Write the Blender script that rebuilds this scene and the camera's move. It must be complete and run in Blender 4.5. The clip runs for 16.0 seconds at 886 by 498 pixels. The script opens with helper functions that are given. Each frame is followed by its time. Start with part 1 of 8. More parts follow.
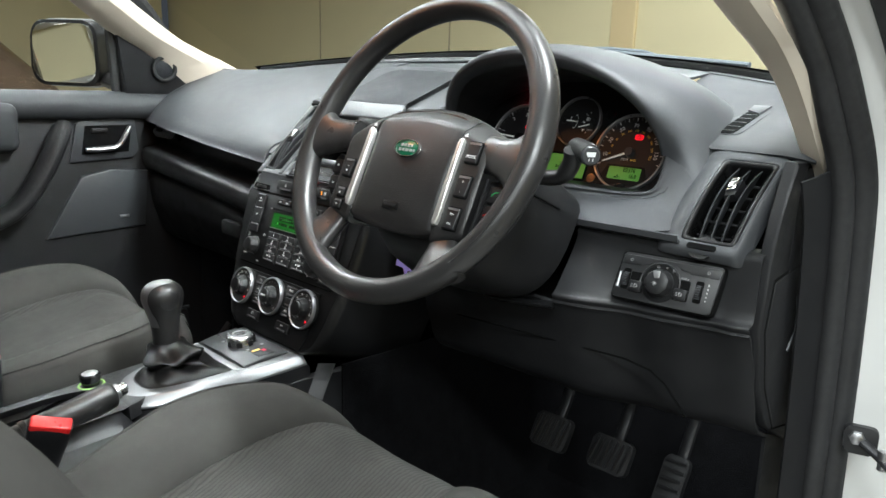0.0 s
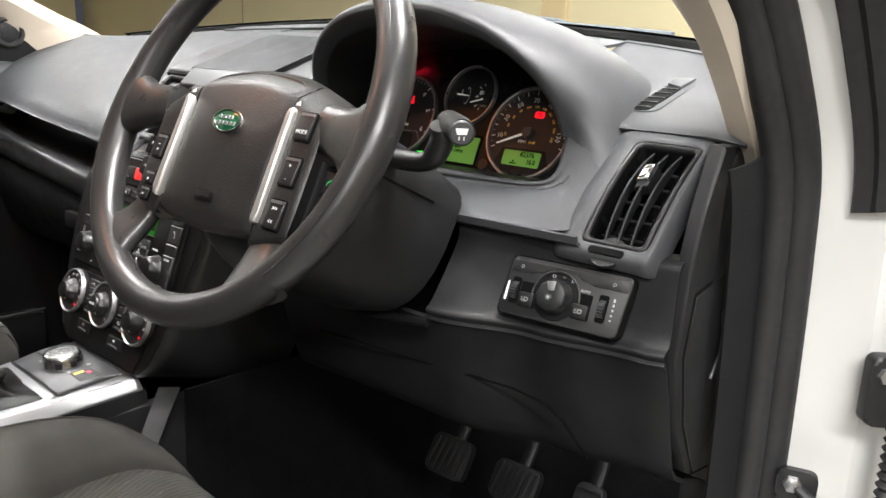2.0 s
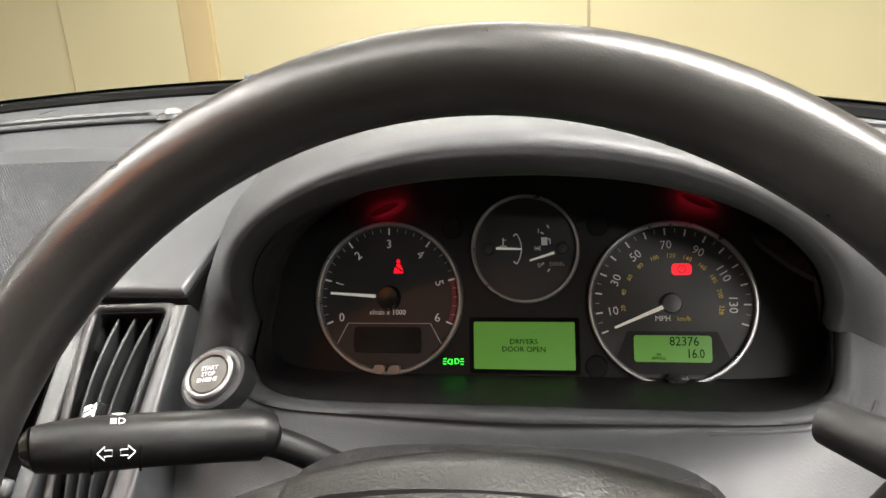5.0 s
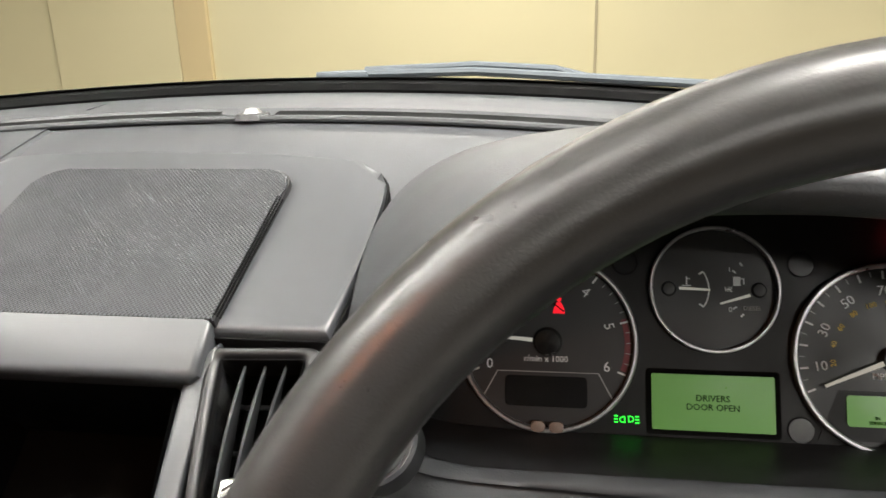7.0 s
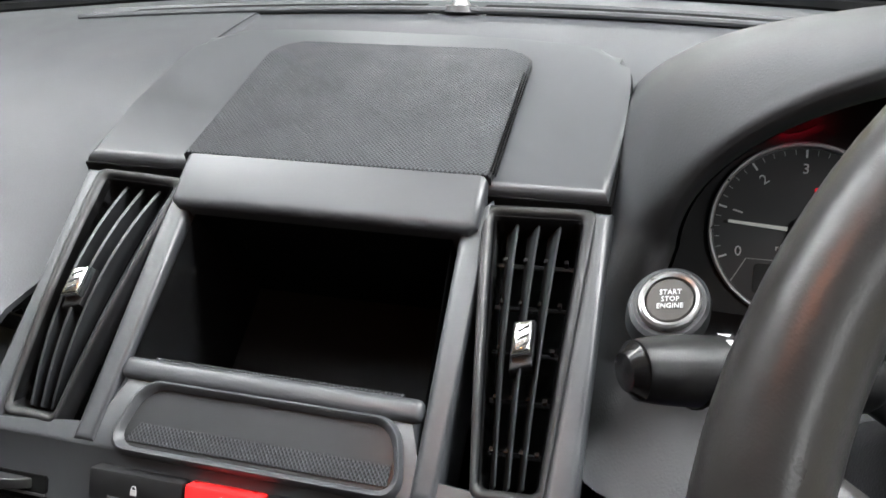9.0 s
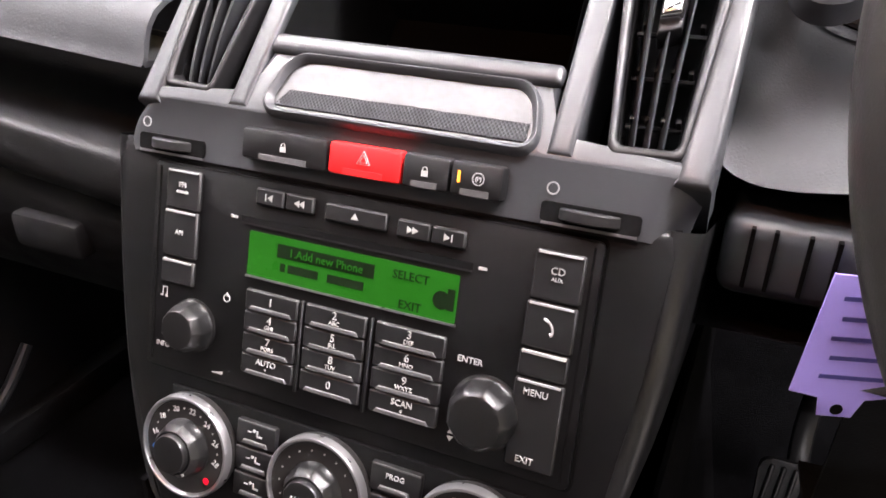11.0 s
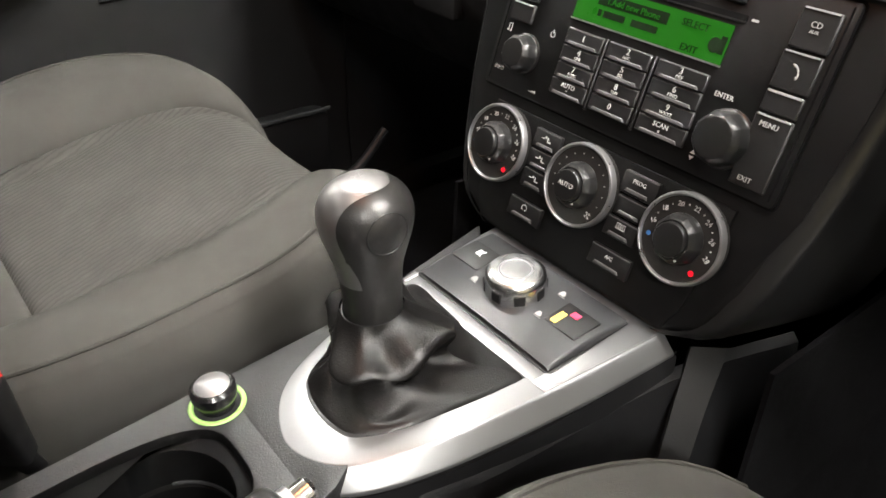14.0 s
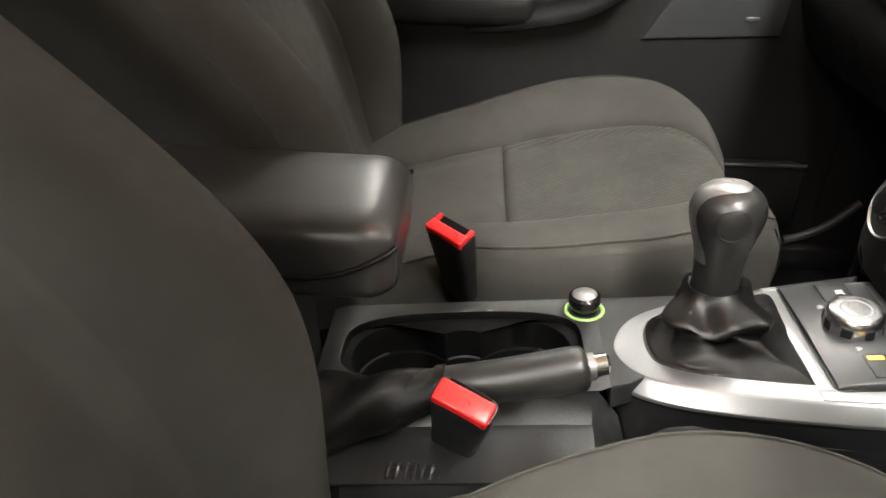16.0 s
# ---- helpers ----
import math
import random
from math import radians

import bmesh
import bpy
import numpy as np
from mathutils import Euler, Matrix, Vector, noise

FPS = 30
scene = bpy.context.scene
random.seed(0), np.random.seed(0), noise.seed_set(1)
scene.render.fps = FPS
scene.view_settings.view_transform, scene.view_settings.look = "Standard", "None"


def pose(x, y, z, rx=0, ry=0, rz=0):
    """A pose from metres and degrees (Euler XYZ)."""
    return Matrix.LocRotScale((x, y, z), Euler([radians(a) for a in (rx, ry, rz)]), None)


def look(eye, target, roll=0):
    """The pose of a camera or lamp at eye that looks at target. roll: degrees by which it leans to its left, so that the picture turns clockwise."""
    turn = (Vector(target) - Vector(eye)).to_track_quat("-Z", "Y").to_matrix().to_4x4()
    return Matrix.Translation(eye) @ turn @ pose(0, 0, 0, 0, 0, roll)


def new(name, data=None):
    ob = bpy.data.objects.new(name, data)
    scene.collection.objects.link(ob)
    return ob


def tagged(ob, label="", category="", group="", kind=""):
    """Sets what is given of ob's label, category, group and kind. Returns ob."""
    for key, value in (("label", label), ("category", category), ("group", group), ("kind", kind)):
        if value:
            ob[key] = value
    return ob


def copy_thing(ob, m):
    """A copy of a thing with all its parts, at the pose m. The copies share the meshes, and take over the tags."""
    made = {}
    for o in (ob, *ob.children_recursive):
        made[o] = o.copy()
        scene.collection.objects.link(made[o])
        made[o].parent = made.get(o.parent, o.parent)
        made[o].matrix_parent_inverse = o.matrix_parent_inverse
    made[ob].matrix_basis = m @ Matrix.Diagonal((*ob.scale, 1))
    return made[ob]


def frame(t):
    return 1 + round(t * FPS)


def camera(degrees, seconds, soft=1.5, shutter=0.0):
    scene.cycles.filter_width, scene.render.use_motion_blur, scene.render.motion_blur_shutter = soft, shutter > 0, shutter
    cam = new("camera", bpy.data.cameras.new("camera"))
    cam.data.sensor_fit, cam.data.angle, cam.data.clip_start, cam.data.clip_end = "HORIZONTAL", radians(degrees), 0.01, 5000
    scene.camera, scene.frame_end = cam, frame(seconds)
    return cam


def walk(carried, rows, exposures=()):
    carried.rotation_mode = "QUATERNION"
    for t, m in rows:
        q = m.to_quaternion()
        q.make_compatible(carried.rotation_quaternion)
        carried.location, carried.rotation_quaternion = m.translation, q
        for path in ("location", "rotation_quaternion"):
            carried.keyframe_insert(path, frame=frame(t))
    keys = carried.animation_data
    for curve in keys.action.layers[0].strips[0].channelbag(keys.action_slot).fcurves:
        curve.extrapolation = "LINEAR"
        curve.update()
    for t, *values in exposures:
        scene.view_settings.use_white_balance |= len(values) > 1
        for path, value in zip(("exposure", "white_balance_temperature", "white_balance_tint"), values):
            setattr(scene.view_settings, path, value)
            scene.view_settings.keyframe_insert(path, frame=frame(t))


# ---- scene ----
cam = camera(61.2, 16.0, shutter=0.15)
# seconds, eye (x, y, z), yaw, pitch, roll
PATH = [
    (0, 1.0394, -0.6790, 1.2918, 44.67, -14.01, -1.76),
    (0.5, 1.0374, -0.5739, 1.2789, 45.13, -13.94, -2.59),
    (1, 1.0301, -0.5205, 1.2795, 45.31, -14.00, -3.28),
    (1.5, 1.0212, -0.4856, 1.2600, 44.26, -14.42, -3.44),
    (2, 0.9726, -0.4741, 1.2618, 40.29, -14.71, -3.00),
    (2.5, 0.8124, -0.4654, 1.2868, 33.76, -14.83, -1.94),
    (3, 0.6843, -0.4361, 1.3189, 27.50, -14.89, -0.16),
    (3.5, 0.5787, -0.3446, 1.3524, 21.20, -15.30, 1.91),
    (6, 0.3892, -0.2215, 1.3753, 8.54, -17.72, 2.88),
    (6.5, 0.3511, -0.2018, 1.3737, 8.45, -17.55, 2.42),
    (7, 0.2927, -0.1785, 1.3765, 8.74, -17.24, 1.61),
    (7.5, 0.2425, -0.1609, 1.3853, 9.72, -17.45, 1.21),
    (8, 0.2082, -0.1846, 1.3947, 11.35, -18.25, 0.87),
    (8.5, 0.1865, -0.2084, 1.3676, 12.85, -19.10, -0.23),
    (9, 0.1780, -0.2205, 1.3268, 14.43, -20.32, -0.81),
    (11.5, 0.1824, -0.2879, 1.2015, 26.50, -30.63, -0.33),
    (12, 0.1962, -0.3103, 1.1762, 30.36, -31.96, -0.61),
    (12.5, 0.2079, -0.3401, 1.1624, 35.20, -33.20, -0.42),
    (13, 0.2182, -0.3686, 1.1630, 39.38, -34.31, -0.55),
    (13.5, 0.2568, -0.3788, 1.1707, 44.70, -34.03, -1.28),
    (14, 0.3073, -0.4114, 1.1788, 50.92, -34.62, -1.29),
    (14.5, 0.3582, -0.4452, 1.1892, 58.33, -34.78, -1.82),
    (15, 0.4143, -0.4673, 1.2026, 67.94, -34.56, -1.70),
    (15.5, 0.4699, -0.4510, 1.2119, 80.05, -33.34, -0.29),
    (16, 0.5329, -0.4043, 1.2282, 92.47, -31.05, 0.72),
]
walk(cam, [(t, pose(x, y, z, 90 + pitch, roll, yaw)) for t, x, y, z, yaw, pitch, roll in PATH], [(0.0, 0.05, 5750, 2), (2.0, 0.30, 6200, 10), (3.3, 0.31, 6500, 8), (6.0, 0.28, 6550, 9), (7.5, 0.00, 6450, 8), (8.1, -0.05, 6350, 8), (8.6, -0.12, 5850, 8), (9.0, -0.15, 5930, 8), (11.5, 0.90, 6350, 22), (13.0, 0.78, 6500, 13), (14.5, 0.46, 6480, 9), (16.0, 0.27, 6600, 9)])

# ---- light ----
world = bpy.data.worlds.new("world")
scene.world = world
world.use_nodes = True
world.node_tree.nodes["Background"].inputs[0].default_value = (0.9, 0.92, 1.0, 1)
world.node_tree.nodes["Background"].inputs[1].default_value = 0.05


def lamp(name, m, sx, sy, watts, colour):
    data = bpy.data.lights.new(name, "AREA")
    data.shape, data.size, data.size_y, data.energy, data.color = "RECTANGLE", sx, sy, watts, colour
    ob = new(name, data)
    ob.matrix_world = m
    return ob


# added lamps out of view, placed for brightness in the cabin: place, watts, colour
WHITE = (1.0, 0.955, 0.90)
LAMPS = [(-1.3, 0.25, 46, WHITE), (-0.5, -0.34, 22, WHITE), (1.3, 0.25, 88, WHITE), (-0.2, 2.5, 30, WHITE), (-3.3, -0.5, 42, WHITE), (2.0, -1.3, 92, WHITE), (2.0, -3.2, 95, WHITE), (-2.6, -6.0, 85, WHITE)]
for lx, ly, lw, lc in LAMPS:
    lamp("added_tube_lamp", look((lx, ly, 2.62), (lx, ly, 0)), 1.5, 0.30, lw, lc)
# the courtesy lamp in the headliner, a small orange bulb lit while the door is open
lamp("courtesy_lamp", look((0.03, -0.27, 1.578), (0.05, -0.20, 0)), 0.10, 0.04, 0.52, (1.0, 0.30, 0.07))


# ---- materials ----
def material(name, colour, rough=0.5, metal=0.0, grain=0.0, scale=600.0, mottle=0.15, mscale=6.0, kind="noise", coat=0.0, spec=0.5, emit=None, power=0.0, rvar=0.08, depth=0.4, tilt=0.0):
    mat = bpy.data.materials.new(name)
    mat.use_nodes = True
    nt = mat.node_tree
    n, ln = nt.nodes, nt.links
    b = n["Principled BSDF"]
    b.inputs["Roughness"].default_value = rough
    b.inputs["Metallic"].default_value = metal
    b.inputs["Specular IOR Level"].default_value = spec
    b.inputs["Coat Weight"].default_value = coat
    tc = n.new("ShaderNodeTexCoord")
    big = n.new("ShaderNodeTexNoise")
    big.inputs["Scale"].default_value = mscale
    big.inputs["Detail"].default_value = 6
    ln.new(tc.outputs["Object"], big.inputs["Vector"])
    ramp = n.new("ShaderNodeMapRange")
    ramp.inputs["From Min"].default_value, ramp.inputs["From Max"].default_value = 0.3, 0.7
    ramp.inputs["To Min"].default_value, ramp.inputs["To Max"].default_value = 1 - mottle, 1 + mottle
    ln.new(big.outputs["Fac"], ramp.inputs["Value"])
    mul = n.new("ShaderNodeVectorMath")
    mul.operation = "SCALE"
    mul.inputs[0].default_value = colour
    ln.new(ramp.outputs["Result"], mul.inputs["Scale"])
    ln.new(mul.outputs["Vector"], b.inputs["Base Color"])
    if rvar:
        rr = n.new("ShaderNodeMapRange")
        rr.inputs["From Min"].default_value, rr.inputs["From Max"].default_value = 0.3, 0.7
        rr.inputs["To Min"].default_value, rr.inputs["To Max"].default_value = max(0.02, rough - rvar), min(1, rough + rvar)
        mid = n.new("ShaderNodeTexNoise")
        mid.inputs["Scale"].default_value, mid.inputs["Detail"].default_value = mscale * 5, 5
        ln.new(tc.outputs["Object"], mid.inputs["Vector"])
        ln.new(mid.outputs["Fac"], rr.inputs["Value"])
        ln.new(rr.outputs["Result"], b.inputs["Roughness"])
    if grain:
        bump = n.new("ShaderNodeBump")
        bump.inputs["Strength"].default_value, bump.inputs["Distance"].default_value = grain, 0.001 * depth
        if kind == "leather":
            t = n.new("ShaderNodeTexVoronoi")
            t.feature = "DISTANCE_TO_EDGE"
            t.inputs["Scale"].default_value = scale
            warp = n.new("ShaderNodeTexNoise")
            warp.inputs["Scale"].default_value = scale * 0.4
            ln.new(tc.outputs["Object"], warp.inputs["Vector"])
            add = n.new("ShaderNodeMixRGB")
            add.inputs[0].default_value = 0.004
            ln.new(tc.outputs["Object"], add.inputs[1])
            ln.new(warp.outputs["Color"], add.inputs[2])
            ln.new(add.outputs[0], t.inputs["Vector"])
            out = t.outputs["Distance"]
        elif kind == "ribs":
            w = n.new("ShaderNodeTexWave")
            w.wave_type, w.bands_direction = "BANDS", "X"
            w.inputs["Scale"].default_value, w.inputs["Distortion"].default_value = scale, 3.0
            w.inputs["Detail"].default_value, w.inputs["Detail Scale"].default_value = 2, 1.2
            turn = n.new("ShaderNodeMapping")
            turn.inputs["Rotation"].default_value = (0, 0, radians(tilt))
            ln.new(tc.outputs["Object"], turn.inputs["Vector"])
            ln.new(turn.outputs["Vector"], w.inputs["Vector"])
            out = w.outputs["Fac"]
            # the shade in the rib troughs is put into the base colour too
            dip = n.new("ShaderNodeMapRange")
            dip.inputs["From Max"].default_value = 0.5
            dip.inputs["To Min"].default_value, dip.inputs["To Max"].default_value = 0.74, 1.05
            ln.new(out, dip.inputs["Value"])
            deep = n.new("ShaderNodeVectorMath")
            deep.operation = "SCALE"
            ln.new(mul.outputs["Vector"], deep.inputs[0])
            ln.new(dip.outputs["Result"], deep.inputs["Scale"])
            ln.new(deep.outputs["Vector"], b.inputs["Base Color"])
        elif kind == "dots":
            t = n.new("ShaderNodeTexVoronoi")
            t.feature = "F1"
            t.voronoi_dimensions = "2D"
            t.inputs["Scale"].default_value, t.inputs["Randomness"].default_value = scale, 0.0
            turn = n.new("ShaderNodeMapping")
            turn.inputs["Rotation"].default_value = (radians(-tilt), 0, radians(45))
            ln.new(tc.outputs["Object"], turn.inputs["Vector"])
            ln.new(turn.outputs["Vector"], t.inputs["Vector"])
            out = t.outputs["Distance"]
            # no real holes: dots darkened in the colour for the shade inside them
            hole = n.new("ShaderNodeMapRange")
            hole.inputs["From Min"].default_value, hole.inputs["From Max"].default_value = 0.25, 0.45
            hole.inputs["To Min"].default_value, hole.inputs["To Max"].default_value = 0.25, 1.3
            ln.new(out, hole.inputs["Value"])
            dark = n.new("ShaderNodeVectorMath")
            dark.operation = "SCALE"
            ln.new(mul.outputs["Vector"], dark.inputs[0])
            ln.new(hole.outputs["Result"], dark.inputs["Scale"])
            ln.new(dark.outputs["Vector"], b.inputs["Base Color"])
        else:
            t = n.new("ShaderNodeTexNoise")
            t.inputs["Scale"].default_value, t.inputs["Detail"].default_value = scale, 4
            ln.new(tc.outputs["Object"], t.inputs["Vector"])
            out = t.outputs["Fac"]
        ln.new(out, bump.inputs["Height"])
        ln.new(bump.outputs["Normal"], b.inputs["Normal"])
    if emit:
        b.inputs["Emission Color"].default_value = (*emit, 1)
        b.inputs["Emission Strength"].default_value = power
    return mat


DASH = material("dash_soft_plastic", (0.043, 0.0450, 0.0485), 0.50, grain=0.35, scale=420, kind="leather", mottle=0.08, spec=0.34, rvar=0.03)
SMOOTH = material("smooth_dark_plastic", (0.042, 0.0445, 0.0485), 0.38, grain=0.12, scale=1500, mottle=0.05, rvar=0.0, spec=0.55)
KNOBHIDE = material("knob_leather", (0.015, 0.0147, 0.0147), 0.36, grain=0.3, scale=520, kind="leather", mottle=0.06, rvar=0.02)
LOWER = material("lower_black_plastic", (0.0095, 0.0096, 0.0105), 0.5, grain=0.5, scale=480, kind="leather", mottle=0.1, spec=0.32)
BLACK = material("black_plastic", (0.012, 0.012, 0.013), 0.42, grain=0.1, scale=900, mottle=0.08)
FASCIA = material("fascia_black", (0.0052, 0.0052, 0.0055), 0.42, grain=0.15, scale=1600, mottle=0.08, spec=0.24)
BUTTON = material("button_black", (0.0112, 0.0112, 0.0118), 0.44, grain=0.1, scale=1800, mottle=0.06, spec=0.36)
GLOSS = material("gloss_black", (0.0075, 0.0075, 0.0080), 0.19, mottle=0.03, rvar=0.02)
TRAY = material("tray_plastic", (0.026, 0.0265, 0.028), 0.22, mottle=0.05, rvar=0.02)
RAIL = material("vent_rail_plastic", (0.030, 0.031, 0.033), 0.36, mottle=0.05, rvar=0.02)
CAPSILVER = material("cap_bronze_grey", (0.055, 0.052, 0.048), 0.42, metal=0.4, mottle=0.04, rvar=0.0)
DIAL = material("dial_silver", (0.72, 0.73, 0.74), 0.24, metal=1.0, mottle=0.02, rvar=0.01)
# near-black: shade in gaps and recesses put into the colour; also black print
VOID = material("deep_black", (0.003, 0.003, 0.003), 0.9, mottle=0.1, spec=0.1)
LEATHER = material("wheel_leather", (0.0235, 0.0228, 0.0226), 0.31, grain=0.16, scale=700, kind="leather", mottle=0.12, mscale=11, rvar=0.04)
HUB = material("airbag_grain", (0.0165, 0.0160, 0.0160), 0.40, grain=0.8, scale=420, kind="leather", mottle=0.1)
BOOT = material("gaiter_leather", (0.0060, 0.0057, 0.0057), 0.40, grain=0.5, scale=500, kind="leather", mottle=0.15, spec=0.27)
CONSOLE = material("console_grain", (0.017, 0.0172, 0.018), 0.38, grain=0.6, scale=480, kind="leather", mottle=0.1)
FABRIC = material("seat_cloth", (0.047, 0.0455, 0.042), 0.92, grain=0.5, scale=1300, mottle=0.12, mscale=14, spec=0.15, depth=0.5)
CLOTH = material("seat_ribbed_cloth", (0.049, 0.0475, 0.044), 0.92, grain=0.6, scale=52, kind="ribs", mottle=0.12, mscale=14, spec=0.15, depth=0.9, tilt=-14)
ARM = material("armrest_vinyl", (0.030, 0.0288, 0.0283), 0.31, grain=0.3, scale=480, kind="leather", mottle=0.06, rvar=0.02, spec=0.62)
CARPET = material("carpet", (0.006, 0.006, 0.007), 0.97, grain=1.0, scale=900, mottle=0.3, mscale=40, spec=0.1, depth=3)
SILVER = material("brushed_silver", (0.30, 0.305, 0.312), 0.34, metal=0.85, mottle=0.03, rvar=0.0)
SATIN = material("satin_silver", (0.42, 0.42, 0.43), 0.34, metal=0.9, mottle=0.04, mscale=30)
STRIP = material("wheel_strip_silver", (0.80, 0.79, 0.76), 0.36, metal=0.85, mottle=0.03)
KNOBSILVER = material("knob_silver", (0.29, 0.287, 0.29), 0.40, metal=0.9, mottle=0.02, mscale=40)
CHROME = material("chrome", (0.85, 0.86, 0.87), 0.16, metal=1.0, mottle=0.02, rvar=0.03)
PILLAR = material("beige_trim_cloth", (0.56, 0.50, 0.41), 0.85, grain=0.3, scale=900, mottle=0.06)
PAINT = material("white_car_paint", (0.66, 0.66, 0.645), 0.25, coat=0.6, mottle=0.02, mscale=2, rvar=0.0)
SEAL = material("door_seal_rubber", (0.016, 0.016, 0.017), 0.6, grain=0.3, scale=300, mottle=0.2, mscale=20)
PRINT = material("white_print", (0.75, 0.76, 0.77), 0.5, mottle=0.03)
KEYPRINT = material("key_print", (0.40, 0.40, 0.395), 0.55, mottle=0.05)
# paler than the keys: the light on ridges and edges put into colour
KEYRIDGE = material("key_ridge_lit_grey", (0.075, 0.075, 0.076), 0.55, mottle=0.08, mscale=60, spec=0.3)
DIALFACE = material("dial_face_grey", (0.018, 0.017, 0.0165), 0.45, mottle=0.06, mscale=50, spec=0.4)
KNOBBLACK = material("knob_black", (0.0085, 0.0085, 0.0088), 0.32, mottle=0.04, mscale=20, rvar=0.0)
# the shade inside the cups and the bin is put into this near-black
CUPBLACK = material("recess_shade_black", (0.0030, 0.0030, 0.0031), 0.72, grain=0.2, scale=900, mottle=0.1, spec=0.08)
CHEEK = material("cheek_black", (0.012, 0.012, 0.0125), 0.30, mottle=0.05, rvar=0.02, spec=0.5)
GREY = material("grey_print", (0.33, 0.33, 0.33), 0.5, mottle=0.03)
YELLOW = material("yellow_print", (0.75, 0.55, 0.10), 0.5, mottle=0.03)
RED = material("red_plastic", (0.72, 0.02, 0.02), 0.32, mottle=0.05)
REDGLOW = material("red_light", (0.4, 0.004, 0.01), 0.4, emit=(1.0, 0.004, 0.02), power=0.9)
GREENGLOW = material("green_light", (0.02, 0.4, 0.02), 0.4, emit=(0.03, 1.0, 0.05), power=2.0)
AMBER = material("amber_light", (0.5, 0.2, 0.02), 0.4, emit=(1.0, 0.3, 0.02), power=1.5)
LCD = material("green_lcd", (0.06, 0.15, 0.03), 0.35, emit=(0.13, 0.36, 0.045), power=0.30)
RADIOLCD = material("radio_lcd", (0.006, 0.04, 0.003), 0.35, emit=(0.012, 0.26, 0.006), power=0.23, spec=0.25)
LCDTEXT = material("lcd_text", (0.003, 0.010, 0.002), 0.7, spec=0.1)
NEEDLE = material("needle_white", (0.8, 0.8, 0.75), 0.5, emit=(1.0, 0.97, 0.85), power=0.15)
BADGE = material("green_enamel", (0.01, 0.10, 0.045), 0.2, coat=0.8, mottle=0.2, mscale=200)
PURPLE = material("purple_card", (0.36, 0.29, 0.78), 0.7, grain=0.15, scale=500)
INK = material("blue_ink", (0.06, 0.05, 0.25), 0.7)
BLUE = material("blue_print", (0.05, 0.2, 0.6), 0.5)
RING = material("green_ring", (0.25, 0.42, 0.12), 0.4, emit=(0.3, 0.6, 0.1), power=0.12)
WALLPAINT = material("cream_wall_panel", (0.70, 0.63, 0.40), 0.6, grain=0.25, scale=20, mottle=0.05, mscale=0.9, depth=2)
TAN = material("tan_wall_strip", (0.66, 0.53, 0.30), 0.6, grain=0.2, scale=25, mottle=0.06, mscale=1.5)
SEAM = material("wall_joint", (0.42, 0.36, 0.24), 0.8)
CEIL = material("ceiling_board", (0.7, 0.68, 0.62), 0.8, grain=0.2, scale=20, mottle=0.05, mscale=1)
FLOOR = material("painted_concrete", (0.24, 0.23, 0.215), 0.55, grain=0.4, scale=120, mottle=0.18, mscale=1.4, depth=1)
BROWNCAR = material("brown_car_paint", (0.10, 0.065, 0.045), 0.22, metal=0.3, coat=0.7, mottle=0.04)
DARKCAR = material("dark_car_paint", (0.035, 0.025, 0.022), 0.22, metal=0.3, coat=0.7, mottle=0.04)
TYRE = material("tyre_rubber", (0.02, 0.02, 0.02), 0.8, grain=0.3, scale=80)
MIRROR = material("mirror_glass", (0.86, 0.88, 0.88), 0.015, metal=1.0, mottle=0.0, rvar=0.0)
WIPER = material("grey_wiper", (0.12, 0.14, 0.16), 0.5, mottle=0.08, mscale=40)
HEADLINE = material("headliner_cloth", (0.60, 0.57, 0.50), 0.95, grain=0.3, scale=700, mottle=0.05)
GRILLE = material("woven_grille", (0.021, 0.0225, 0.026), 0.5, grain=0.8, scale=520, kind="dots", mottle=0.05, depth=1.0, spec=0.3)
MESHG = material("speaker_mesh", (0.022, 0.023, 0.026), 0.5, grain=1.0, scale=640, kind="dots", mottle=0.05, depth=0.6, spec=0.2)

GLASS = bpy.data.materials.new("clear_glass")
GLASS.use_nodes = True
_n, _l = GLASS.node_tree.nodes, GLASS.node_tree.links
_b = _n["Principled BSDF"]
_b.inputs["Base Color"].default_value = (0.97, 0.98, 0.97, 1)
_b.inputs["Roughness"].default_value = 0.0
_b.inputs["Transmission Weight"].default_value = 1.0
_b.inputs["IOR"].default_value = 1.01


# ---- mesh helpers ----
# parts built while FIT is CABIN are skewed to fit the camera's view
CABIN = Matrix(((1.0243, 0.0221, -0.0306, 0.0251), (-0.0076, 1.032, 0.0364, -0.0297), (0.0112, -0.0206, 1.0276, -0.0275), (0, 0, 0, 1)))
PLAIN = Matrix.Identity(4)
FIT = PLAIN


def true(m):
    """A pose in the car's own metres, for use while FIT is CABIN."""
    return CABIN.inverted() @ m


def thing(name, base, label="", category="", group="", kind=""):
    ob = new(name)
    ob.location = FIT @ Vector(base)
    ob.empty_display_size = 0.02
    return tagged(ob, label, category, group, kind)


def home(ob):
    """The place of a thing's base, seen from any of its parts."""
    while ob.parent:
        ob = ob.parent
    return Vector(ob.location)


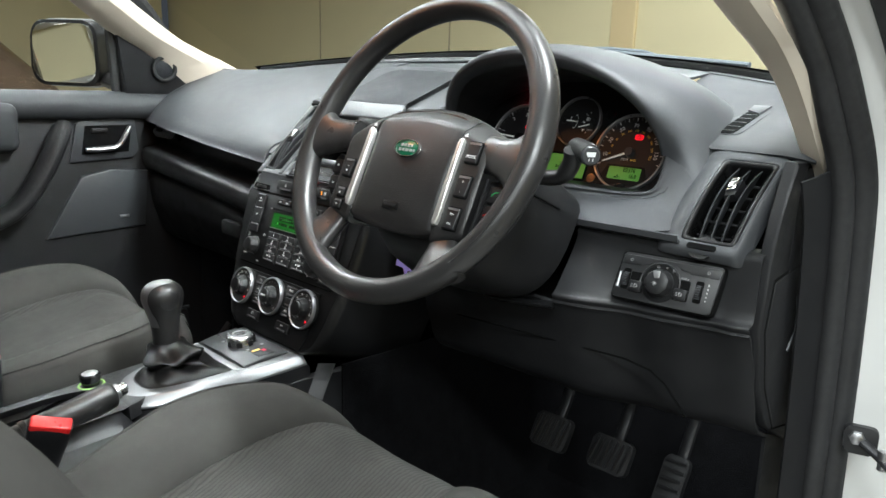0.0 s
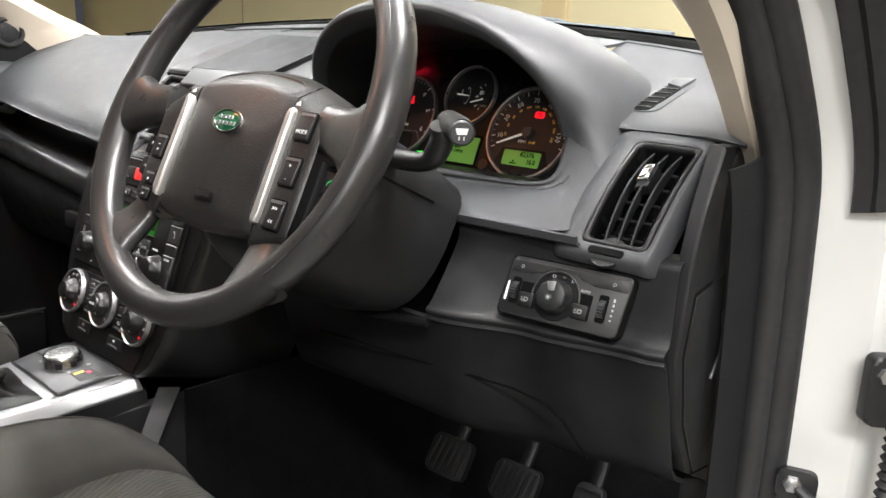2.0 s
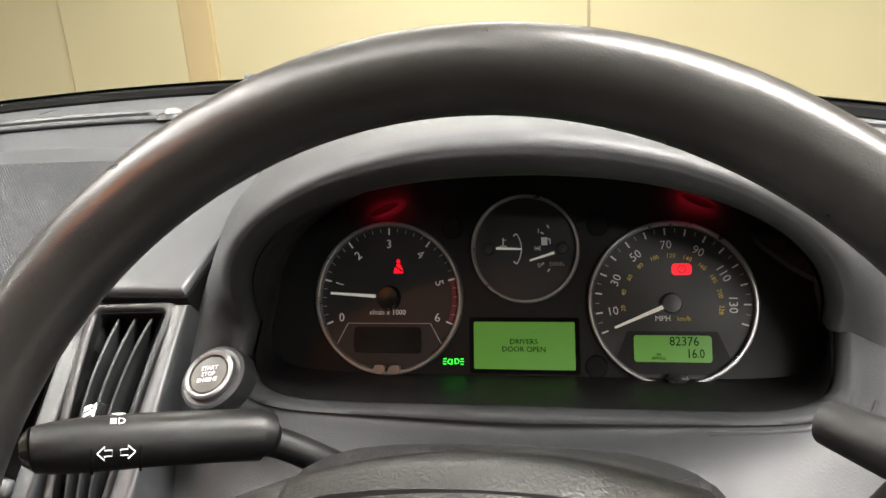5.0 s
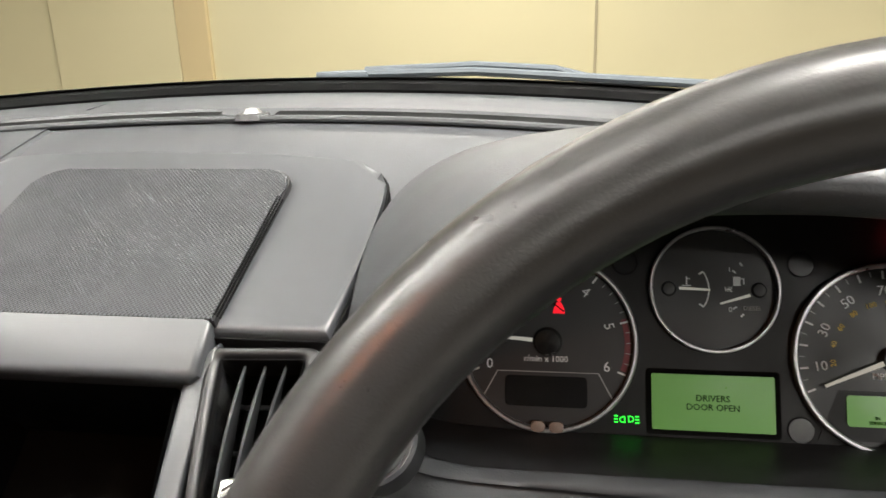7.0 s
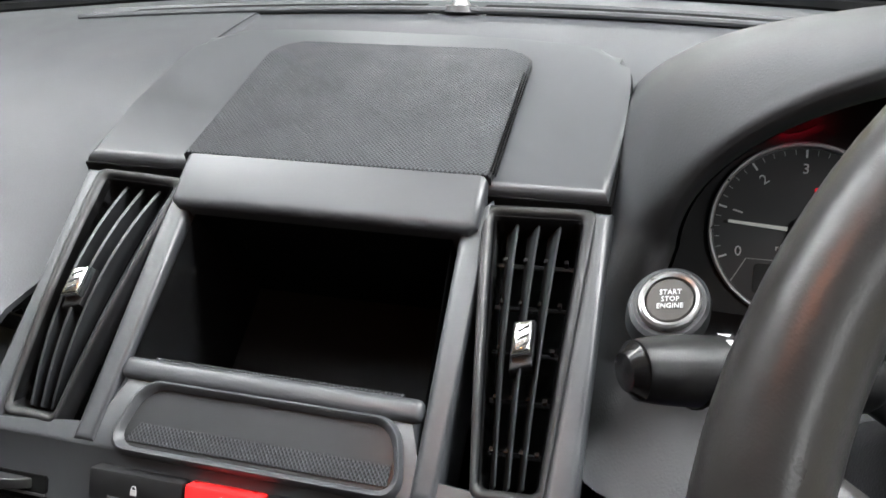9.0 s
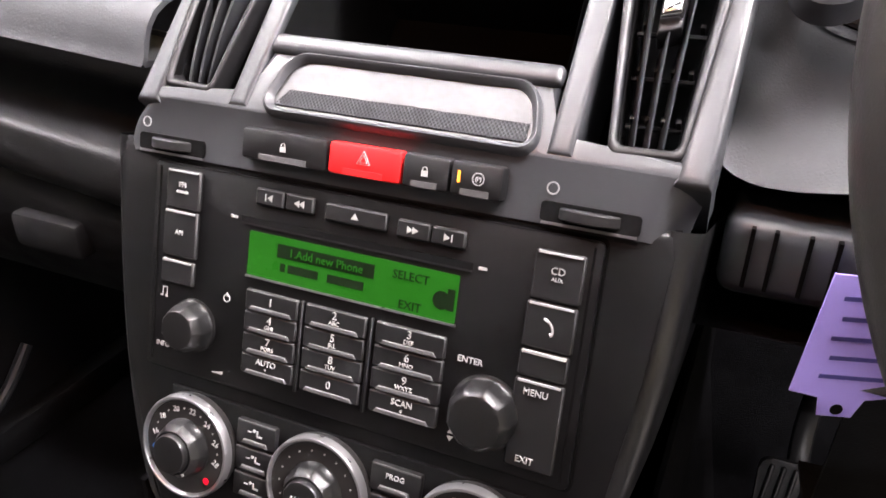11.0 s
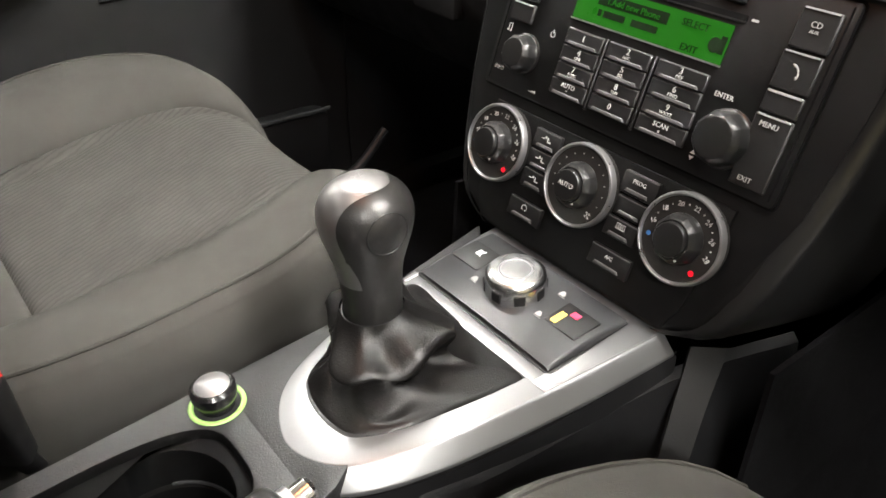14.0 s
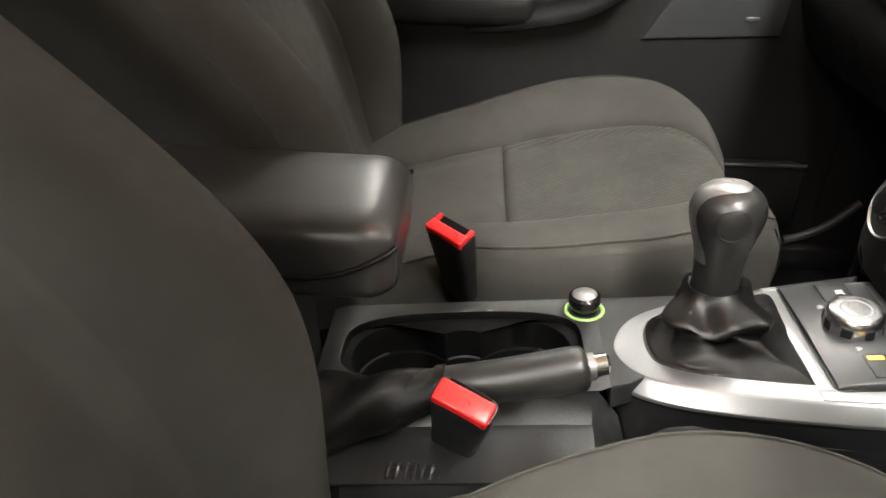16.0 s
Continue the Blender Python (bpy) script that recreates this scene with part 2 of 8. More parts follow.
def part(name, bm, mat, parent=None, label="", m=None, sharp=35, kind=""):
    if m is not None:
        bm.transform(m)
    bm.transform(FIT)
    if parent is not None:
        bm.transform(Matrix.Translation(-home(parent)))
    bmesh.ops.recalc_face_normals(bm, faces=bm.faces)
    me = bpy.data.meshes.new(name)
    bm.to_mesh(me)
    bm.free()
    for p in me.polygons:
        p.use_smooth = True
    me.set_sharp_from_angle(angle=radians(sharp))
    me.materials.append(mat)
    ob = new(name, me)
    if parent is not None:
        ob.parent = parent
    return tagged(ob, label, kind=kind)


def solo(name, bm, mat, base, label, category, m=None, group="", kind="", sharp=35):
    """A thing of one mesh, with its origin at base."""
    if m is not None:
        bm.transform(m)
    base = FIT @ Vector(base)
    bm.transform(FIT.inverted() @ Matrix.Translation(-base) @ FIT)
    ob = part(name, bm, mat, sharp=sharp)
    ob.location = base
    return tagged(ob, label, category, group, kind)


def plane_frame(o, x, up):
    """The pose of a flat panel: local x along x, local y up along it, local z out of it."""
    x, up = Vector(x).normalized(), Vector(up).normalized()
    n = x.cross(up).normalized()
    return Matrix(((x[0], up[0], n[0], o[0]), (x[1], up[1], n[1], o[1]), (x[2], up[2], n[2], o[2]), (0, 0, 0, 1)))


def box(sx, sy, sz, at=(0, 0, 0), bevel=0.0, seg=2):
    bm = bmesh.new()
    bmesh.ops.create_cube(bm, size=1)
    bm.transform(Matrix.Translation(at) @ Matrix.Diagonal((sx, sy, sz, 1)))
    if bevel:
        bmesh.ops.bevel(bm, geom=bm.edges[:], offset=bevel, segments=seg, affect="EDGES", profile=0.5)
    return bm


def prism(pts, z0, z1, bevel=0.0, seg=2):
    bm = bmesh.new()
    lo = [bm.verts.new((x, y, z0)) for x, y in pts]
    hi = [bm.verts.new((x, y, z1)) for x, y in pts]
    bm.faces.new(lo[::-1])
    top = bm.faces.new(hi)
    k = len(pts)
    for i in range(k):
        bm.faces.new((lo[i], lo[(i + 1) % k], hi[(i + 1) % k], hi[i]))
    if bevel:
        bmesh.ops.bevel(bm, geom=list(top.edges), offset=bevel, segments=seg, affect="EDGES", profile=0.5)
    return bm


def rounded(w, h, r, n=5, at=(0, 0)):
    pts = []
    for cx, cy, a0 in ((w / 2 - r, h / 2 - r, 0), (-w / 2 + r, h / 2 - r, 90), (-w / 2 + r, -h / 2 + r, 180), (w / 2 - r, -h / 2 + r, 270)):
        for i in range(n + 1):
            a = radians(a0 + 90 * i / n)
            pts.append((at[0] + cx + r * math.cos(a), at[1] + cy + r * math.sin(a)))
    return pts


def loft(rows, closed=False, caps=False):
    """A skin over rows of points, one face strip between neighbours."""
    bm = bmesh.new()
    vs = [[bm.verts.new(p) for p in r] for r in rows]
    k = len(rows[0])
    for a, b in zip(vs, vs[1:]):
        for i in range(k if closed else k - 1):
            j = (i + 1) % k
            try:
                bm.faces.new((a[i], a[j], b[j], b[i]))
            except ValueError:
                pass
    if caps:
        bm.faces.new(vs[0][::-1])
        bm.faces.new(vs[-1])
    return bm


def shell(rows, thick, closed=False):
    """A skin with thickness, grown along its normals."""
    bm = loft(rows, closed)
    bmesh.ops.recalc_face_normals(bm, faces=bm.faces)
    bmesh.ops.solidify(bm, geom=bm.faces[:], thickness=thick)
    return bm


def lathe(profile, seg=32, caps=True):
    rows = [[(r * math.cos(2 * math.pi * i / seg), r * math.sin(2 * math.pi * i / seg), z) for i in range(seg)] for r, z in profile]
    return loft(rows, True, caps)


def ring(r0, r1, h, seg=48, bevel=True):
    w = (r1 - r0) * 0.25
    prof = [(r0, 0), (r0, h - w), (r0 + w, h), (r1 - w, h), (r1, h - w), (r1, 0)] if bevel else [(r0, 0), (r0, h), (r1, h), (r1, 0)]
    return lathe(prof + [prof[0]], seg, caps=False)


def tube(path, radius, seg=12, flat=1.0):
    pts = [Vector(p) for p in path]
    rad = radius if isinstance(radius, (list, tuple)) else [radius] * len(pts)
    rows, side = [], None
    for i, p in enumerate(pts):
        d = (pts[min(i + 1, len(pts) - 1)] - pts[max(i - 1, 0)]).normalized()
        ref = Vector((0, 0, 1)) if abs(d.z) < 0.9 else Vector((1, 0, 0))
        side = d.cross(ref).normalized() if side is None else (side - d * side.dot(d)).normalized()
        up = side.cross(d)
        rows.append([tuple(p + side * (rad[i] * math.cos(2 * math.pi * k / seg)) + up * (rad[i] * flat * math.sin(2 * math.pi * k / seg))) for k in range(seg)])
    return loft(rows, True, True)


def smoothpath(keys, n):
    """n points on a smooth line through the keys."""
    keys = [Vector(k) for k in keys]
    out = []
    for i in range(n):
        s = i / (n - 1) * (len(keys) - 1)
        k = min(int(s), len(keys) - 2)
        f = s - k
        a, b, c, d = keys[max(k - 1, 0)], keys[k], keys[k + 1], keys[min(k + 2, len(keys) - 1)]
        out.append(0.5 * ((2 * b) + (c - a) * f + (2 * a - 5 * b + 4 * c - d) * f * f + (3 * b - a - 3 * c + d) * f ** 3))
    return out


def lerp_table(x, table):
    """Values between the rows (x, a, b, ...) of a table, row by row."""
    if x <= table[0][0]:
        return table[0][1:]
    for p, q in zip(table, table[1:]):
        if x <= q[0]:
            f = (x - p[0]) / (q[0] - p[0])
            f = f * f * (3 - 2 * f)
            return tuple(a + (b - a) * f for a, b in zip(p[1:], q[1:]))
    return table[-1][1:]


def words(text, size, at=(0, 0, 0), turn=0.0, lift=0.0003, align="CENTER", squeeze=1.0):
    """Flat letters, as a bmesh lying in the local xy plane."""
    cu = bpy.data.curves.new("text", "FONT")
    cu.body, cu.size, cu.align_x, cu.align_y, cu.extrude, cu.resolution_u = text, size, align, "CENTER", lift, 2
    ob = bpy.data.objects.new("text", cu)
    scene.collection.objects.link(ob)
    me = bpy.data.meshes.new_from_object(ob.evaluated_get(bpy.context.evaluated_depsgraph_get()))
    bpy.data.objects.remove(ob)
    bpy.data.curves.remove(cu)
    bm = bmesh.new()
    bm.from_mesh(me)
    bpy.data.meshes.remove(me)
    bm.transform(Matrix.Translation(at) @ pose(0, 0, 0, 0, 0, turn) @ Matrix.Diagonal((squeeze, 1, 1, 1)))
    return bm


def join(*bms):
    out = bms[0]
    for other in bms[1:]:
        me = bpy.data.meshes.new("join")
        other.to_mesh(me)
        other.free()
        out.from_mesh(me)
        bpy.data.meshes.remove(me)
    return out


def moved(bm, m):
    bm.transform(m)
    return bm


def T(x, y, z=0.0):
    return Matrix.Translation((x, y, z))

# ---- the garage ----
def wall(name, sx, sy, sz, at, mat, label):
    return solo(name, box(sx, sy, sz), mat, (at[0], at[1], at[2] - sz / 2), label, "wall", m=T(*at), kind="structure")


solo("ground", box(16, 16, 0.2), FLOOR, (0, -2, -0.2), "grey painted concrete garage floor", "floor", m=T(0, -2, -0.1), kind="structure")
front = wall("wall_front", 13.4, 0.2, 3.3, (-0.8, 3.57, 1.65), WALLPAINT, "cream painted panel wall beyond the windscreen")
for sx in (-4.6, -3.0, 0.44, 2.05, 3.6):
    part("joint", box(0.012, 0.01, 3.28, bevel=0.002, seg=1), SEAM, front, m=T(sx, 3.468, 1.65))
part("strip", box(0.17, 0.03, 3.28, bevel=0.006, seg=1), TAN, front, "tan upright strip", m=T(-1.52, 3.46, 1.65))
part("strip", box(0.68, 0.02, 3.28, bevel=0.006, seg=1), WALLPAINT, front, m=T(-1.945, 3.46, 1.65))
wall("wall_left", 0.2, 12.4, 3.3, (-7.4, -2.9, 1.65), WALLPAINT, "cream painted side wall of the garage")
wall("wall_right", 0.2, 12.4, 3.3, (5.8, -2.9, 1.65), WALLPAINT, "cream painted wall on the driver's side")
wall("wall_back", 13.4, 0.2, 3.3, (-0.8, -9.0, 1.65), WALLPAINT, "cream painted rear wall of the garage")
solo("ceiling", box(13.6, 12.6, 0.1), CEIL, (-0.8, -2.9, 2.85), "white boarded garage ceiling", "ceiling", m=T(-0.8, -2.9, 2.90), kind="structure")


# batten housings out of view, added to go with the added lamps
def ceiling_light():
    t = thing("ceiling_light", (0, 0, 0), "white batten added out of view to carry a lamp", "light", "ceiling lights")
    part("housing", box(1.56, 0.34, 0.06, (0, 0, 0.045), 0.01), PAINT, t)
    part("end_cap", box(0.03, 0.3, 0.08, (0.78, 0, 0.03), 0.006), PAINT, t)
    part("end_cap", box(0.03, 0.3, 0.08, (-0.78, 0, 0.03), 0.006), PAINT, t)
    part("hanger", box(0.02, 0.02, 0.22, (0.5, 0, 0.17)), SATIN, t)
    part("hanger", box(0.02, 0.02, 0.22, (-0.5, 0, 0.17)), SATIN, t)
    return t


first = ceiling_light()
first.location = (LAMPS[0][0], LAMPS[0][1], 2.63)
for lx, ly, lw, lc in LAMPS[1:]:
    copy_thing(first, pose(lx, ly, 2.63))


def parked_car(m, paint, label):
    """A whole car of plain shape: it faces local +y."""
    c = thing("car", (0, 0, 0), label, "car", "parked cars")
    half = [(-2.15, 0.42, 0.62, 0.72), (-2.05, 0.36, 0.92, 0.82), (-1.35, 0.30, 1.00, 0.86), (-0.6, 0.28, 0.98, 0.88), (0.3, 0.28, 0.98, 0.88), (1.0, 0.30, 0.97, 0.87), (1.75, 0.34, 0.86, 0.82), (2.15, 0.40, 0.66, 0.70)]
    rows = []
    for y, z0, z1, w in half:
        row = []
        for k in range(20):
            a = 2 * math.pi * k / 20
            cx, cz = math.cos(a), math.sin(a)
            row.append((w * math.copysign(abs(cx) ** 0.35, cx), y, (z0 + z1) / 2 + (z1 - z0) / 2 * math.copysign(abs(cz) ** 0.5, cz)))
        rows.append(row)
    part("body", loft(rows, True, True), paint, c)
    cab = [(-1.75, 0.95, 0.96, 0.70), (-1.1, 0.93, 1.36, 0.62), (-0.4, 0.93, 1.45, 0.60), (0.3, 0.93, 1.38, 0.62), (1.05, 0.93, 0.96, 0.72)]
    part("cabin", loft([[(-w - 0.08, y, z0), (-w, y, z1 - 0.04), (-w * 0.8, y, z1), (w * 0.8, y, z1), (w, y, z1 - 0.04), (w + 0.08, y, z0)] for y, z0, z1, w in cab]), paint, c)
    for s in (-1, 1):
        part("side_window", prism([(-1.3, 1.0), (-0.95, 1.28), (-0.3, 1.36), (0.2, 1.3), (0.75, 1.0)], 0, 0.01), GLOSS, c, m=Matrix(((0, 0, s, s * 0.665), (1, 0, 0, 0), (0, 1, 0, 0), (0, 0, 0, 1))))
        part("headlight", box(0.34, 0.1, 0.15, bevel=0.03), CHROME, c, m=T(s * 0.58, 2.0, 0.68))
        part("tail_light", box(0.28, 0.1, 0.2, bevel=0.03), REDGLOW, c, m=T(s * 0.6, -2.06, 0.82))
        for y in (-1.3, 1.35):
            w = part("wheel", lathe([(0.2, -0.1), (0.31, -0.11), (0.335, -0.07), (0.335, 0.07), (0.31, 0.11), (0.2, 0.1)], 28), TYRE, c, m=T(s * 0.80, y, 0.335) @ pose(0, 0, 0, 0, 90, 0))
            part("rim", lathe([(0.03, 0.115), (0.19, 0.10), (0.205, 0.112), (0.205, -0.112), (0.19, -0.1), (0.03, -0.115)], 24), SATIN, w, m=T(s * 0.80, y, 0.335) @ pose(0, 0, 0, 0, 90, 0))
    part("grille", box(0.8, 0.06, 0.2, bevel=0.02), BLACK, c, m=T(0, 2.1, 0.58))
    for k in range(6):
        part("grille_bar", box(0.012, 0.03, 0.18), CHROME, c, m=T(-0.3 + 0.12 * k, 2.135, 0.58))
    c.matrix_basis = m
    return c


parked_car(pose(-3.3, -0.2, 0.0, 0, 0, -78), BROWNCAR, "dark brown saloon car parked beyond the passenger door")
parked_car(pose(-3.9, -5.0, 0.0, 0, 0, -8), DARKCAR, "dark saloon car with red tail lights on the concrete")

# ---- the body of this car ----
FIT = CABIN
body = thing("white_suv", (0, 0, 0.45), "white painted car body round the cabin", "car")


def yb(x):
    return 0.53 - 0.35 * x * x


def zb(x):
    return 1.312 - 0.10 * x * x


part("floor_pan", box(1.48, 2.3, 0.04, bevel=0.005), CARPET, body, "black carpeted floor", m=T(0, -0.35, 0.47))
part("firewall", box(1.48, 0.03, 0.8, bevel=0.005), CARPET, body, m=T(0, 0.64, 0.85))
# the roof's front edge is lengthened, unseen, to block light off the backrests
part("roof", shell([[(x, y, 1.66 - 0.10 * x * x - 0.05 * (y + 0.7) ** 2) for x in np.linspace(-0.62, 0.62, 13)] for y in np.linspace(-0.17, -2.3, 10)], 0.03), HEADLINE, body, "beige cloth headliner")
# the screen and its seal
screen_rows = []
for i in range(9):
    f = i / 8
    screen_rows.append([(x * (1 - 0.16 * f), (yb(x) + 0.035) * (1 - f) + (-0.34 - 0.12 * x * x) * f, zb(x) * (1 - f) + (1.64 - 0.1 * x * x) * f + 0.05 * math.sin(math.pi * f)) for x in np.linspace(-0.70, 0.70, 25)])
glass = part("windscreen", shell(screen_rows, 0.004), GLASS, body, "clear windscreen glass")
glass.visible_shadow = False
part("screen_border", shell([[tuple(Vector(p).lerp(Vector(q), 0.10 * g) + Vector((0, -0.003, -0.001))) for p, q in zip(screen_rows[0], screen_rows[1])] for g in (0, 1, 2)], 0.001), VOID, body, "black printed border of the windscreen")
part("screen_seal", tube([(x, yb(x) + 0.012, zb(x) - 0.001) for x in np.linspace(-0.68, 0.68, 40)], 0.009, 8), VOID, body, "black edge of the windscreen")
part("bonnet", shell([[(x, y, 1.20 - 0.12 * (y - 0.6) - 0.06 * x * x + 0.015 * math.cos(x * 9)) for x in np.linspace(-0.85, 0.85, 21)] for y in np.linspace(0.62, 1.75, 10)], 0.02), PAINT, body, "white painted bonnet")
part("bonnet_front", box(1.7, 0.1, 0.7, bevel=0.04), PAINT, body, m=T(0, 1.74, 0.72))
part("cowl", shell([[(x, y, zb(x) - 0.035 - 0.4 * (y - yb(x)) - 0.2 * max(0, y - 0.62)) for x in np.linspace(-0.75, 0.75, 21)] for y in np.linspace(0.52, 0.64, 3)], 0.004), BLACK, body)


def pillar(s):
    """The windscreen pillar: beige trim inside."""
    outer = smoothpath([(s * 0.742, 0.235, 1.155), (s * 0.742, 0.212, 1.179), (s * 0.740, 0.14, 1.250), (s * 0.735, 0.085, 1.298), (s * 0.725, 0.010, 1.345), (s * 0.66, -0.3, 1.56)], 24)
    inner = smoothpath([(s * 0.695, 0.35, 1.22), (s * 0.695, 0.330, 1.248), (s * 0.694, 0.268, 1.280), (s * 0.688, 0.19, 1.310), (s * 0.672, 0.09, 1.362), (s * 0.60, -0.28, 1.60)], 24)
    rows = []
    for o, i in zip(outer, inner):
        mid = (o + i) / 2 + Vector((-s * 0.022, -0.022, 0.0))
        q1, q3 = o * 0.6 + mid * 0.4 + Vector((-s * 0.009, -0.009, 0)), i * 0.6 + mid * 0.4 + Vector((-s * 0.009, -0.006, 0))
        rows.append([o + Vector((s * 0.010, 0.012, 0)), o, q1, mid, q3, i, i + Vector((s * 0.02, 0.03, 0))])
    part("pillar_trim", shell([[tuple(p) for p in r] for r in rows], 0.003), PILLAR, body, "beige windscreen pillar trim")


pillar(1)
pillar(-1)
# the driver's door opening: black trim, seal, white pillar, white sill
edge = [(0.30, 0.52), (0.288, 0.80), (0.284, 0.92), (0.270, 1.06), (0.248, 1.17), (0.200, 1.245), (0.134, 1.318), (0.022, 1.395), (-0.3, 1.57), (-0.6, 1.64)]
line = smoothpath([(0, y, z) for y, z in edge], 44)


def tilt_in(z):
    return -0.006 if z < 1.15 else 0.15 * (z - 1.15) ** 1.3 - 0.006


rows = [[(0.735 - tilt_in(p.z), p.y - 0.075, p.z - 0.02), (0.743 - tilt_in(p.z), p.y - 0.062, p.z - 0.015), (0.760 - tilt_in(p.z), p.y - 0.022, p.z)] for p in line if p.z < 1.19]
part("pillar_lower_trim", shell(rows, 0.003), LOWER, body, "black plastic kick trim beside the door opening")
part("door_seal", tube([(0.770 - tilt_in(p.z), p.y - 0.010, p.z) for p in line], 0.016, 12), SEAL, body, "black rubber door seal")
part("seal_lip", tube([(0.757 - tilt_in(p.z), p.y - 0.032, p.z - 0.005) for p in line], 0.013, 12), SEAL, body)
rows = [[(0.780 - tilt_in(p.z), p.y + 0.006, p.z), (0.805 - tilt_in(p.z), p.y + 0.014, p.z + 0.006), (0.835 - tilt_in(p.z), p.y + 0.02, p.z + 0.012), (0.862 - tilt_in(p.z), p.y + 0.055, p.z + 0.03), (0.872 - tilt_in(p.z), p.y + 0.13, p.z + 0.05)] for p in line]
part("front_pillar", shell(rows, 0.004), PAINT, body, "white painted door pillar")
rows = [[(0.808 - tilt_in(p.z), p.y + 0.0140, p.z + 0.0065), (0.810 - tilt_in(p.z), p.y + 0.0080, p.z + 0.0080), (0.817 - tilt_in(p.z), p.y + 0.0085, p.z + 0.0095), (0.821 - tilt_in(p.z), p.y + 0.0120, p.z + 0.0100), (0.826 - tilt_in(p.z), p.y + 0.0090, p.z + 0.0110), (0.840 - tilt_in(p.z), p.y + 0.0120, p.z + 0.0140), (0.846 - tilt_in(p.z), p.y + 0.0290, p.z + 0.0190)] for p in smoothpath([q for q in line if q.z > 1.125], 30)]
part("pillar_finisher", shell(rows, 0.003), SEAL, body, "ridged black rubber strip on the pillar", sharp=30)
part("sill", box(0.10, 1.5, 0.12, bevel=0.03, seg=3), PAINT, body, "white painted door sill", m=T(0.81, -0.45, 0.47))
part("sill", box(0.10, 1.5, 0.13, bevel=0.03, seg=3), PAINT, body, "white painted door sill", m=T(-0.79, -0.25, 0.475))
part("sill_tread", box(0.09, 1.1, 0.05, bevel=0.01), LOWER, body, m=T(-0.715, -0.05, 0.51))
part("sill_tread", box(0.09, 1.3, 0.012, bevel=0.004), LOWER, body, m=T(0.72, -0.42, 0.515))
part("rear_pillar", box(0.10, 0.12, 1.15, bevel=0.03, seg=3), PAINT, body, "white centre door pillar", m=T(0.79, -1.12, 1.08))
part("wing", box(0.06, 1.35, 0.62, bevel=0.03, seg=3), PAINT, body, "white painted front wing", m=T(0.885, 1.05, 0.86))
part("wing", box(0.06, 1.35, 0.62, bevel=0.03, seg=3), PAINT, body, m=T(-0.885, 1.05, 0.86))
for s in (-1, 1):
    part("rear_side", box(0.06, 1.1, 0.75, bevel=0.03), PAINT, body, m=T(s * 0.80, -1.75, 0.82))
    part("rear_post", box(0.06, 0.14, 0.55, bevel=0.03), PAINT, body, m=T(s * 0.74, -2.2, 1.42))
part("tailgate", box(1.5, 0.06, 0.75, bevel=0.03), PAINT, body, m=T(0, -2.3, 0.82))
part("rear_bench", box(1.3, 0.5, 0.4, bevel=0.06, seg=3), FABRIC, body, m=T(0, -1.55, 0.69))
part("rear_backrest", box(1.3, 0.2, 0.6, bevel=0.06, seg=3), FABRIC, body, m=T(0, -1.85, 1.1))

# check strap and hinge of the open driver's door
strap = thing("door_check_strap", (0.80, 0.27, 0.86), "black steel check strap bolted to the white pillar", "hinge")
sm = plane_frame((0.806, 0.262, 0.868), (0.95, 0.3, 0), (0, 0, 1))
part("bracket", prism(rounded(0.036, 0.034, 0.008), 0, 0.008, 0.002), BLACK, strap, m=sm)
part("bolt", lathe([(0.004, 0.014), (0.008, 0.012), (0.009, 0.008)], 6), SATIN, strap, m=sm @ T(-0.004, 0.003))
part("strap", tube([(0.812, 0.252, 0.868), (0.835, 0.242, 0.860), (0.862, 0.225, 0.850), (0.91, 0.19, 0.842)], 0.007, 10, 0.6), BLACK, strap)
part("pin", lathe([(0.003, 0.012), (0.006, 0.011), (0.006, -0.011), (0.003, -0.012)], 14), SATIN, strap, m=T(0.838, 0.24, 0.860))

hinge = thing("steel_hinge", (0.855, 0.275, 0.95), "black steel door hinge on the white pillar", "hinge")
hx = plane_frame((0.866, 0.290, 0.976), (0.75, 0.60, 0), (0, 0, 1))
part("hinge_plate", prism(rounded(0.052, 0.066, 0.008), -0.006, 0.010, 0.004, 3), BLACK, hinge, m=hx)
part("hinge_knuckle", tube([tuple(hx @ Vector((0.012, z, 0.012))) for z in (-0.036, -0.034, 0.034, 0.036)], [0.006, 0.009, 0.009, 0.006], 16), BLACK, hinge, m=None)
part("hinge_bolt", lathe([(0.003, 0.015), (0.007, 0.0145), (0.008, 0.010)], 6), SATIN, hinge, m=hx @ T(-0.014, 0.016))
boot = thing("cable_boot", (0.86, 0.29, 0.86), "ribbed black rubber cable boot beside the hinge", "cable")
part("boot_tube", tube([(0.874, 0.296, z) for z in np.linspace(0.845, 0.945, 45)], [0.0075 + 0.0018 * math.cos(k * math.pi / 2) for k in range(45)], 14), SEAL, boot)

door_d = thing("driver_door", (0.93, 0.33, 0.5), "open white driver's door with black inner edge", "door")
dm = pose(0.905, 0.33, 0.0, 0, 0, -22)
part("door_shell", box(0.9, 0.09, 0.72, bevel=0.03, seg=3), PAINT, door_d, m=dm @ T(0.47, 0.03, 0.87))
part("inner_trim", box(0.82, 0.05, 0.60, bevel=0.02, seg=2), LOWER, door_d, "black inner door trim", m=dm @ T(0.50, -0.03, 0.88))
part("door_edge_seal", tube([tuple(dm @ Vector((0.03, -0.012, z))) for z in np.linspace(0.55, 1.5, 12)], 0.009, 8), SEAL, door_d)
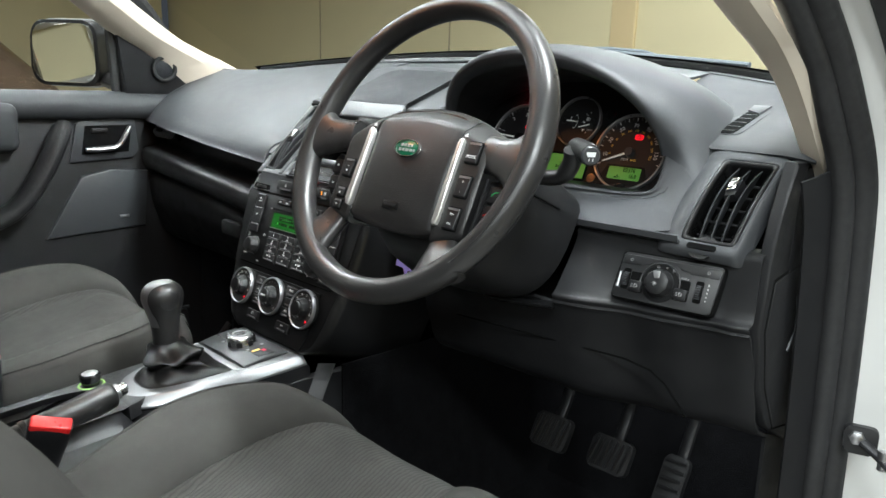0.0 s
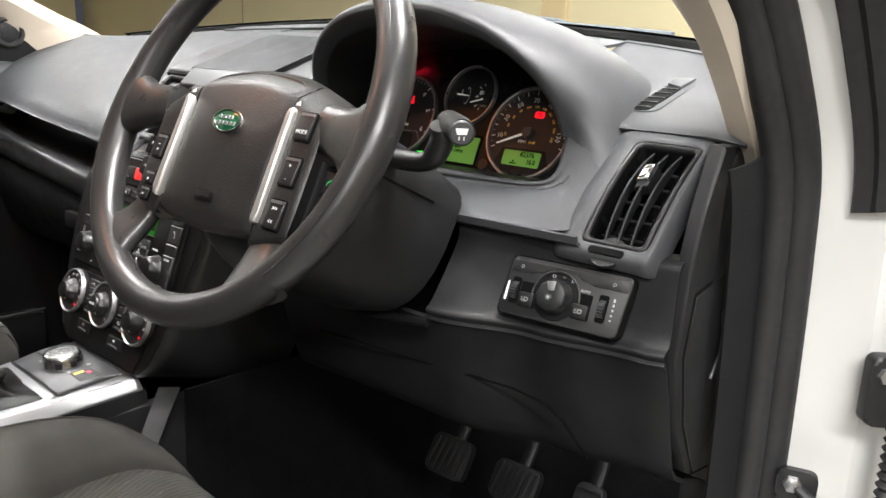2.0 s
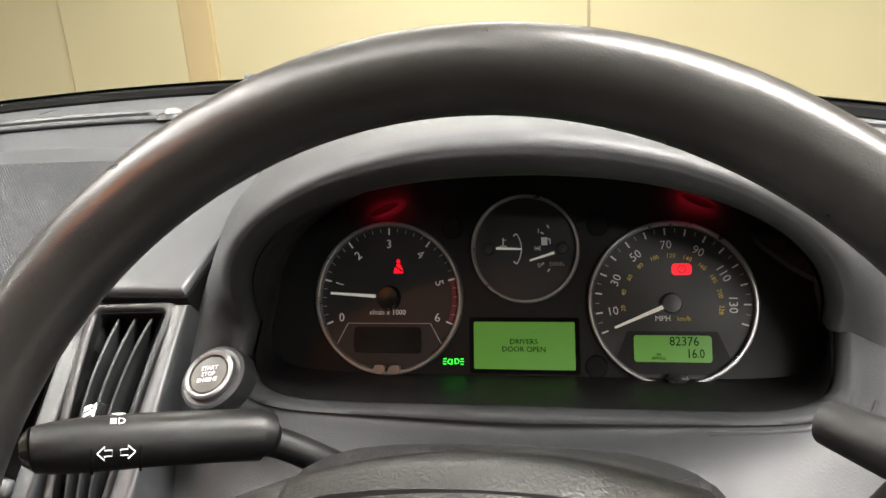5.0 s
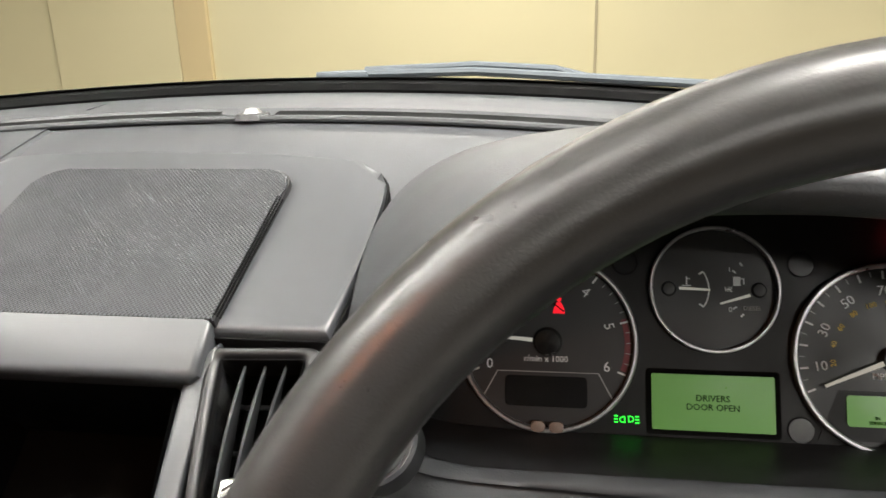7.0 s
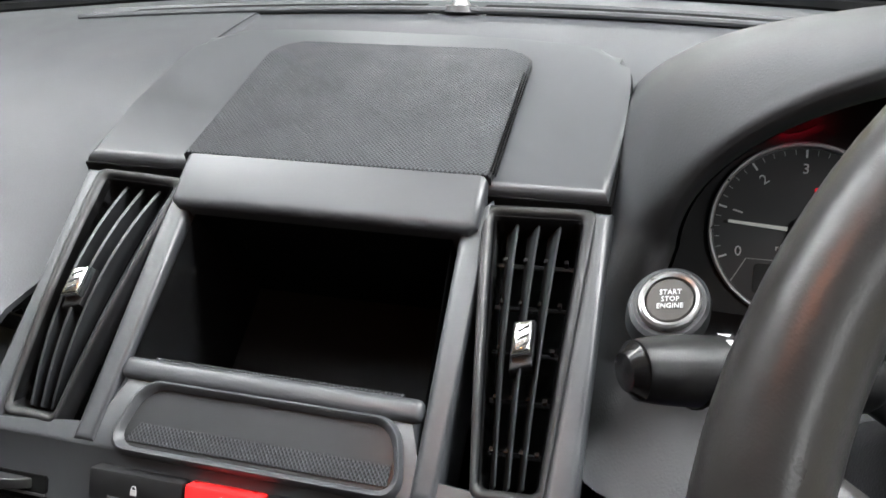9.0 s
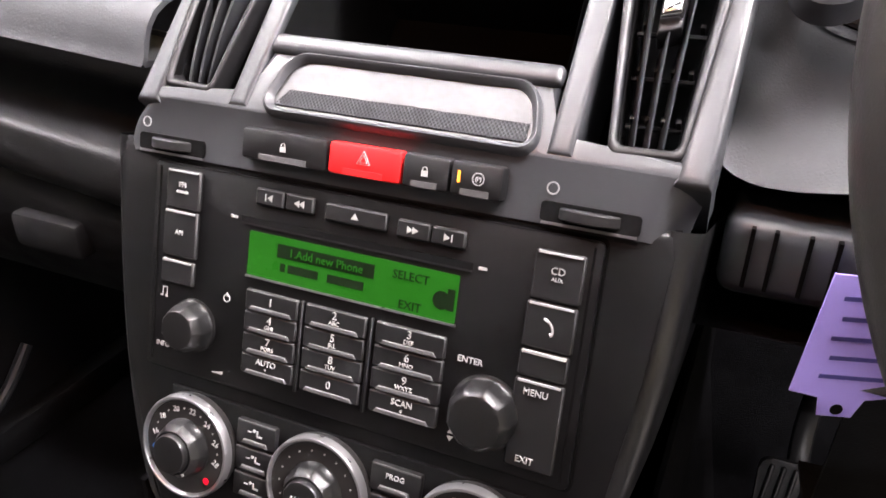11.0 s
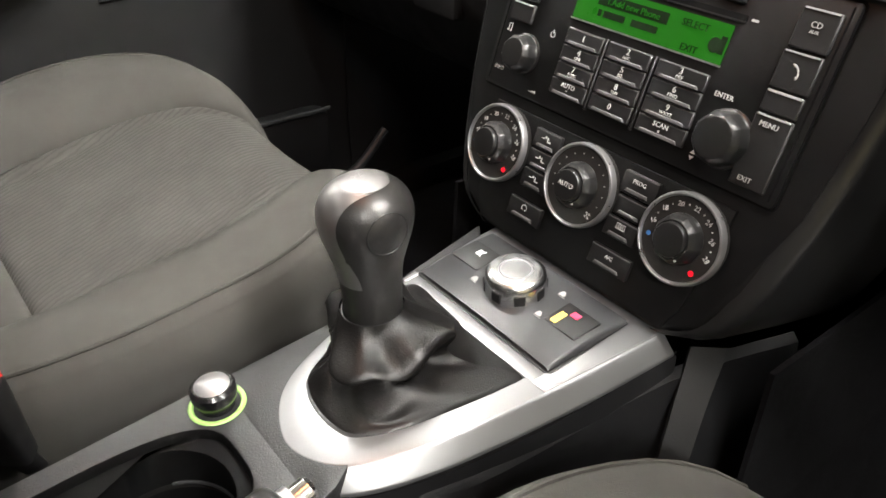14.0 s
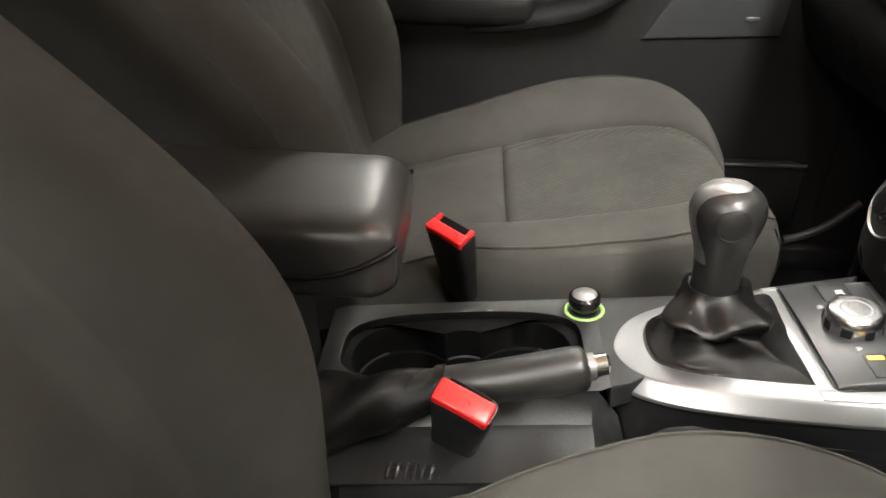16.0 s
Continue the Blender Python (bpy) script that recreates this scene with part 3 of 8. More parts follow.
part("window_frame", tube([tuple(dm @ Vector(p)) for p in ((0.02, 0.02, 1.20), (0.10, 0.02, 1.38), (0.35, 0.02, 1.60), (0.85, 0.02, 1.64), (0.90, 0.02, 1.22))], 0.022, 8), BLACK, door_d)
part("edge_latch", box(0.02, 0.05, 0.10, bevel=0.006), BLACK, door_d, m=dm @ T(0.012, -0.02, 1.02))

# courtesy lamp housing between the sun visors
rl = thing("roof_lamp", (0.03, -0.27, 1.60), "lit courtesy lamp in the beige headliner", "lamp")
part("lamp_housing", prism(rounded(0.20, 0.12, 0.02), 0.0, 0.03, 0.004), PILLAR, rl, m=true(T(0.03, -0.27, 1.590)))
for s in (-1, 1):
    part("lamp_switch", box(0.02, 0.012, 0.006, bevel=0.002), PILLAR, rl, m=true(T(0.03 + s * 0.05, -0.315, 1.588)))

# ---- passenger door ----
pdoor = thing("passenger_door", (-0.74, -0.2, 0.5), "closed black-trimmed passenger door with silver handle", "door")
SIDE = Matrix(((0, 0, 1, -0.722), (1, 0, 0, 0), (0, 1, 0, 0), (0, 0, 0, 1)))   # local x is y, local y is z, out is +x
part("inner_panel", prism([(-1.05, 0.52), (0.30, 0.52), (0.26, 1.195), (-1.05, 1.195)], -0.05, 0.0, 0.01), CONSOLE, pdoor, "black plastic inner door panel", m=SIDE)
part("sill_pad", loft([[(-0.80, y, 1.198), (-0.745, y, 1.206), (-0.712, y, 1.204), (-0.698, y, 1.188), (-0.695, y, 1.165), (-0.703, y, 1.148), (-0.73, y, 1.142)] for y in np.linspace(-1.05, 0.23, 20)]), DASH, pdoor, "grained grey door top", sharp=60)
part("pull_bar", tube(smoothpath([(-0.70, -0.09, 1.138), (-0.672, -0.115, 1.10), (-0.662, -0.155, 1.03), (-0.664, -0.23, 0.95), (-0.69, -0.42, 0.91)], 18), [0.014, 0.018] + [0.022] * 14 + [0.020, 0.016], 14, 0.7), LOWER, pdoor, "dark grey pull handle")
part("arm_pad", box(0.07, 0.62, 0.06, bevel=0.02, seg=3), LOWER, pdoor, m=T(-0.69, -0.62, 0.94))
part("upper_pad", box(0.045, 0.80, 0.10, bevel=0.02, seg=3), DASH, pdoor, m=T(-0.695, -0.58, 1.13))
hp = SIDE @ T(0.008, 1.094, 0.0)
part("handle_surround", prism([(-0.085, -0.045), (0.055, -0.038), (0.068, -0.020), (0.062, 0.045), (0.050, 0.053), (-0.058, 0.047), (-0.068, 0.040)], 0, 0.006, 0.003), SMOOTH, pdoor, m=hp)
part("handle_recess", prism([(-0.060, -0.028), (0.045, -0.024), (0.052, 0.038), (-0.050, 0.036)], 0.004, 0.0072, 0.002), VOID, pdoor, m=hp)
part("door_handle", tube(smoothpath([tuple(hp @ Vector(p)) for p in ((-0.052, -0.016, 0.014), (-0.01, -0.014, 0.018), (0.016, -0.008, 0.020), (0.034, 0.018, 0.020), (0.046, 0.034, 0.016))], 16), [0.007, 0.0085, 0.009, 0.009, 0.009, 0.009, 0.0085, 0.008, 0.0078, 0.0075, 0.0075, 0.0075, 0.0075, 0.0075, 0.007, 0.006], 12, 0.7), SATIN, pdoor, "satin silver door handle")
part("lock_slider", box(0.035, 0.010, 0.008, bevel=0.003), BUTTON, pdoor, m=hp @ T(-0.02, 0.026, 0.010))
part("speaker_panel", prism([(-0.135, 0.885), (0.085, 0.895), (0.095, 1.025), (0.01, 1.032), (-0.055, 1.018)], 0, 0.008, 0.005), SMOOTH, pdoor, "dark grey door speaker cover", m=SIDE)
part("speaker_plate", box(0.022, 0.007, 0.003, bevel=0.0015), SATIN, pdoor, "small silver maker's plate", m=SIDE @ T(0.035, 0.922, 0.009))
part("door_bin", box(0.05, 0.77, 0.11, bevel=0.015), BLACK, pdoor, m=T(-0.70, -0.215, 0.630))
part("bin_edge", tube([(-0.6765, y, 0.688 + 0.004 * (y + 0.2)) for y in np.linspace(-0.58, 0.165, 12)], 0.0035, 8), SMOOTH, pdoor, "smooth lip of the door bin")
part("sail_panel", prism([(0.046, 1.195), (0.232, 1.195), (0.212, 1.235), (0.165, 1.315), (0.10, 1.40), (0.02, 1.48), (0.035, 1.35)], -0.02, 0.012, 0.006), LOWER, pdoor, "black triangular mirror cover", m=SIDE)
tw = SIDE @ T(0.139, 1.259, 0.012)
part("tweeter_ring", ring(0.021, 0.030, 0.010, 36), BLACK, pdoor, "round tweeter", m=tw)
part("tweeter_mesh", lathe([(0.002, 0.008), (0.012, 0.007), (0.021, 0.004)], 30), MESHG, pdoor, m=tw)
part("window_frame", tube(smoothpath([(-0.745, 0.235, 1.19), (-0.74, 0.165, 1.32), (-0.72, 0.02, 1.46), (-0.66, -0.4, 1.63), (-0.66, -1.0, 1.64)], 20), 0.018, 8), SEAL, pdoor, "black window frame")
part("window_post", tube([(-0.735, 0.040, 1.19), (-0.733, 0.030, 1.33), (-0.725, 0.012, 1.50)], 0.011, 8), SEAL, pdoor)
pane = part("window_pane", prism([(-1.0, 1.19), (0.03, 1.19), (0.02, 1.47), (-0.38, 1.62), (-1.0, 1.63)], -0.004, 0.0), GLASS, pdoor, "clear side window", m=SIDE @ T(0, 0, -0.02))
pane.visible_shadow = False
part("outer_skin", box(0.05, 1.3, 0.7, bevel=0.02), PAINT, pdoor, m=T(-0.80, -0.40, 0.84))

# wing mirror outside the passenger door
mirror = thing("wing_mirror", (-0.83, 0.06, 1.19), "white wing mirror with black rim outside the passenger window", "mirror")
mm = plane_frame((-0.945, 0.005, 1.288), (0.86, 0.50, 0.0), (0.03, -0.02, 1))
outline = [(x * (1 if y < 0 else 0.97), y) for x, y in rounded(0.178, 0.138, 0.035, 7)]
part("mirror_rim", prism([(x * 1.10, y * 1.12) for x, y in outline], -0.03, 0.004, 0.004), BLACK, mirror, "black mirror rim", m=mm)
part("mirror_glass", prism(outline, 0.0, 0.0065, 0.001), MIRROR, mirror, "clear mirror glass", m=mm)
back = []
for k in range(7):
    f = k / 6
    w = math.cos(f * 1.35)
    back.append([(x * (1.14 * w + 0.02) + 0.02 * f, y * (1.16 * w + 0.02), -0.028 - 0.085 * math.sin(f * 1.5)) for x, y in outline])
part("housing", loft(back, True, True), PAINT, mirror, "white mirror housing", m=mm)
part("arm", tube([(-0.90, 0.075, 1.235), (-0.84, 0.09, 1.215), (-0.77, 0.10, 1.205)], 0.024, 12, 0.8), BLACK, mirror)
part("arm_foot", box(0.05, 0.09, 0.04, bevel=0.01), BLACK, mirror, m=T(-0.775, 0.10, 1.205))

# ---- dashboard ----
dash = thing("dashboard", (0, 0.3, 0.85), "dark grey grained dashboard with soft top", "dashboard")

# the deck under the screen, right across
rows = []
for f in np.linspace(0, 1, 12):
    row = []
    for x in np.linspace(-0.735, 0.735, 60):
        d = f * max(0.03, yb(x) + 0.02 - (0.21 if abs(x) < 0.165 else 0.40 if x < 0 else 0.47 if x > 0.47 else 0.30))
        row.append((x, yb(x) + 0.02 - d, zb(x) - 0.003 - 0.010 * d / 0.34 - 0.097 * (d / 0.34) ** 2))
    rows.append(row)
part("deck", shell(rows, 0.004), DASH, dash, "grey grained dashboard deck")


# passenger pad: rolls from the screen down to its front edge
def pad_section(x):
    f = (x + 0.735) / 0.565
    ey, ez = 0.098 - 0.030 * f, 1.142 - 0.044 * f
    bow = 0.012 * math.sin(math.pi * f)
    low = 0.022 * max(0.0, f) ** 6
    keys = [(yb(x), zb(x) - 0.004), (yb(x) - 0.09, zb(x) - 0.014), (0.30 - 0.02 * abs(x), 1.266 - 0.010 * f), (0.215, 1.238 - 0.018 * f - low), (0.150 - bow, 1.203 - 0.028 * f - low), (ey + 0.018 - bow, ez + 0.034), (ey - bow, ez + 0.006), (ey + 0.004 - bow, ez), (ey + 0.06, ez - 0.004)]
    return [(x, p[1], p[2]) for p in smoothpath([(0, a, b) for a, b in keys], 34)]


part("passenger_pad", shell([pad_section(x) for x in np.linspace(-0.70, -0.162, 34)], 0.004), DASH, dash, "smooth-rolled passenger airbag pad", sharp=50)
part("pad_return", shell([[(x, y, z - 0.35 * (x + 0.164) - 0.0005) for _, y, z in pad_section(-0.164)[:13]] for x in np.linspace(-0.164, -0.10, 6)], 0.003), DASH, dash)
part("pad_end", shell([[(x, y, z) for x, y, z in pad_section(x)] for x in (-0.735, -0.72, -0.702)], 0.004), SMOOTH, dash)


# recess, ledge and glove box under the pad
def low_section(x):
    f = (x + 0.735) / 0.565
    ez = 1.140 - 0.046 * f
    g = 1.072 - 0.040 * f
    keys = [(0.155, ez), (0.150, g + 0.022), (0.128, g + 0.012), (0.098 - 0.026 * f, g + 0.006), (0.090 - 0.028 * f, g - 0.006), (0.090 - 0.026 * f, g - 0.026), (0.100 - 0.020 * f, g - 0.040), (0.128, g - 0.046)]
    return [(x, p[1], p[2]) for p in smoothpath([(0, a, b) for a, b in keys], 26)]


part("shelf", shell([low_section(x) for x in np.linspace(-0.725, -0.162, 24)], 0.003), CONSOLE, dash, "dark shelf above the glove box", sharp=50)
glove = thing("glove_box", (-0.45, 0.15, 0.83), "closed black glove box lid under the shelf", "glove box")
rows = []
for x in np.linspace(-0.715, -0.165, 16):
    f = (x + 0.735) / 0.565
    g = 1.072 - 0.040 * f - 0.048
    rows.append([(x, p[1], p[2]) for p in smoothpath([(0, 0.110 - 0.02 * f, g), (0, 0.098 - 0.02 * f, g - 0.02), (0, 0.110 - 0.02 * f, 0.93), (0, 0.15, 0.86), (0, 0.24, 0.835)], 14)])
part("lid", shell(rows, 0.004), LOWER, glove)
part("latch", box(0.07, 0.02, 0.03, bevel=0.006), BUTTON, glove, m=T(-0.30, 0.082, 0.955))


# driver's side: hood and fascia round the instruments, one skin from the opening outwards
def opening(a):
    c, s = math.cos(a), math.sin(a)
    if s >= 0:
        z = 1.178 + 0.106 * s ** 0.92
        x = 0.386 + 0.176 * math.copysign(abs(c) ** 0.9, c)
    else:
        z = 1.178 - 0.050 * abs(s) ** 0.30
        x = 0.386 + 0.182 * math.copysign(abs(c) ** 0.24, c)
    y = 0.181 - 0.066 * (z - 1.18) / 0.12 if z > 1.18 else 0.181 - 0.30 * (1.18 - z)
    return Vector((x, y, z))


OUT = [(0, 0.630, 0.165, 1.140), (25, 0.612, 0.240, 1.196), (45, 0.594, 0.325, 1.236), (68, 0.49, 0.385, 1.264), (90, 0.39, 0.40, 1.272), (115, 0.225, 0.396, 1.270), (140, 0.168, 0.33, 1.248), (158, 0.165, 0.23, 1.206), (180, 0.166, 0.140, 1.160), (205, 0.166, 0.116, 1.120), (228, 0.166, 0.100, 1.062), (248, 0.26, 0.090, 1.080), (270, 0.387, 0.092, 1.094), (296, 0.53, 0.106, 1.094), (316, 0.60, 0.117, 1.095), (330, 0.624, 0.126, 1.098), (345, 0.633, 0.141, 1.112), (360, 0.630, 0.165, 1.140)]


def fascia_line(deg):
    a = radians(deg)
    i = opening(a)
    o = sum((Vector(lerp_table((deg + q) % 360, OUT)) for q in range(-12, 13, 3)), Vector()) / 9
    s = max(0.0, math.sin(a))
    side = max(0.0, math.cos(a)) * (1 - s)
    centre = Vector((0.386, i.y, 1.19))
    away = (i - centre).normalized()
    lip = i + away * (0.005 + 0.004 * s) + Vector((0, -0.007 * s - 0.003, 0.002 * s))
    lip2 = i + away * (0.012 + 0.008 * s) + Vector((0, -0.003 + 0.004 * s, 0.003 * s))
    m1 = lip2.lerp(o, 0.30) + Vector((0.012 * math.cos(a) * s, 0, 0.016 * s + 0.004 * side))
    m2 = lip2.lerp(o, 0.65) + Vector((0.014 * math.cos(a) * s, 0, 0.016 * s + 0.002 * side))
    inner = i + Vector((0, 0.012, -0.003 * s))
    return [tuple(p) for p in [inner, i] + smoothpath([lip, lip2, m1, m2, o], 22)]


rows = np.array([fascia_line(d) for d in np.linspace(0, 360, 145)])
turns = np.linspace(0, 360, 145)
for _ in range(40):
    # relax the skin round the lower right corner, where the lines crowd
    soft_rows = rows.copy()
    soft_rows[1:-1] = (rows[:-2] + 2 * rows[1:-1] + rows[2:]) / 4
    weight = np.clip((turns - 285) / 20, 0, 1) * np.clip((358 - turns) / 12, 0, 1)
    reach = np.clip((np.arange(rows.shape[1]) - 4) / 6, 0, 1) * np.clip((rows.shape[1] - 1 - np.arange(rows.shape[1])) / 3, 0.25, 1)
    mix = (weight[:, None] * reach[None, :])[:, :, None]
    rows = rows * (1 - mix) + soft_rows * mix
rows = [[tuple(float(c) for c in p) for p in r] for r in rows]
rows_hood = rows
part("instrument_hood", loft(rows), DASH, dash, "grained hood over the instruments", sharp=85)
# dark tunnel behind the opening
rows = []
for d in np.linspace(0, 360, 97):
    i = opening(radians(d))
    c = Vector((0.386, 0.25, 1.180))
    k = c + (i - c) * 0.985
    far = Vector((c.x + (i.x - c.x) * 1.05, 0, c.z + (i.z - c.z) * (0.80 if i.z > 1.18 else 1.05)))
    far.y = 0.232 + 0.4 * (far.z - 1.159) + 0.004
    rows.append([(k.x, i.y + 0.008, k.z), tuple(Vector((k.x, i.y, k.z)).lerp(far, 0.5)), tuple(far)])
part("instrument_tunnel", loft(rows), BLACK, dash, "black inside of the instrument hood", sharp=60)
# under edge of the fascia, a raised crease above the knee panel
part("fascia_under", shell([[(x, 0.088 + 0.07 * max(0, x - 0.22) * 0.8 + dy, 1.098 - dz) for x in np.linspace(0.270, 0.632, 20)] for dy, dz in ((0, 0), (0.002, 0.006), (0.012, 0.010), (0.05, 0.010))], 0.003), DASH, dash)
part("insert_joint", tube([rows_hood[k][8 + (k - 110) // 12] for k in range(110, 139)], 0.0012, 8), DASH, dash, "raised edge of the instrument insert")

# end pad with demister, right of the hood
rows = []
for x in np.linspace(0.48, 0.735, 22):
    keys = [(yb(x), zb(x) - 0.006), (0.335, 1.236), (0.26, 1.208), (0.218, 1.192), (0.210, 1.187)]
    line_ = smoothpath([(0, a, b) for a, b in keys], 61)
    reach = 60 * min(1.0, 0.22 + 0.78 * max(0.0, x - 0.50) / 0.096)
    rows.append([(x, p[1], p[2] - 0.25 * max(0, x - 0.70) ** 1.2) for p in (line_[int(round(reach * i / 13))] for i in range(14))])
part("end_pad", shell(rows, 0.004), DASH, dash, "grained pad with side demister")
dem = plane_frame((0.614, 0.288, 1.2215), (0.05, 0.94, 0.33), (-1, 0.05, 0))
part("demister_frame", prism(rounded(0.098, 0.036, 0.012), -0.004, 0.0012, 0.001), DASH, dash, "side window demister", m=dem)
part("demister_slot", prism(rounded(0.078, 0.020, 0.006, at=(-0.008, 0)), 0.001, 0.0022), VOID, dash, m=dem)
for k in range(5):
    part("demister_fin", box(0.0016, 0.018, 0.002), BLACK, dash, m=dem @ T(-0.040 + 0.014 * k, 0, 0.0022))
part("demister_tab", prism([(0.020, -0.010), (0.050, -0.012), (0.050, 0.012), (0.030, 0.010)], 0.001, 0.0045, 0.002), DASH, dash, m=dem)


# face vents: frame, black well, three slats, bars behind, chrome-tipped tab
def face_vent(key, w0, w1, h, bow, label, count=3, tab=0.45, slats=None):
    """key: the pose of the vent's middle. w0, w1: width at the top and the foot."""
    v = thing("air_vent", tuple(key.translation), label, "air vent", "dashboard air vents")

    def at(u, s, out=0.0):
        half = (w0 + (w1 - w0) * (0.5 - s / h)) / 2
        return tuple(key @ Vector((u * half, s, bow * (1 - (2 * s / h) ** 2) + out)))

    ss = np.linspace(h / 2, -h / 2, 14)
    ring_uv = [(x, y) for x, y in rounded(2.0, h, 0.0045, 5)]
    ring_uv = [(math.copysign(min(1.0, abs(x)), x) if abs(y) < h / 2 - 0.0046 else math.copysign(1 - (0.0045 - math.sqrt(max(0.0, 0.0045 ** 2 - (abs(y) - h / 2 + 0.0045) ** 2))) / ((w0 + w1) / 4), x), y) for x, y in ring_uv]
    fill = []
    for (x0, y0), (x1, y1) in zip(ring_uv, ring_uv[1:] + ring_uv[:1]):
        n = max(1, int(abs(y1 - y0) / 0.008))
        fill += [(x0 + (x1 - x0) * k / n, y0 + (y1 - y0) * k / n) for k in range(n)]
    rows = []
    for grow, out in ((0.0, -0.040), (0.0, -0.006), (0.0006, -0.0015), (0.0022, 0.0012), (0.0045, 0.0022), (0.0060, 0.0016), (0.0066, -0.0005), (0.0068, -0.012)):
        rows.append([at(u * (1 + grow * 4 / (w0 + w1)), v + math.copysign(grow, v) * (1 if abs(v) > h / 2 - 0.005 else 2 * abs(v) / h), out) for u, v in fill])
    part("vent_frame", loft(rows, True), BUTTON, v, "rounded black vent frame", sharp=60)
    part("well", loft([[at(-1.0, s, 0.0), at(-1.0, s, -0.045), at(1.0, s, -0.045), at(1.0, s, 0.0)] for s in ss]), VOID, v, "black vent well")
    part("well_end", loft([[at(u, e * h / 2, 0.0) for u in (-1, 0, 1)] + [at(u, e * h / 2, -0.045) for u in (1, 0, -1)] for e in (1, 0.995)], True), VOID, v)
    for k in range(5):
        s = -h * 0.36 + h * 0.18 * k
        part("cross_bar", tube([at(u, s, -0.024) for u in np.linspace(-1, 1, 5)], 0.0015, 6), BLACK, v)
        for q in range(count + 1):
            part("bar_stub", box(0.0022, 0.0020, 0.006), BUTTON, v, m=Matrix.Translation(at(-1 + (2 * q + 1) / (count + 1), s, -0.017)) @ key.to_3x3().to_4x4())
    skew = -0.26
    for k in range(count):
        u = -1 + 2 * (k + 1) / (count + 1)
        rows = []
        for s in np.linspace(h / 2 - 0.002, -h / 2 + 0.002, 16):
            b_ = 1 - (2 * s / h) ** 2
            f = -0.0060 + 0.0105 * b_
            rows.append([at(u - 0.042, s, f - 0.0016), at(u, s, f), at(u + 0.042, s, f - 0.0012), at(u + skew + 0.055, s, -0.022), at(u + skew - 0.055, s, -0.022)])
        part("slat", loft(rows, True, True), slats or RAIL, v)
    s = h * (tab - 0.45)
    u = 0.0
    o = Vector(at(u, s, 0.001))
    tm = Matrix.Translation(o) @ key.to_3x3().to_4x4()
    body_tab = part("tab", prism([(-0.0055, -0.014), (0.0060, -0.010), (0.0060, 0.013), (-0.0055, 0.011)], -0.010, 0.004, 0.002, 3), BLACK, v, m=tm)
    part("tab_tip", prism([(-0.0050, -0.0085), (0.0056, -0.0055), (0.0056, 0.0120), (-0.0050, 0.0100)], 0.003, 0.0105, 0.0032, 3), CHROME, body_tab, "silver tab tip", m=tm)
    for q in (-0.003, 0.0015, 0.006):
        part("tab_groove", box(0.0065, 0.0013, 0.0008), BLACK, body_tab, m=tm @ T(0.0008, q, 0.0103) @ pose(0, 0, 0, 0, 0, 35))
    return v


def between(top, foot, x):
    """A pose in the middle of the line from foot to top, with local x along x."""
    top, foot = Vector(top), Vector(foot)
    return plane_frame((top + foot) / 2, x, top - foot)


face_vent(true(between((0.679, 0.212, 1.187), (0.671, 0.133, 1.101), (1, 0.06, 0))), 0.053, 0.051, 0.108, 0.006, "tall black driver's air vent with silver tab", tab=0.58, slats=SMOOTH)
face_vent(true(between((-0.681, 0.205, 1.197), (-0.669, 0.120, 1.122), (1, -0.06, 0))), 0.050, 0.048, 0.104, 0.006, "tall black passenger air vent with silver tab", tab=0.58, slats=SMOOTH)


def vent_panel(key, outer, h, bow):
    """One smooth moulding round a side vent: it meets the fascia on the inner side and rolls back at the outer side and the foot."""
    def at(u, s, out=0.0):
        return tuple(key @ Vector((outer * u, s, bow * (1 - (2 * min(abs(s), h / 2) / h) ** 2) + out)))

    loops = []
    for left, right, top, foot, r, outs in ((0.0325, 0.0325, h / 2 + 0.0060, h / 2 + 0.0060, 0.007, (-0.006, -0.006, -0.006, -0.006)), (0.0330, 0.0330, h / 2 + 0.0066, h / 2 + 0.0066, 0.007, (0.0004, 0.0004, 0.0004, 0.0004)), (0.0375, 0.0355, h / 2 + 0.0085, h / 2 + 0.0100, 0.008, (0.0016, 0.0012, 0.0012, 0.0016)), (0.0450, 0.0385, h / 2 + 0.0115, h / 2 + 0.0165, 0.009, (0.0006, -0.0012, 0.0006, 0.0008)), (0.0540, 0.0410, h / 2 + 0.0165, h / 2 + 0.0205, 0.009, (-0.0035, -0.0065, -0.0004, -0.0020)), (0.0600, 0.0425, h / 2 + 0.0215, h / 2 + 0.0220, 0.008, (-0.0110, -0.0300, -0.0030, -0.0140))):
        pts = []
        for q in range(64):
            a = 2 * math.pi * q / 64
            c, s = math.cos(a), math.sin(a)
            hx, hy = (right if c > 0 else left), (top if s > 0 else foot)
            k = 0.16
            x, y = hx * math.copysign(abs(c) ** k, c), hy * math.copysign(abs(s) ** k, s)
            wx, wy = abs(x) / hx, abs(y) / hy
            sx, sy = (outs[1] if c > 0 else outs[0]), (outs[2] if s > 0 else outs[3])
            f = wx ** 6 / (wx ** 6 + wy ** 6)
            pts.append(at(x, y, sx * f + sy * (1 - f)))
        loops.append(pts)
    part("vent_panel", loft(loops, True), DASH, dash, "smooth moulding round the vent", sharp=60)
    part("wheel_slot", prism(rounded(0.034, 0.007, 0.003), 0, 0.0022), VOID, dash, m=key @ T(-0.002 * outer, -h / 2 - 0.0135, 0.0004))


vent_panel(true(between((0.679, 0.212, 1.187), (0.671, 0.133, 1.101), (1, 0.06, 0))), 1, 0.108, 0.006)
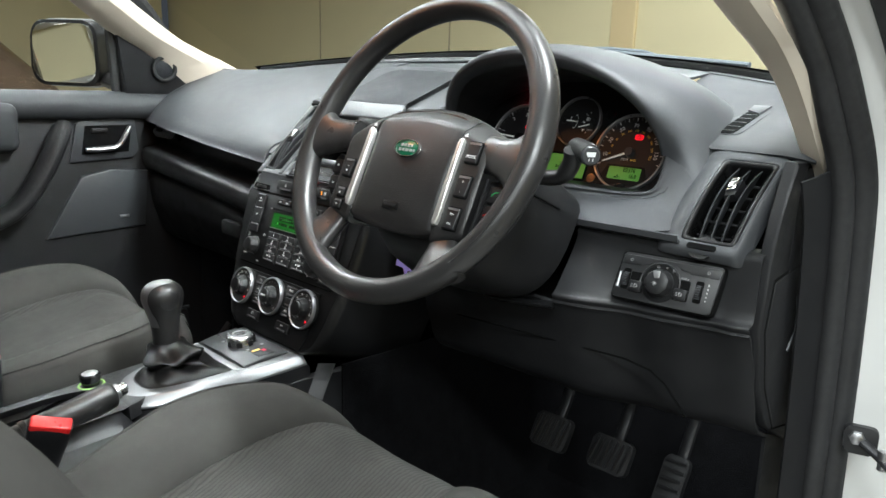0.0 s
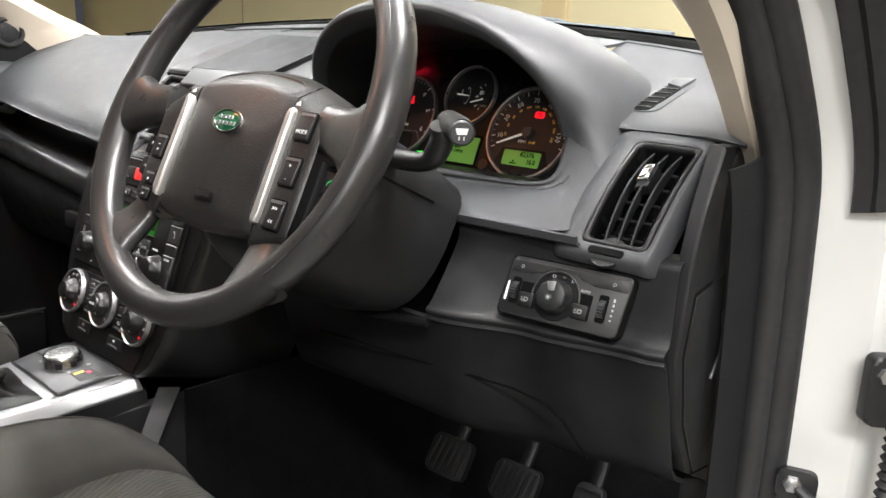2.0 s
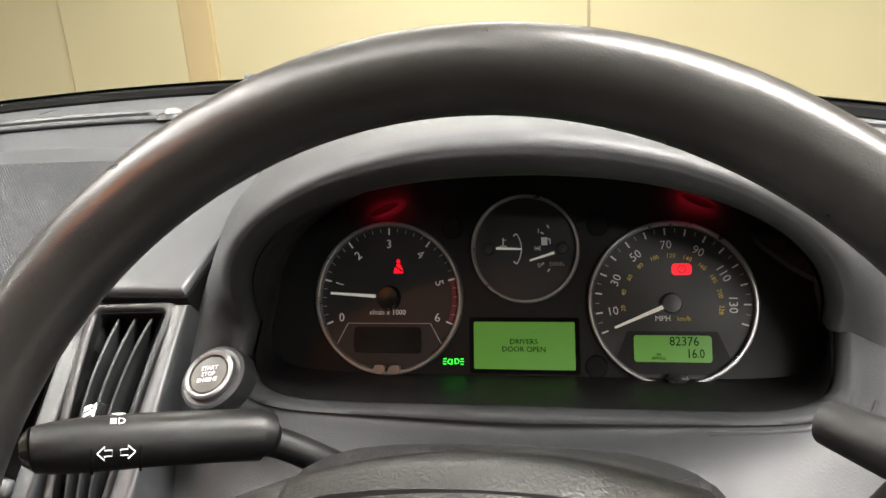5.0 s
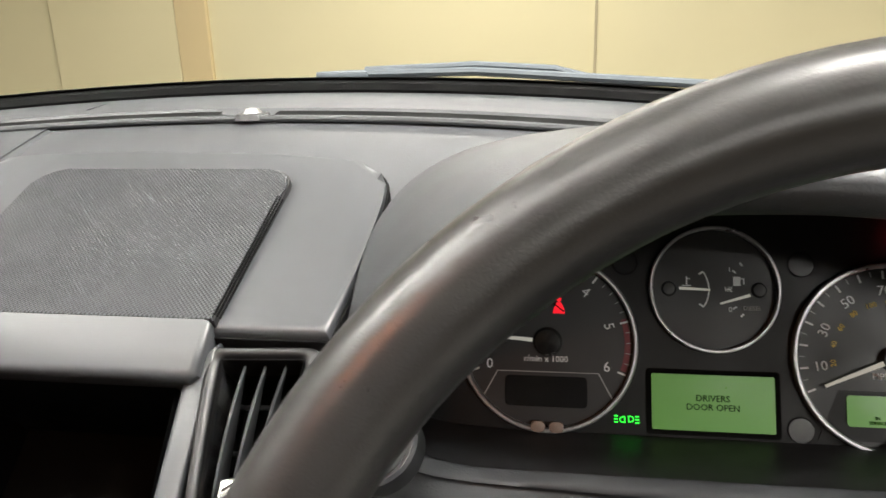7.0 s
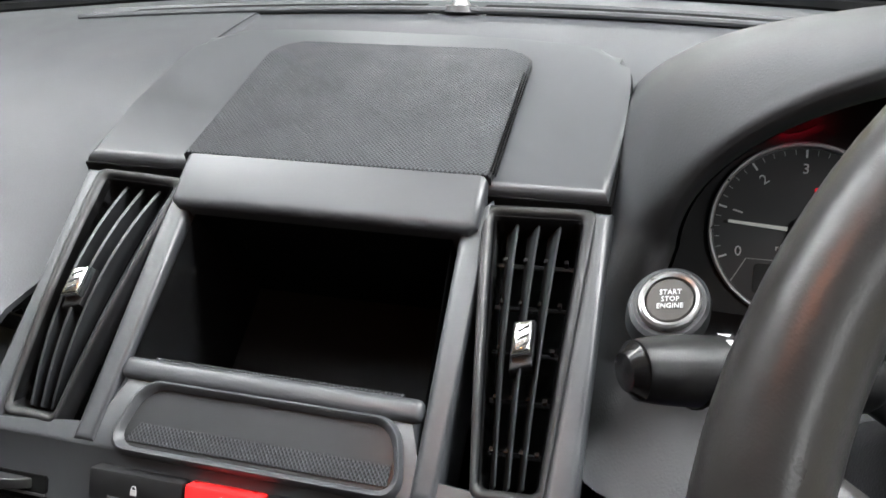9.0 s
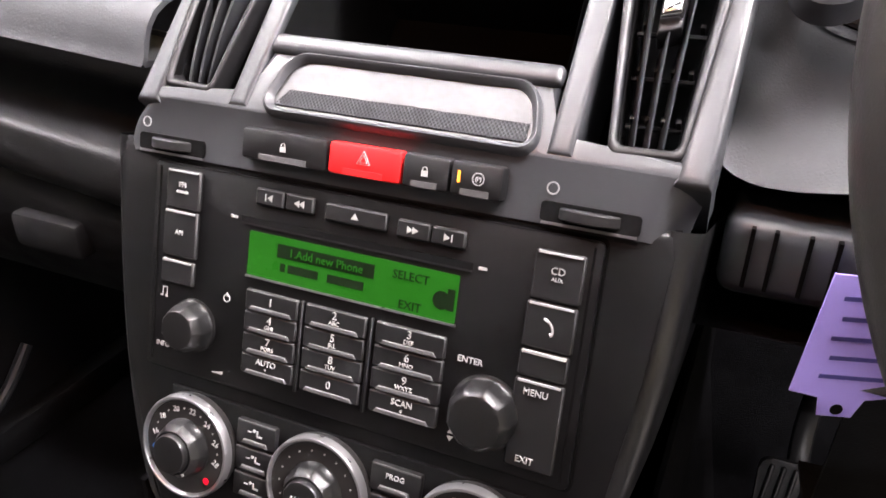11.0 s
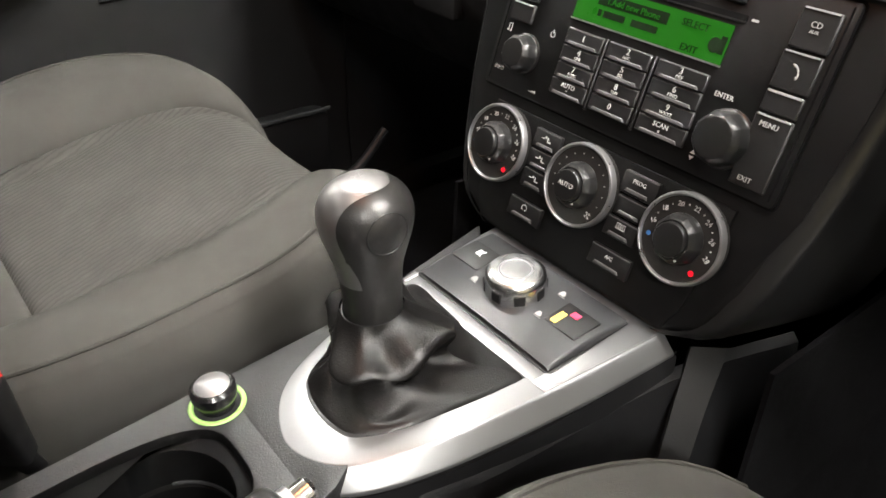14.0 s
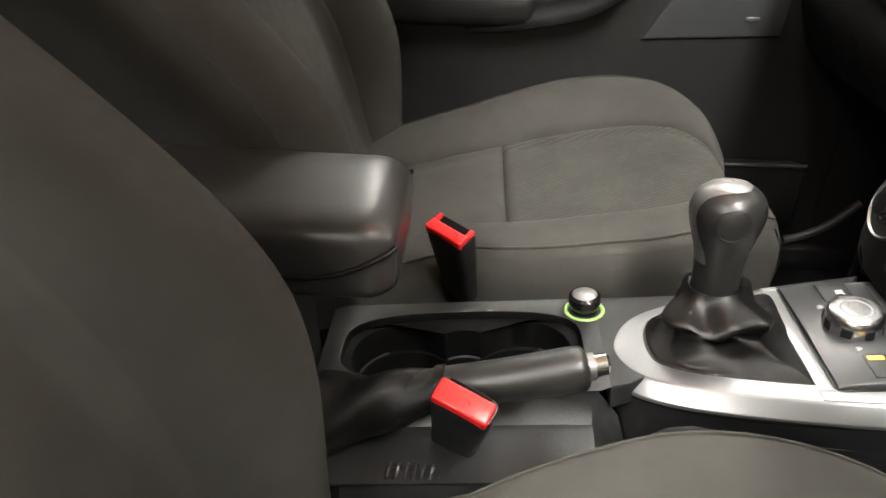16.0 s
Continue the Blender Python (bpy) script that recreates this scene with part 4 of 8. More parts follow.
vent_panel(true(between((-0.681, 0.205, 1.197), (-0.669, 0.120, 1.122), (1, -0.06, 0))), -1, 0.104, 0.006)
part("vent_wheel", lathe([(0.008, 0.0024), (0.0165, 0.0018), (0.0165, -0.0018), (0.008, -0.0024)], 30), BUTTON, dash, "ridged vent thumbwheel", m=true(plane_frame((0.667, 0.1335, 1.0925), (1, 0.1, 0), (0, 1, 0.9))))


# knee panel and switch fascia below the crease
def knee_section(x):
    y0 = 0.100 + 0.14 * max(0, x - 0.5)
    y1 = lerp_table(x, [(0.16, 0.06), (0.5, 0.066), (0.6, 0.100), (0.70, 0.121), (0.74, 0.135)])[0]
    drop = 0.02 * max(0, 0.45 - x)
    keys = [(y0 + 0.035, 1.088), (y0 + 0.012, 1.084), (y0 + 0.008, 1.066), (y1 + 0.010, 1.016), (y1, 1.006), (y1 + 0.002, 1.000), (y1 + 0.010, 0.990), (y1 + 0.026, 0.955), (y1 + 0.040, 0.910), (y1 + 0.062, 0.868), (y1 + 0.14, 0.836)]
    return [(x, p[1], p[2] - drop) for p in smoothpath([(0, a, b) for a, b in keys], 40)]


part("knee_panel", shell([knee_section(x)[:21] for x in np.linspace(0.497, 0.718, 18)], 0.004), LOWER, dash, "black knee panel below the switches", sharp=50)
part("knee_panel_low", shell([knee_section(x)[20:] for x in np.linspace(0.250, 0.718, 30)], 0.004), LOWER, dash, sharp=50)
# near-black sheet painted in for the shade behind the column
part("column_shade_sheet", loft([[(x, 0.16, 1.095), (x, 0.20, 1.06), (x, 0.20, 0.99), (x, 0.10, 0.985)] for x in np.linspace(0.168, 0.5, 6)]), VOID, dash, "near-black sheet for the shade round the steering column")
part("pocket_edge", tube([(0.28, 0.055, 1.020), (0.33, 0.052, 0.992), (0.42, 0.056, 0.985), (0.50, 0.066, 0.992)], 0.005, 8), GLOSS, dash)
lid = [(0.33, 0.937), (0.58, 0.937), (0.612, 0.930), (0.628, 0.915), (0.648, 0.875)]
part("lid_groove", tube([(x, Vector(knee_section(x)[29]).y - 0.0215 + 0.35 * (0.937 - z), z) for x, z in lid], 0.0012, 6), VOID, dash)
# grooved block between the stack and the column
part("knee_block", box(0.120, 0.055, 0.046, bevel=0.010, seg=3), SMOOTH, dash, "grained knee block with upright grooves", m=true(T(0.238, 0.128, 1.033)))
for gx in (0.192, 0.203, 0.219, 0.232):
    part("knee_groove", box(0.0022, 0.004, 0.034), VOID, dash, m=true(T(gx, 0.1002, 1.036)))
# black corner under the beige pillar trim
part("pillar_corner", prism([(0.185, 0.99), (0.30, 0.99), (0.30, 1.175), (0.262, 1.180), (0.215, 1.180), (0.200, 1.16)], 0.700, 0.727, 0.003), LOWER, dash, "black corner below the pillar trim", m=Matrix(((0, 0, 1, 0), (1, 0, 0, 0), (0, 1, 0, 0), (0, 0, 0, 1))))
# end cap with the fuse cover
capm = Matrix(((0, 0, 1, 0.712), (1, 0, 0, 0), (0, 1, 0, 0), (0, 0, 0, 1)))
part("end_cap", prism([(0.185, 1.185), (0.160, 1.13), (0.146, 1.08), (0.137, 1.0), (0.158, 0.93), (0.190, 0.875), (0.262, 0.835), (0.272, 0.84), (0.256, 1.0), (0.235, 1.16), (0.225, 1.185)], 0, 0.014, 0.004), LOWER, dash, "black dashboard end cap", m=capm)
fuse = [(0.160, 1.055), (0.150, 1.0), (0.168, 0.93), (0.205, 0.87), (0.250, 0.862), (0.252, 0.98), (0.245, 1.07)]
part("fuse_cover", prism(fuse, 0.012, 0.0165, 0.003), LOWER, dash, "fuse box cover with finger notch", m=capm)
part("fuse_gap", prism([(x + (x - 0.2) * 0.05, z + (z - 0.96) * 0.03) for x, z in fuse], 0.010, 0.0146), VOID, dash, m=capm)
part("finger_notch", tube([tuple(capm @ Vector(p)) for p in ((0.222, 1.03, 0.017), (0.230, 1.01, 0.0172), (0.228, 0.985, 0.0172), (0.212, 0.965, 0.017))], 0.0022, 8), SMOOTH, dash)

# light switch panel
sw = thing("light_switch_panel", (0.624, 0.108, 1.015), "black light switch panel with rotary knob", "switch panel")
sp = plane_frame((0.624, 0.1105, 1.041), (0.9915, 0.13, 0), (0, 0.34, 1))
part("bezel", prism([(x + (0.002 if y > 0 else -0.002), y) for x, y in rounded(0.1210, 0.0580, 0.006)], -0.012, 0.0008, 0.0006), VOID, sw, "dark joint round the panel", m=sp)
part("plate", prism([(x + (0.002 if y > 0 else -0.002), y) for x, y in rounded(0.1180, 0.0550, 0.005)], -0.010, 0.0024, 0.0012), CONSOLE, sw, "dark grey switch plate", m=sp)
part("plate_band", prism([(-0.0560, 0.0135), (-0.034, 0.0135), (-0.031, 0.0165), (-0.022, 0.0165), (-0.0165, 0.0225), (0.009, 0.0225), (0.015, 0.0165), (0.0240, 0.0165), (0.0270, 0.0135), (0.0590, 0.0135), (0.0595, 0.0245), (-0.0555, 0.0245)], 0.0018, 0.0032, 0.0006), CONSOLE, sw, m=sp)
part("crown_ring", tube([(0.0232 * math.cos(a) - 0.0065, 0.0232 * math.sin(a) - 0.003, 0.0030) for a in np.linspace(-0.35, 3.49, 40)], 0.0011, 8), CONSOLE, sw, m=sp)
part("crown", lathe([(0.010, 0.0034), (0.0215, 0.0031), (0.0226, 0.002)], 48), FASCIA, sw, m=sp @ T(-0.0065, -0.003))
knob = part("rotary_knob", loft([[(r * (1 - 0.05 * f * (0.5 + 0.5 * math.cos(9 * a))) * math.cos(a), r * (1 - 0.05 * f * (0.5 + 0.5 * math.cos(9 * a))) * math.sin(a), z) for a in np.linspace(0, 2 * math.pi, 73)[:-1]] for r, z, f in ((0.0165, 0.0, 0), (0.0165, 0.003, 0), (0.0158, 0.0045, 1), (0.0148, 0.0095, 1), (0.0136, 0.0118, 0.6), (0.0112, 0.0130, 0), (0.003, 0.0132, 0))], True, True), BUTTON, sw, "round light switch", m=sp @ T(-0.0065, -0.003, 0.003))
part("knob_mark", prism([(-0.0042, 0.0), (0.0042, 0.0), (0.0030, -0.0085), (-0.0030, -0.0085)][::-1], 0, 0.0012, 0.0004), SATIN, knob, "pale pointer", m=sp @ T(-0.0078, 0.0100, 0.0158) @ pose(0, 0, 0, 0, 0, 10))
part("knob_symbol", join(lathe([(0.0004, 0.0003), (0.0013, 0.0003), (0.0013, 0)], 10), *[box(0.0012, 0.0004, 0.0003, (0.0024 * math.cos(a), 0.0024 * math.sin(a), 0.0002)) for a in np.linspace(0, 5.5, 8)]), GREY, knob, m=sp @ T(-0.0075, -0.0045, 0.0164))
for ux, w in ((-0.0335, 0.0150), (0.0200, 0.0150)):
    part("button_well", prism(rounded(w + 0.002, 0.0235, 0.0012), 0.0018, 0.0030), VOID, sw, m=sp @ T(ux, -0.0065))
    b = part("button", box(w, 0.0130, 0.0060, bevel=0.0012), BUTTON, sw, m=sp @ T(ux, -0.0112, 0.0035) @ pose(0, 0, 0, 6, 0, 0))
    part("symbol", join(words("D", 0.0062, (0.001, 0, 0)), box(0.0024, 0.0005, 0.0004, (-0.0033, 0.0016, 0)), box(0.0024, 0.0005, 0.0004, (-0.0033, 0, 0)), box(0.0024, 0.0005, 0.0004, (-0.0033, -0.0016, 0))), GREY, b, m=sp @ T(ux, -0.0112, 0.0070))
for ux, uy in ((-0.0475, -0.0045), (0.0390, -0.0045)):
    part("thumb_well", prism(rounded(0.0088, 0.0250, 0.002), 0.0018, 0.0031), VOID, sw, m=sp @ T(ux, uy))
    tw_ = part("thumbwheel", lathe([(0.002, 0.0034), (0.0092, 0.003), (0.0092, -0.003), (0.002, -0.0034)], 24), BUTTON, sw, "ridged thumbwheel", m=sp @ T(ux, uy, -0.0015) @ pose(0, 0, 0, 0, 90, 0))
    for a in np.linspace(-0.9, 0.9, 7):
        part("wheel_rib", box(0.0056, 0.0008, 0.0008), SMOOTH, tw_, m=sp @ T(ux, uy + 0.0093 * math.sin(a), -0.0015 + 0.0093 * math.cos(a)))
part("scale_mark", prism([(-0.0012, -0.0095), (-0.0004, 0.0085), (0.0012, 0.0085), (0.0012, -0.0095)], 0.0024, 0.0029), PRINT, sw, m=sp @ T(-0.0560, -0.0055))
for k in range(5):
    part("scale_dot", box(0.0016, 0.0010 + 0.0005 * k, 0.0004), GREY, sw, m=sp @ T(0.0485, -0.0130 + 0.0045 * k, 0.0026))
part("lamp_symbol", words("AUTO", 0.0034, (0.0205, 0.0075, 0.0030)), GREY, sw, m=sp)
for ux, uy, tx in ((-0.0120, 0.0152, "O"), (-0.0020, 0.0158, "="), (0.0070, 0.0140, "D"), (-0.0455, 0.0185, "O"), (0.0455, 0.0185, "D")):
    part("symbol", words(tx, 0.0046, (ux, uy, 0.0036)), GREY, sw, m=sp)

# demister slot and sensor at the foot of the screen
slot = thing("demister_strip", (0.02, 0.44, 1.285), "long black windscreen demister slot in the deck", "air vent")
for x0, x1 in ((-0.285, -0.008), (0.045, 0.335)):
    part("slot", loft([[(x, yb(x) - 0.104, zb(x) - 0.0150), (x, yb(x) - 0.088, zb(x) - 0.0120)] for x in np.linspace(x0, x1, 12)]), VOID, slot, "black slot")
part("strip", shell([[(x, yb(x) - 0.090, zb(x) - 0.0150), (x, yb(x) - 0.086, zb(x) - 0.0095), (x, yb(x) - 0.070, zb(x) - 0.0070), (x, yb(x) - 0.066, zb(x) - 0.0110)] for x in np.linspace(-0.33, 0.41, 26)], 0.002), DASH, slot)
part("front_lip", tube([(x, yb(x) - 0.107, zb(x) - 0.0165) for x in np.linspace(-0.33, 0.41, 26)], 0.003, 8), DASH, slot)
sens = thing("sun_sensor", (0.024, 0.44, 1.293), "small clear sun sensor on the dashboard deck", "sensor")
part("sensor_base", lathe([(0.002, 0.006), (0.014, 0.005), (0.017, 0.0)], 24), BLACK, sens, m=T(0.024, 0.432, 1.294))
part("sensor_dome", lathe([(0.001, 0.010), (0.006, 0.009), (0.009, 0.005)], 20), SATIN, sens, m=T(0.024, 0.432, 1.294))

# wiper beyond the glass
wip = thing("windscreen_wiper", (0.1, 0.58, 1.30), "grey wiper blade lying along the screen", "wiper")
part("blade", tube([(0.035, 0.575, 1.3215), (0.06, 0.580, 1.3225), (0.20, 0.582, 1.322), (0.50, 0.54, 1.300)], 0.0045, 8), WIPER, wip)
part("holder", box(0.055, 0.012, 0.011, bevel=0.004), WIPER, wip, m=T(0.062, 0.576, 1.321))
part("arm", tube([(0.085, 0.583, 1.326), (0.20, 0.589, 1.328), (0.28, 0.585, 1.322), (0.34, 0.60, 1.305)], 0.004, 8), WIPER, wip)
part("pivot", lathe([(0.004, 0.012), (0.012, 0.010), (0.014, 0.0)], 16), BLACK, wip, m=T(0.34, 0.60, 1.295))

# ---- instruments ----
clus = thing("instrument_cluster", (0.385, 0.22, 1.105), "lit black instrument cluster with three silver-ringed dials", "instrument cluster")
cm = plane_frame((0.385, 0.238, 1.159), (1, 0, 0), (0, 0.4, 1))
part("face", prism([(-0.193, -0.0625), (0.193, -0.0625)] + [(-0.001 + 0.194 * math.copysign(abs(math.cos(a)) ** 0.9, math.cos(a)), 0.018 + 0.098 * math.sin(a)) for a in np.linspace(0, math.pi, 33)], -0.006, 0.0), FASCIA, clus, "black dial plate", m=cm)


def dial(cx, cy, r, label):
    d = part("dial", lathe([(0.001, 0.0006), (r * 0.96, 0.0006), (r * 0.97, 0.0)], 56), BLACK, clus, label, m=cm @ T(cx, cy))
    part("dial_ring", ring(r * 0.945, r, 0.006, 64), SATIN, d, "satin silver ring", m=cm @ T(cx, cy))
    return d


def ticks(d, cx, cy, r0, r1, angles, w, mat):
    for a in angles:
        part("tick", box(r1 - r0, w, 0.0004), mat, d, m=cm @ T(cx, cy, 0.0011) @ pose(0, 0, 0, 0, 0, a) @ T((r0 + r1) / 2, 0))


def at_angle(cx, cy, r, a):
    return cx + r * math.cos(radians(a)), cy + r * math.sin(radians(a))


tx, ty = -0.100, 0.0165
tach = dial(tx, ty, 0.0545, "rev counter")
for k in range(7):
    a = 202 - 37.3 * k
    ux, uy = at_angle(tx, ty, 0.0385, a)
    part("numeral", words(str(k), 0.0088, (ux, uy, 0.0011), a - 90 if 0 < k < 6 else 0), PRINT, tach, m=cm)
ticks(tach, tx, ty, 0.0455, 0.0505, [202 - 37.3 * k for k in range(7)], 0.0012, PRINT)
ticks(tach, tx, ty, 0.0475, 0.0505, [202 - 37.3 / 5 * k for k in range(31) if k % 5], 0.0005, GREY)
part("red_zone", loft([[(tx + r * math.cos(a), ty + r * math.sin(a), 0.0011) for r in (0.0465, 0.050)] for a in np.linspace(radians(18), radians(-20), 14)]), material("red_scale", (0.16, 0.01, 0.02), 0.5), tach, m=cm)
part("dial_text", words("r/min x 1000", 0.0052, (tx - 0.001, ty - 0.0105, 0.0011)), PRINT, tach, m=cm)
part("needle", prism([(0.0, -0.0012), (0.034, -0.0008), (0.034, 0.0008), (0.0, 0.0012)], 0.004, 0.0052), NEEDLE, tach, "white needle", m=cm @ T(tx - 0.009, ty + 0.001) @ pose(0, 0, 0, 0, 0, 176))
part("needle_hub", lathe([(0.001, 0.007), (0.0075, 0.0065), (0.009, 0.001)], 24), GLOSS, tach, m=cm @ T(tx, ty))
part("small_display", prism(rounded(0.050, 0.0185, 0.003), 0.0005, 0.0014), GLOSS, tach, m=cm @ T(tx - 0.001, ty - 0.030))
part("display_frame", loft([[(tx + u, ty + v, 0.0012) for u, v in ((x0, y0), (x1, y1))] for (x0, y0), (x1, y1) in (((-0.041, -0.036), (-0.040, -0.036)), ((-0.031, -0.018), (-0.0305, -0.0185)), ((0.031, -0.018), (0.0305, -0.0185)), ((0.041, -0.036), (0.040, -0.036)))]), GREY, tach, m=cm)
warn = part("belt_warning_light", join(prism([(-0.0036, -0.0045), (0.0036, -0.0045), (0.0030, -0.0010), (0.0013, 0.0022), (-0.0013, 0.0022), (-0.0030, -0.0010)], 0.001, 0.0014), moved(lathe([(0.0004, 0.0004), (0.0015, 0.0004), (0.0015, 0)], 16), T(0, 0.0042, 0.001))), REDGLOW, tach, "lit red seat belt warning", m=cm @ T(-0.093, 0.0385))
part("belt_mark", box(0.0075, 0.0009, 0.0003), LCDTEXT, tach, m=cm @ T(-0.093, 0.0375, 0.0016) @ pose(0, 0, 0, 0, 0, -38))
for sx in (-0.0055, 0.0055):
    part("ring_lamp", prism(rounded(0.0085, 0.0062, 0.002), 0.004, 0.0075, 0.001), material("dim_lens", (0.22, 0.16, 0.13), 0.35), tach, m=cm @ T(tx + sx, ty - 0.0505))

fx, fy = -0.001, 0.0505
fuel = dial(fx, fy, 0.0378, "temperature and fuel dial")
part("scale_arc", loft([[(fx - 0.021 + r * math.cos(a), fy + r * math.sin(a), 0.0012) for r in (0.0180, 0.0188)] for a in np.linspace(-0.6, 0.6, 16)]), PRINT, fuel, m=cm)
ticks(fuel, fx - 0.021, fy, 0.0155, 0.0185, (-35, 35), 0.0010, PRINT)
ticks(fuel, fx + 0.028, fy, 0.0180, 0.0205, (128, 146, 180, 214, 232), 0.0010, PRINT)
part("needle", prism([(0, -0.0009), (0.018, -0.0006), (0.018, 0.0006), (0, 0.0009)], 0.0030, 0.004), NEEDLE, fuel, m=cm @ T(-0.0212, 0.0508) @ pose(0, 0, 0, 0, 0, -2.5))
part("needle", prism([(0, -0.0009), (0.018, -0.0006), (0.018, 0.0006), (0, 0.0009)], 0.0030, 0.004), NEEDLE, fuel, m=cm @ T(0.0195, 0.0472) @ pose(0, 0, 0, 0, 0, 197))
for hx in (-0.026, 0.026):
    part("needle_hub", lathe([(0.001, 0.0030), (0.0035, 0.0028), (0.0045, 0.001)], 20), BLACK, fuel, m=cm @ T(fx + hx, fy))
for tx_, uy, tt, sz, mt in ((0.0075, 0.0505, "1/2", 0.0042, PRINT), (0.0085, 0.0385, "0", 0.0045, PRINT), (0.021, 0.0395, "DIESEL", 0.0036, GREY), (0.0085, 0.0625, "1", 0.0042, PRINT)):
    part("dial_text", words(tt, sz, (tx_, uy, 0.0011)), mt, fuel, m=cm)
part("pump_symbol", join(box(0.0042, 0.0055, 0.0004), box(0.0022, 0.0006, 0.0004, (0.003, 0.0015, 0)), box(0.0006, 0.004, 0.0004, (0.004, 0.0, 0))), PRINT, fuel, m=cm @ T(0.0125, 0.0555, 0.0012))
part("coolant_symbol", join(box(0.0008, 0.005, 0.0004), box(0.005, 0.0006, 0.0004, (0, -0.003, 0)), box(0.002, 0.0005, 0.0004, (0.001, 0.0012, 0))), PRINT, fuel, m=cm @ T(-0.0165, 0.0555, 0.0012))

sx, sy = 0.0965, 0.0125
speedo = dial(sx, sy, 0.0550, "speedometer")
NUM = ("10", "30", "50", "70", "90", "110", "130")
for k, tt in enumerate(NUM):
    a = 188 - 31.5 * k
    ux, uy = at_angle(sx, sy, 0.0390, a)
    part("numeral", words(tt, 0.0080, (ux, uy, 0.0011), a - 90 if 0 < k else 8), PRINT, speedo, m=cm)
ticks(speedo, sx, sy, 0.0458, 0.0505, [203.7 - 15.75 * k for k in range(15)], 0.0011, PRINT)
ticks(speedo, sx, sy, 0.0475, 0.0505, [203.7 - 15.75 / 2 * k for k in range(29) if k % 2], 0.0005, GREY)
for k in range(11):
    ux, uy = at_angle(sx, sy, 0.0318, 186 - 19.4 * k)
    part("numeral", words(str(20 + 20 * k), 0.0042, (ux, uy, 0.0011), 96 - 19.4 * k), YELLOW, speedo, m=cm)
part("dial_text", words("MPH", 0.0052, (sx - 0.006, sy - 0.0102, 0.0011)), PRINT, speedo, m=cm)
part("dial_text", words("km/h", 0.0044, (sx + 0.0075, sy - 0.0102, 0.0011)), YELLOW, speedo, m=cm)
part("needle", prism([(0.004, -0.0014), (0.041, -0.0008), (0.041, 0.0008), (0.004, 0.0014)], 0.004, 0.0052), NEEDLE, speedo, m=cm @ T(sx, sy) @ pose(0, 0, 0, 0, 0, 203.5))
part("needle_hub", lathe([(0.001, 0.0075), (0.0060, 0.007), (0.0072, 0.001)], 24), SMOOTH, speedo, m=cm @ T(sx, sy))
part("park_light", prism(rounded(0.013, 0.0078, 0.0025), 0.001, 0.0013), REDGLOW, speedo, "lit red parking brake light", m=cm @ T(0.1038, 0.0352))
part("park_mark", join(ring(0.0022, 0.0028, 0.0003, 20, False), words("P", 0.0036)), material("dark_red_print", (0.12, 0.0, 0.0), 0.6), speedo, m=cm @ T(0.1038, 0.0352, 0.0014))
odo = part("odometer", prism(rounded(0.050, 0.0175, 0.002), 0.0008, 0.0016), LCD, speedo, "green odometer display", m=cm @ T(0.0960, -0.0175))
part("odometer_frame", prism([(-0.041, -0.016), (-0.029, 0.0125), (0.029, 0.0125), (0.041, -0.016)], 0.0003, 0.0009), FASCIA, speedo, m=cm @ T(0.0960, -0.0185))
part("digits", words("82376", 0.0085, (0.1035, -0.0128, 0.002), 0, align="CENTER", squeeze=0.9), LCDTEXT, odo, m=cm)
part("digits", words("16.0", 0.0085, (0.1105, -0.0208, 0.002), 0, squeeze=0.8), LCDTEXT, odo, m=cm)
part("digits", words("IN\nSERVICE", 0.0026, (0.0870, -0.0225, 0.002)), LCDTEXT, odo, m=cm)
part("reset_button", prism(rounded(0.015, 0.0058, 0.0025), 0.004, 0.009, 0.0015), GLOSS, clus, m=cm @ T(0.0978, -0.0365))

msg = part("message_display", prism(rounded(0.0700, 0.0325, 0.001), 0.0004, 0.0016), LCD, clus, "green message display", m=cm @ T(-0.0030, -0.0165))
part("display_bezel", prism(rounded(0.0765, 0.0385, 0.002), 0.0002, 0.0008), VOID, clus, m=cm @ T(-0.0030, -0.0165))
part("message", words("DRIVERS\nDOOR OPEN", 0.0052, (-0.003, -0.0165, 0.002)), LCDTEXT, msg, m=cm)
part("side_light_lamp", join(words("D", 0.0055, (0.0025, 0, 0)), words("D", 0.0055, (-0.0025, 0, 0), 180), *[box(0.0022, 0.0006, 0.0005, (s * 0.0062, q, 0)) for s in (-1, 1) for q in (-0.0018, 0, 0.0018)]), GREENGLOW, clus, "lit green side light symbol", m=cm @ T(-0.0528, -0.028, 0.001))
for ux, uy in ((0.046, -0.030), (-0.053, 0.066), (0.049, 0.066)):
    part("blank_lens", lathe([(0.001, 0.0012), (0.0070, 0.0012), (0.0078, 0.0)], 24), GLOSS, clus, m=cm @ T(ux, uy))
for ux, turn in ((-0.104, 22), (0.116, -24)):
    part("alarm_slot", prism([(0.011 * math.cos(a), 0.0022 * math.sin(a)) for a in np.linspace(0, 6.28, 21)[:-1]], 0.0, 0.0012), VOID, clus, "dark slot of the red alarm light", m=cm @ T(ux, 0.081, 0.0004) @ pose(0, 0, 0, 0, 0, turn))
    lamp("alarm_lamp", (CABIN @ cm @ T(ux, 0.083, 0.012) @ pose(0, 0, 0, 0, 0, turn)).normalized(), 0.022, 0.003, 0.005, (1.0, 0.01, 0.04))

# start button
sb = thing("start_button", (0.204, 0.14, 1.150), "round silver-ringed start stop engine button", "button")
bmx = plane_frame((0.2075, 0.1255, 1.1680), (0.97, 0.1, 0.10), (0, 0.72, 0.70))
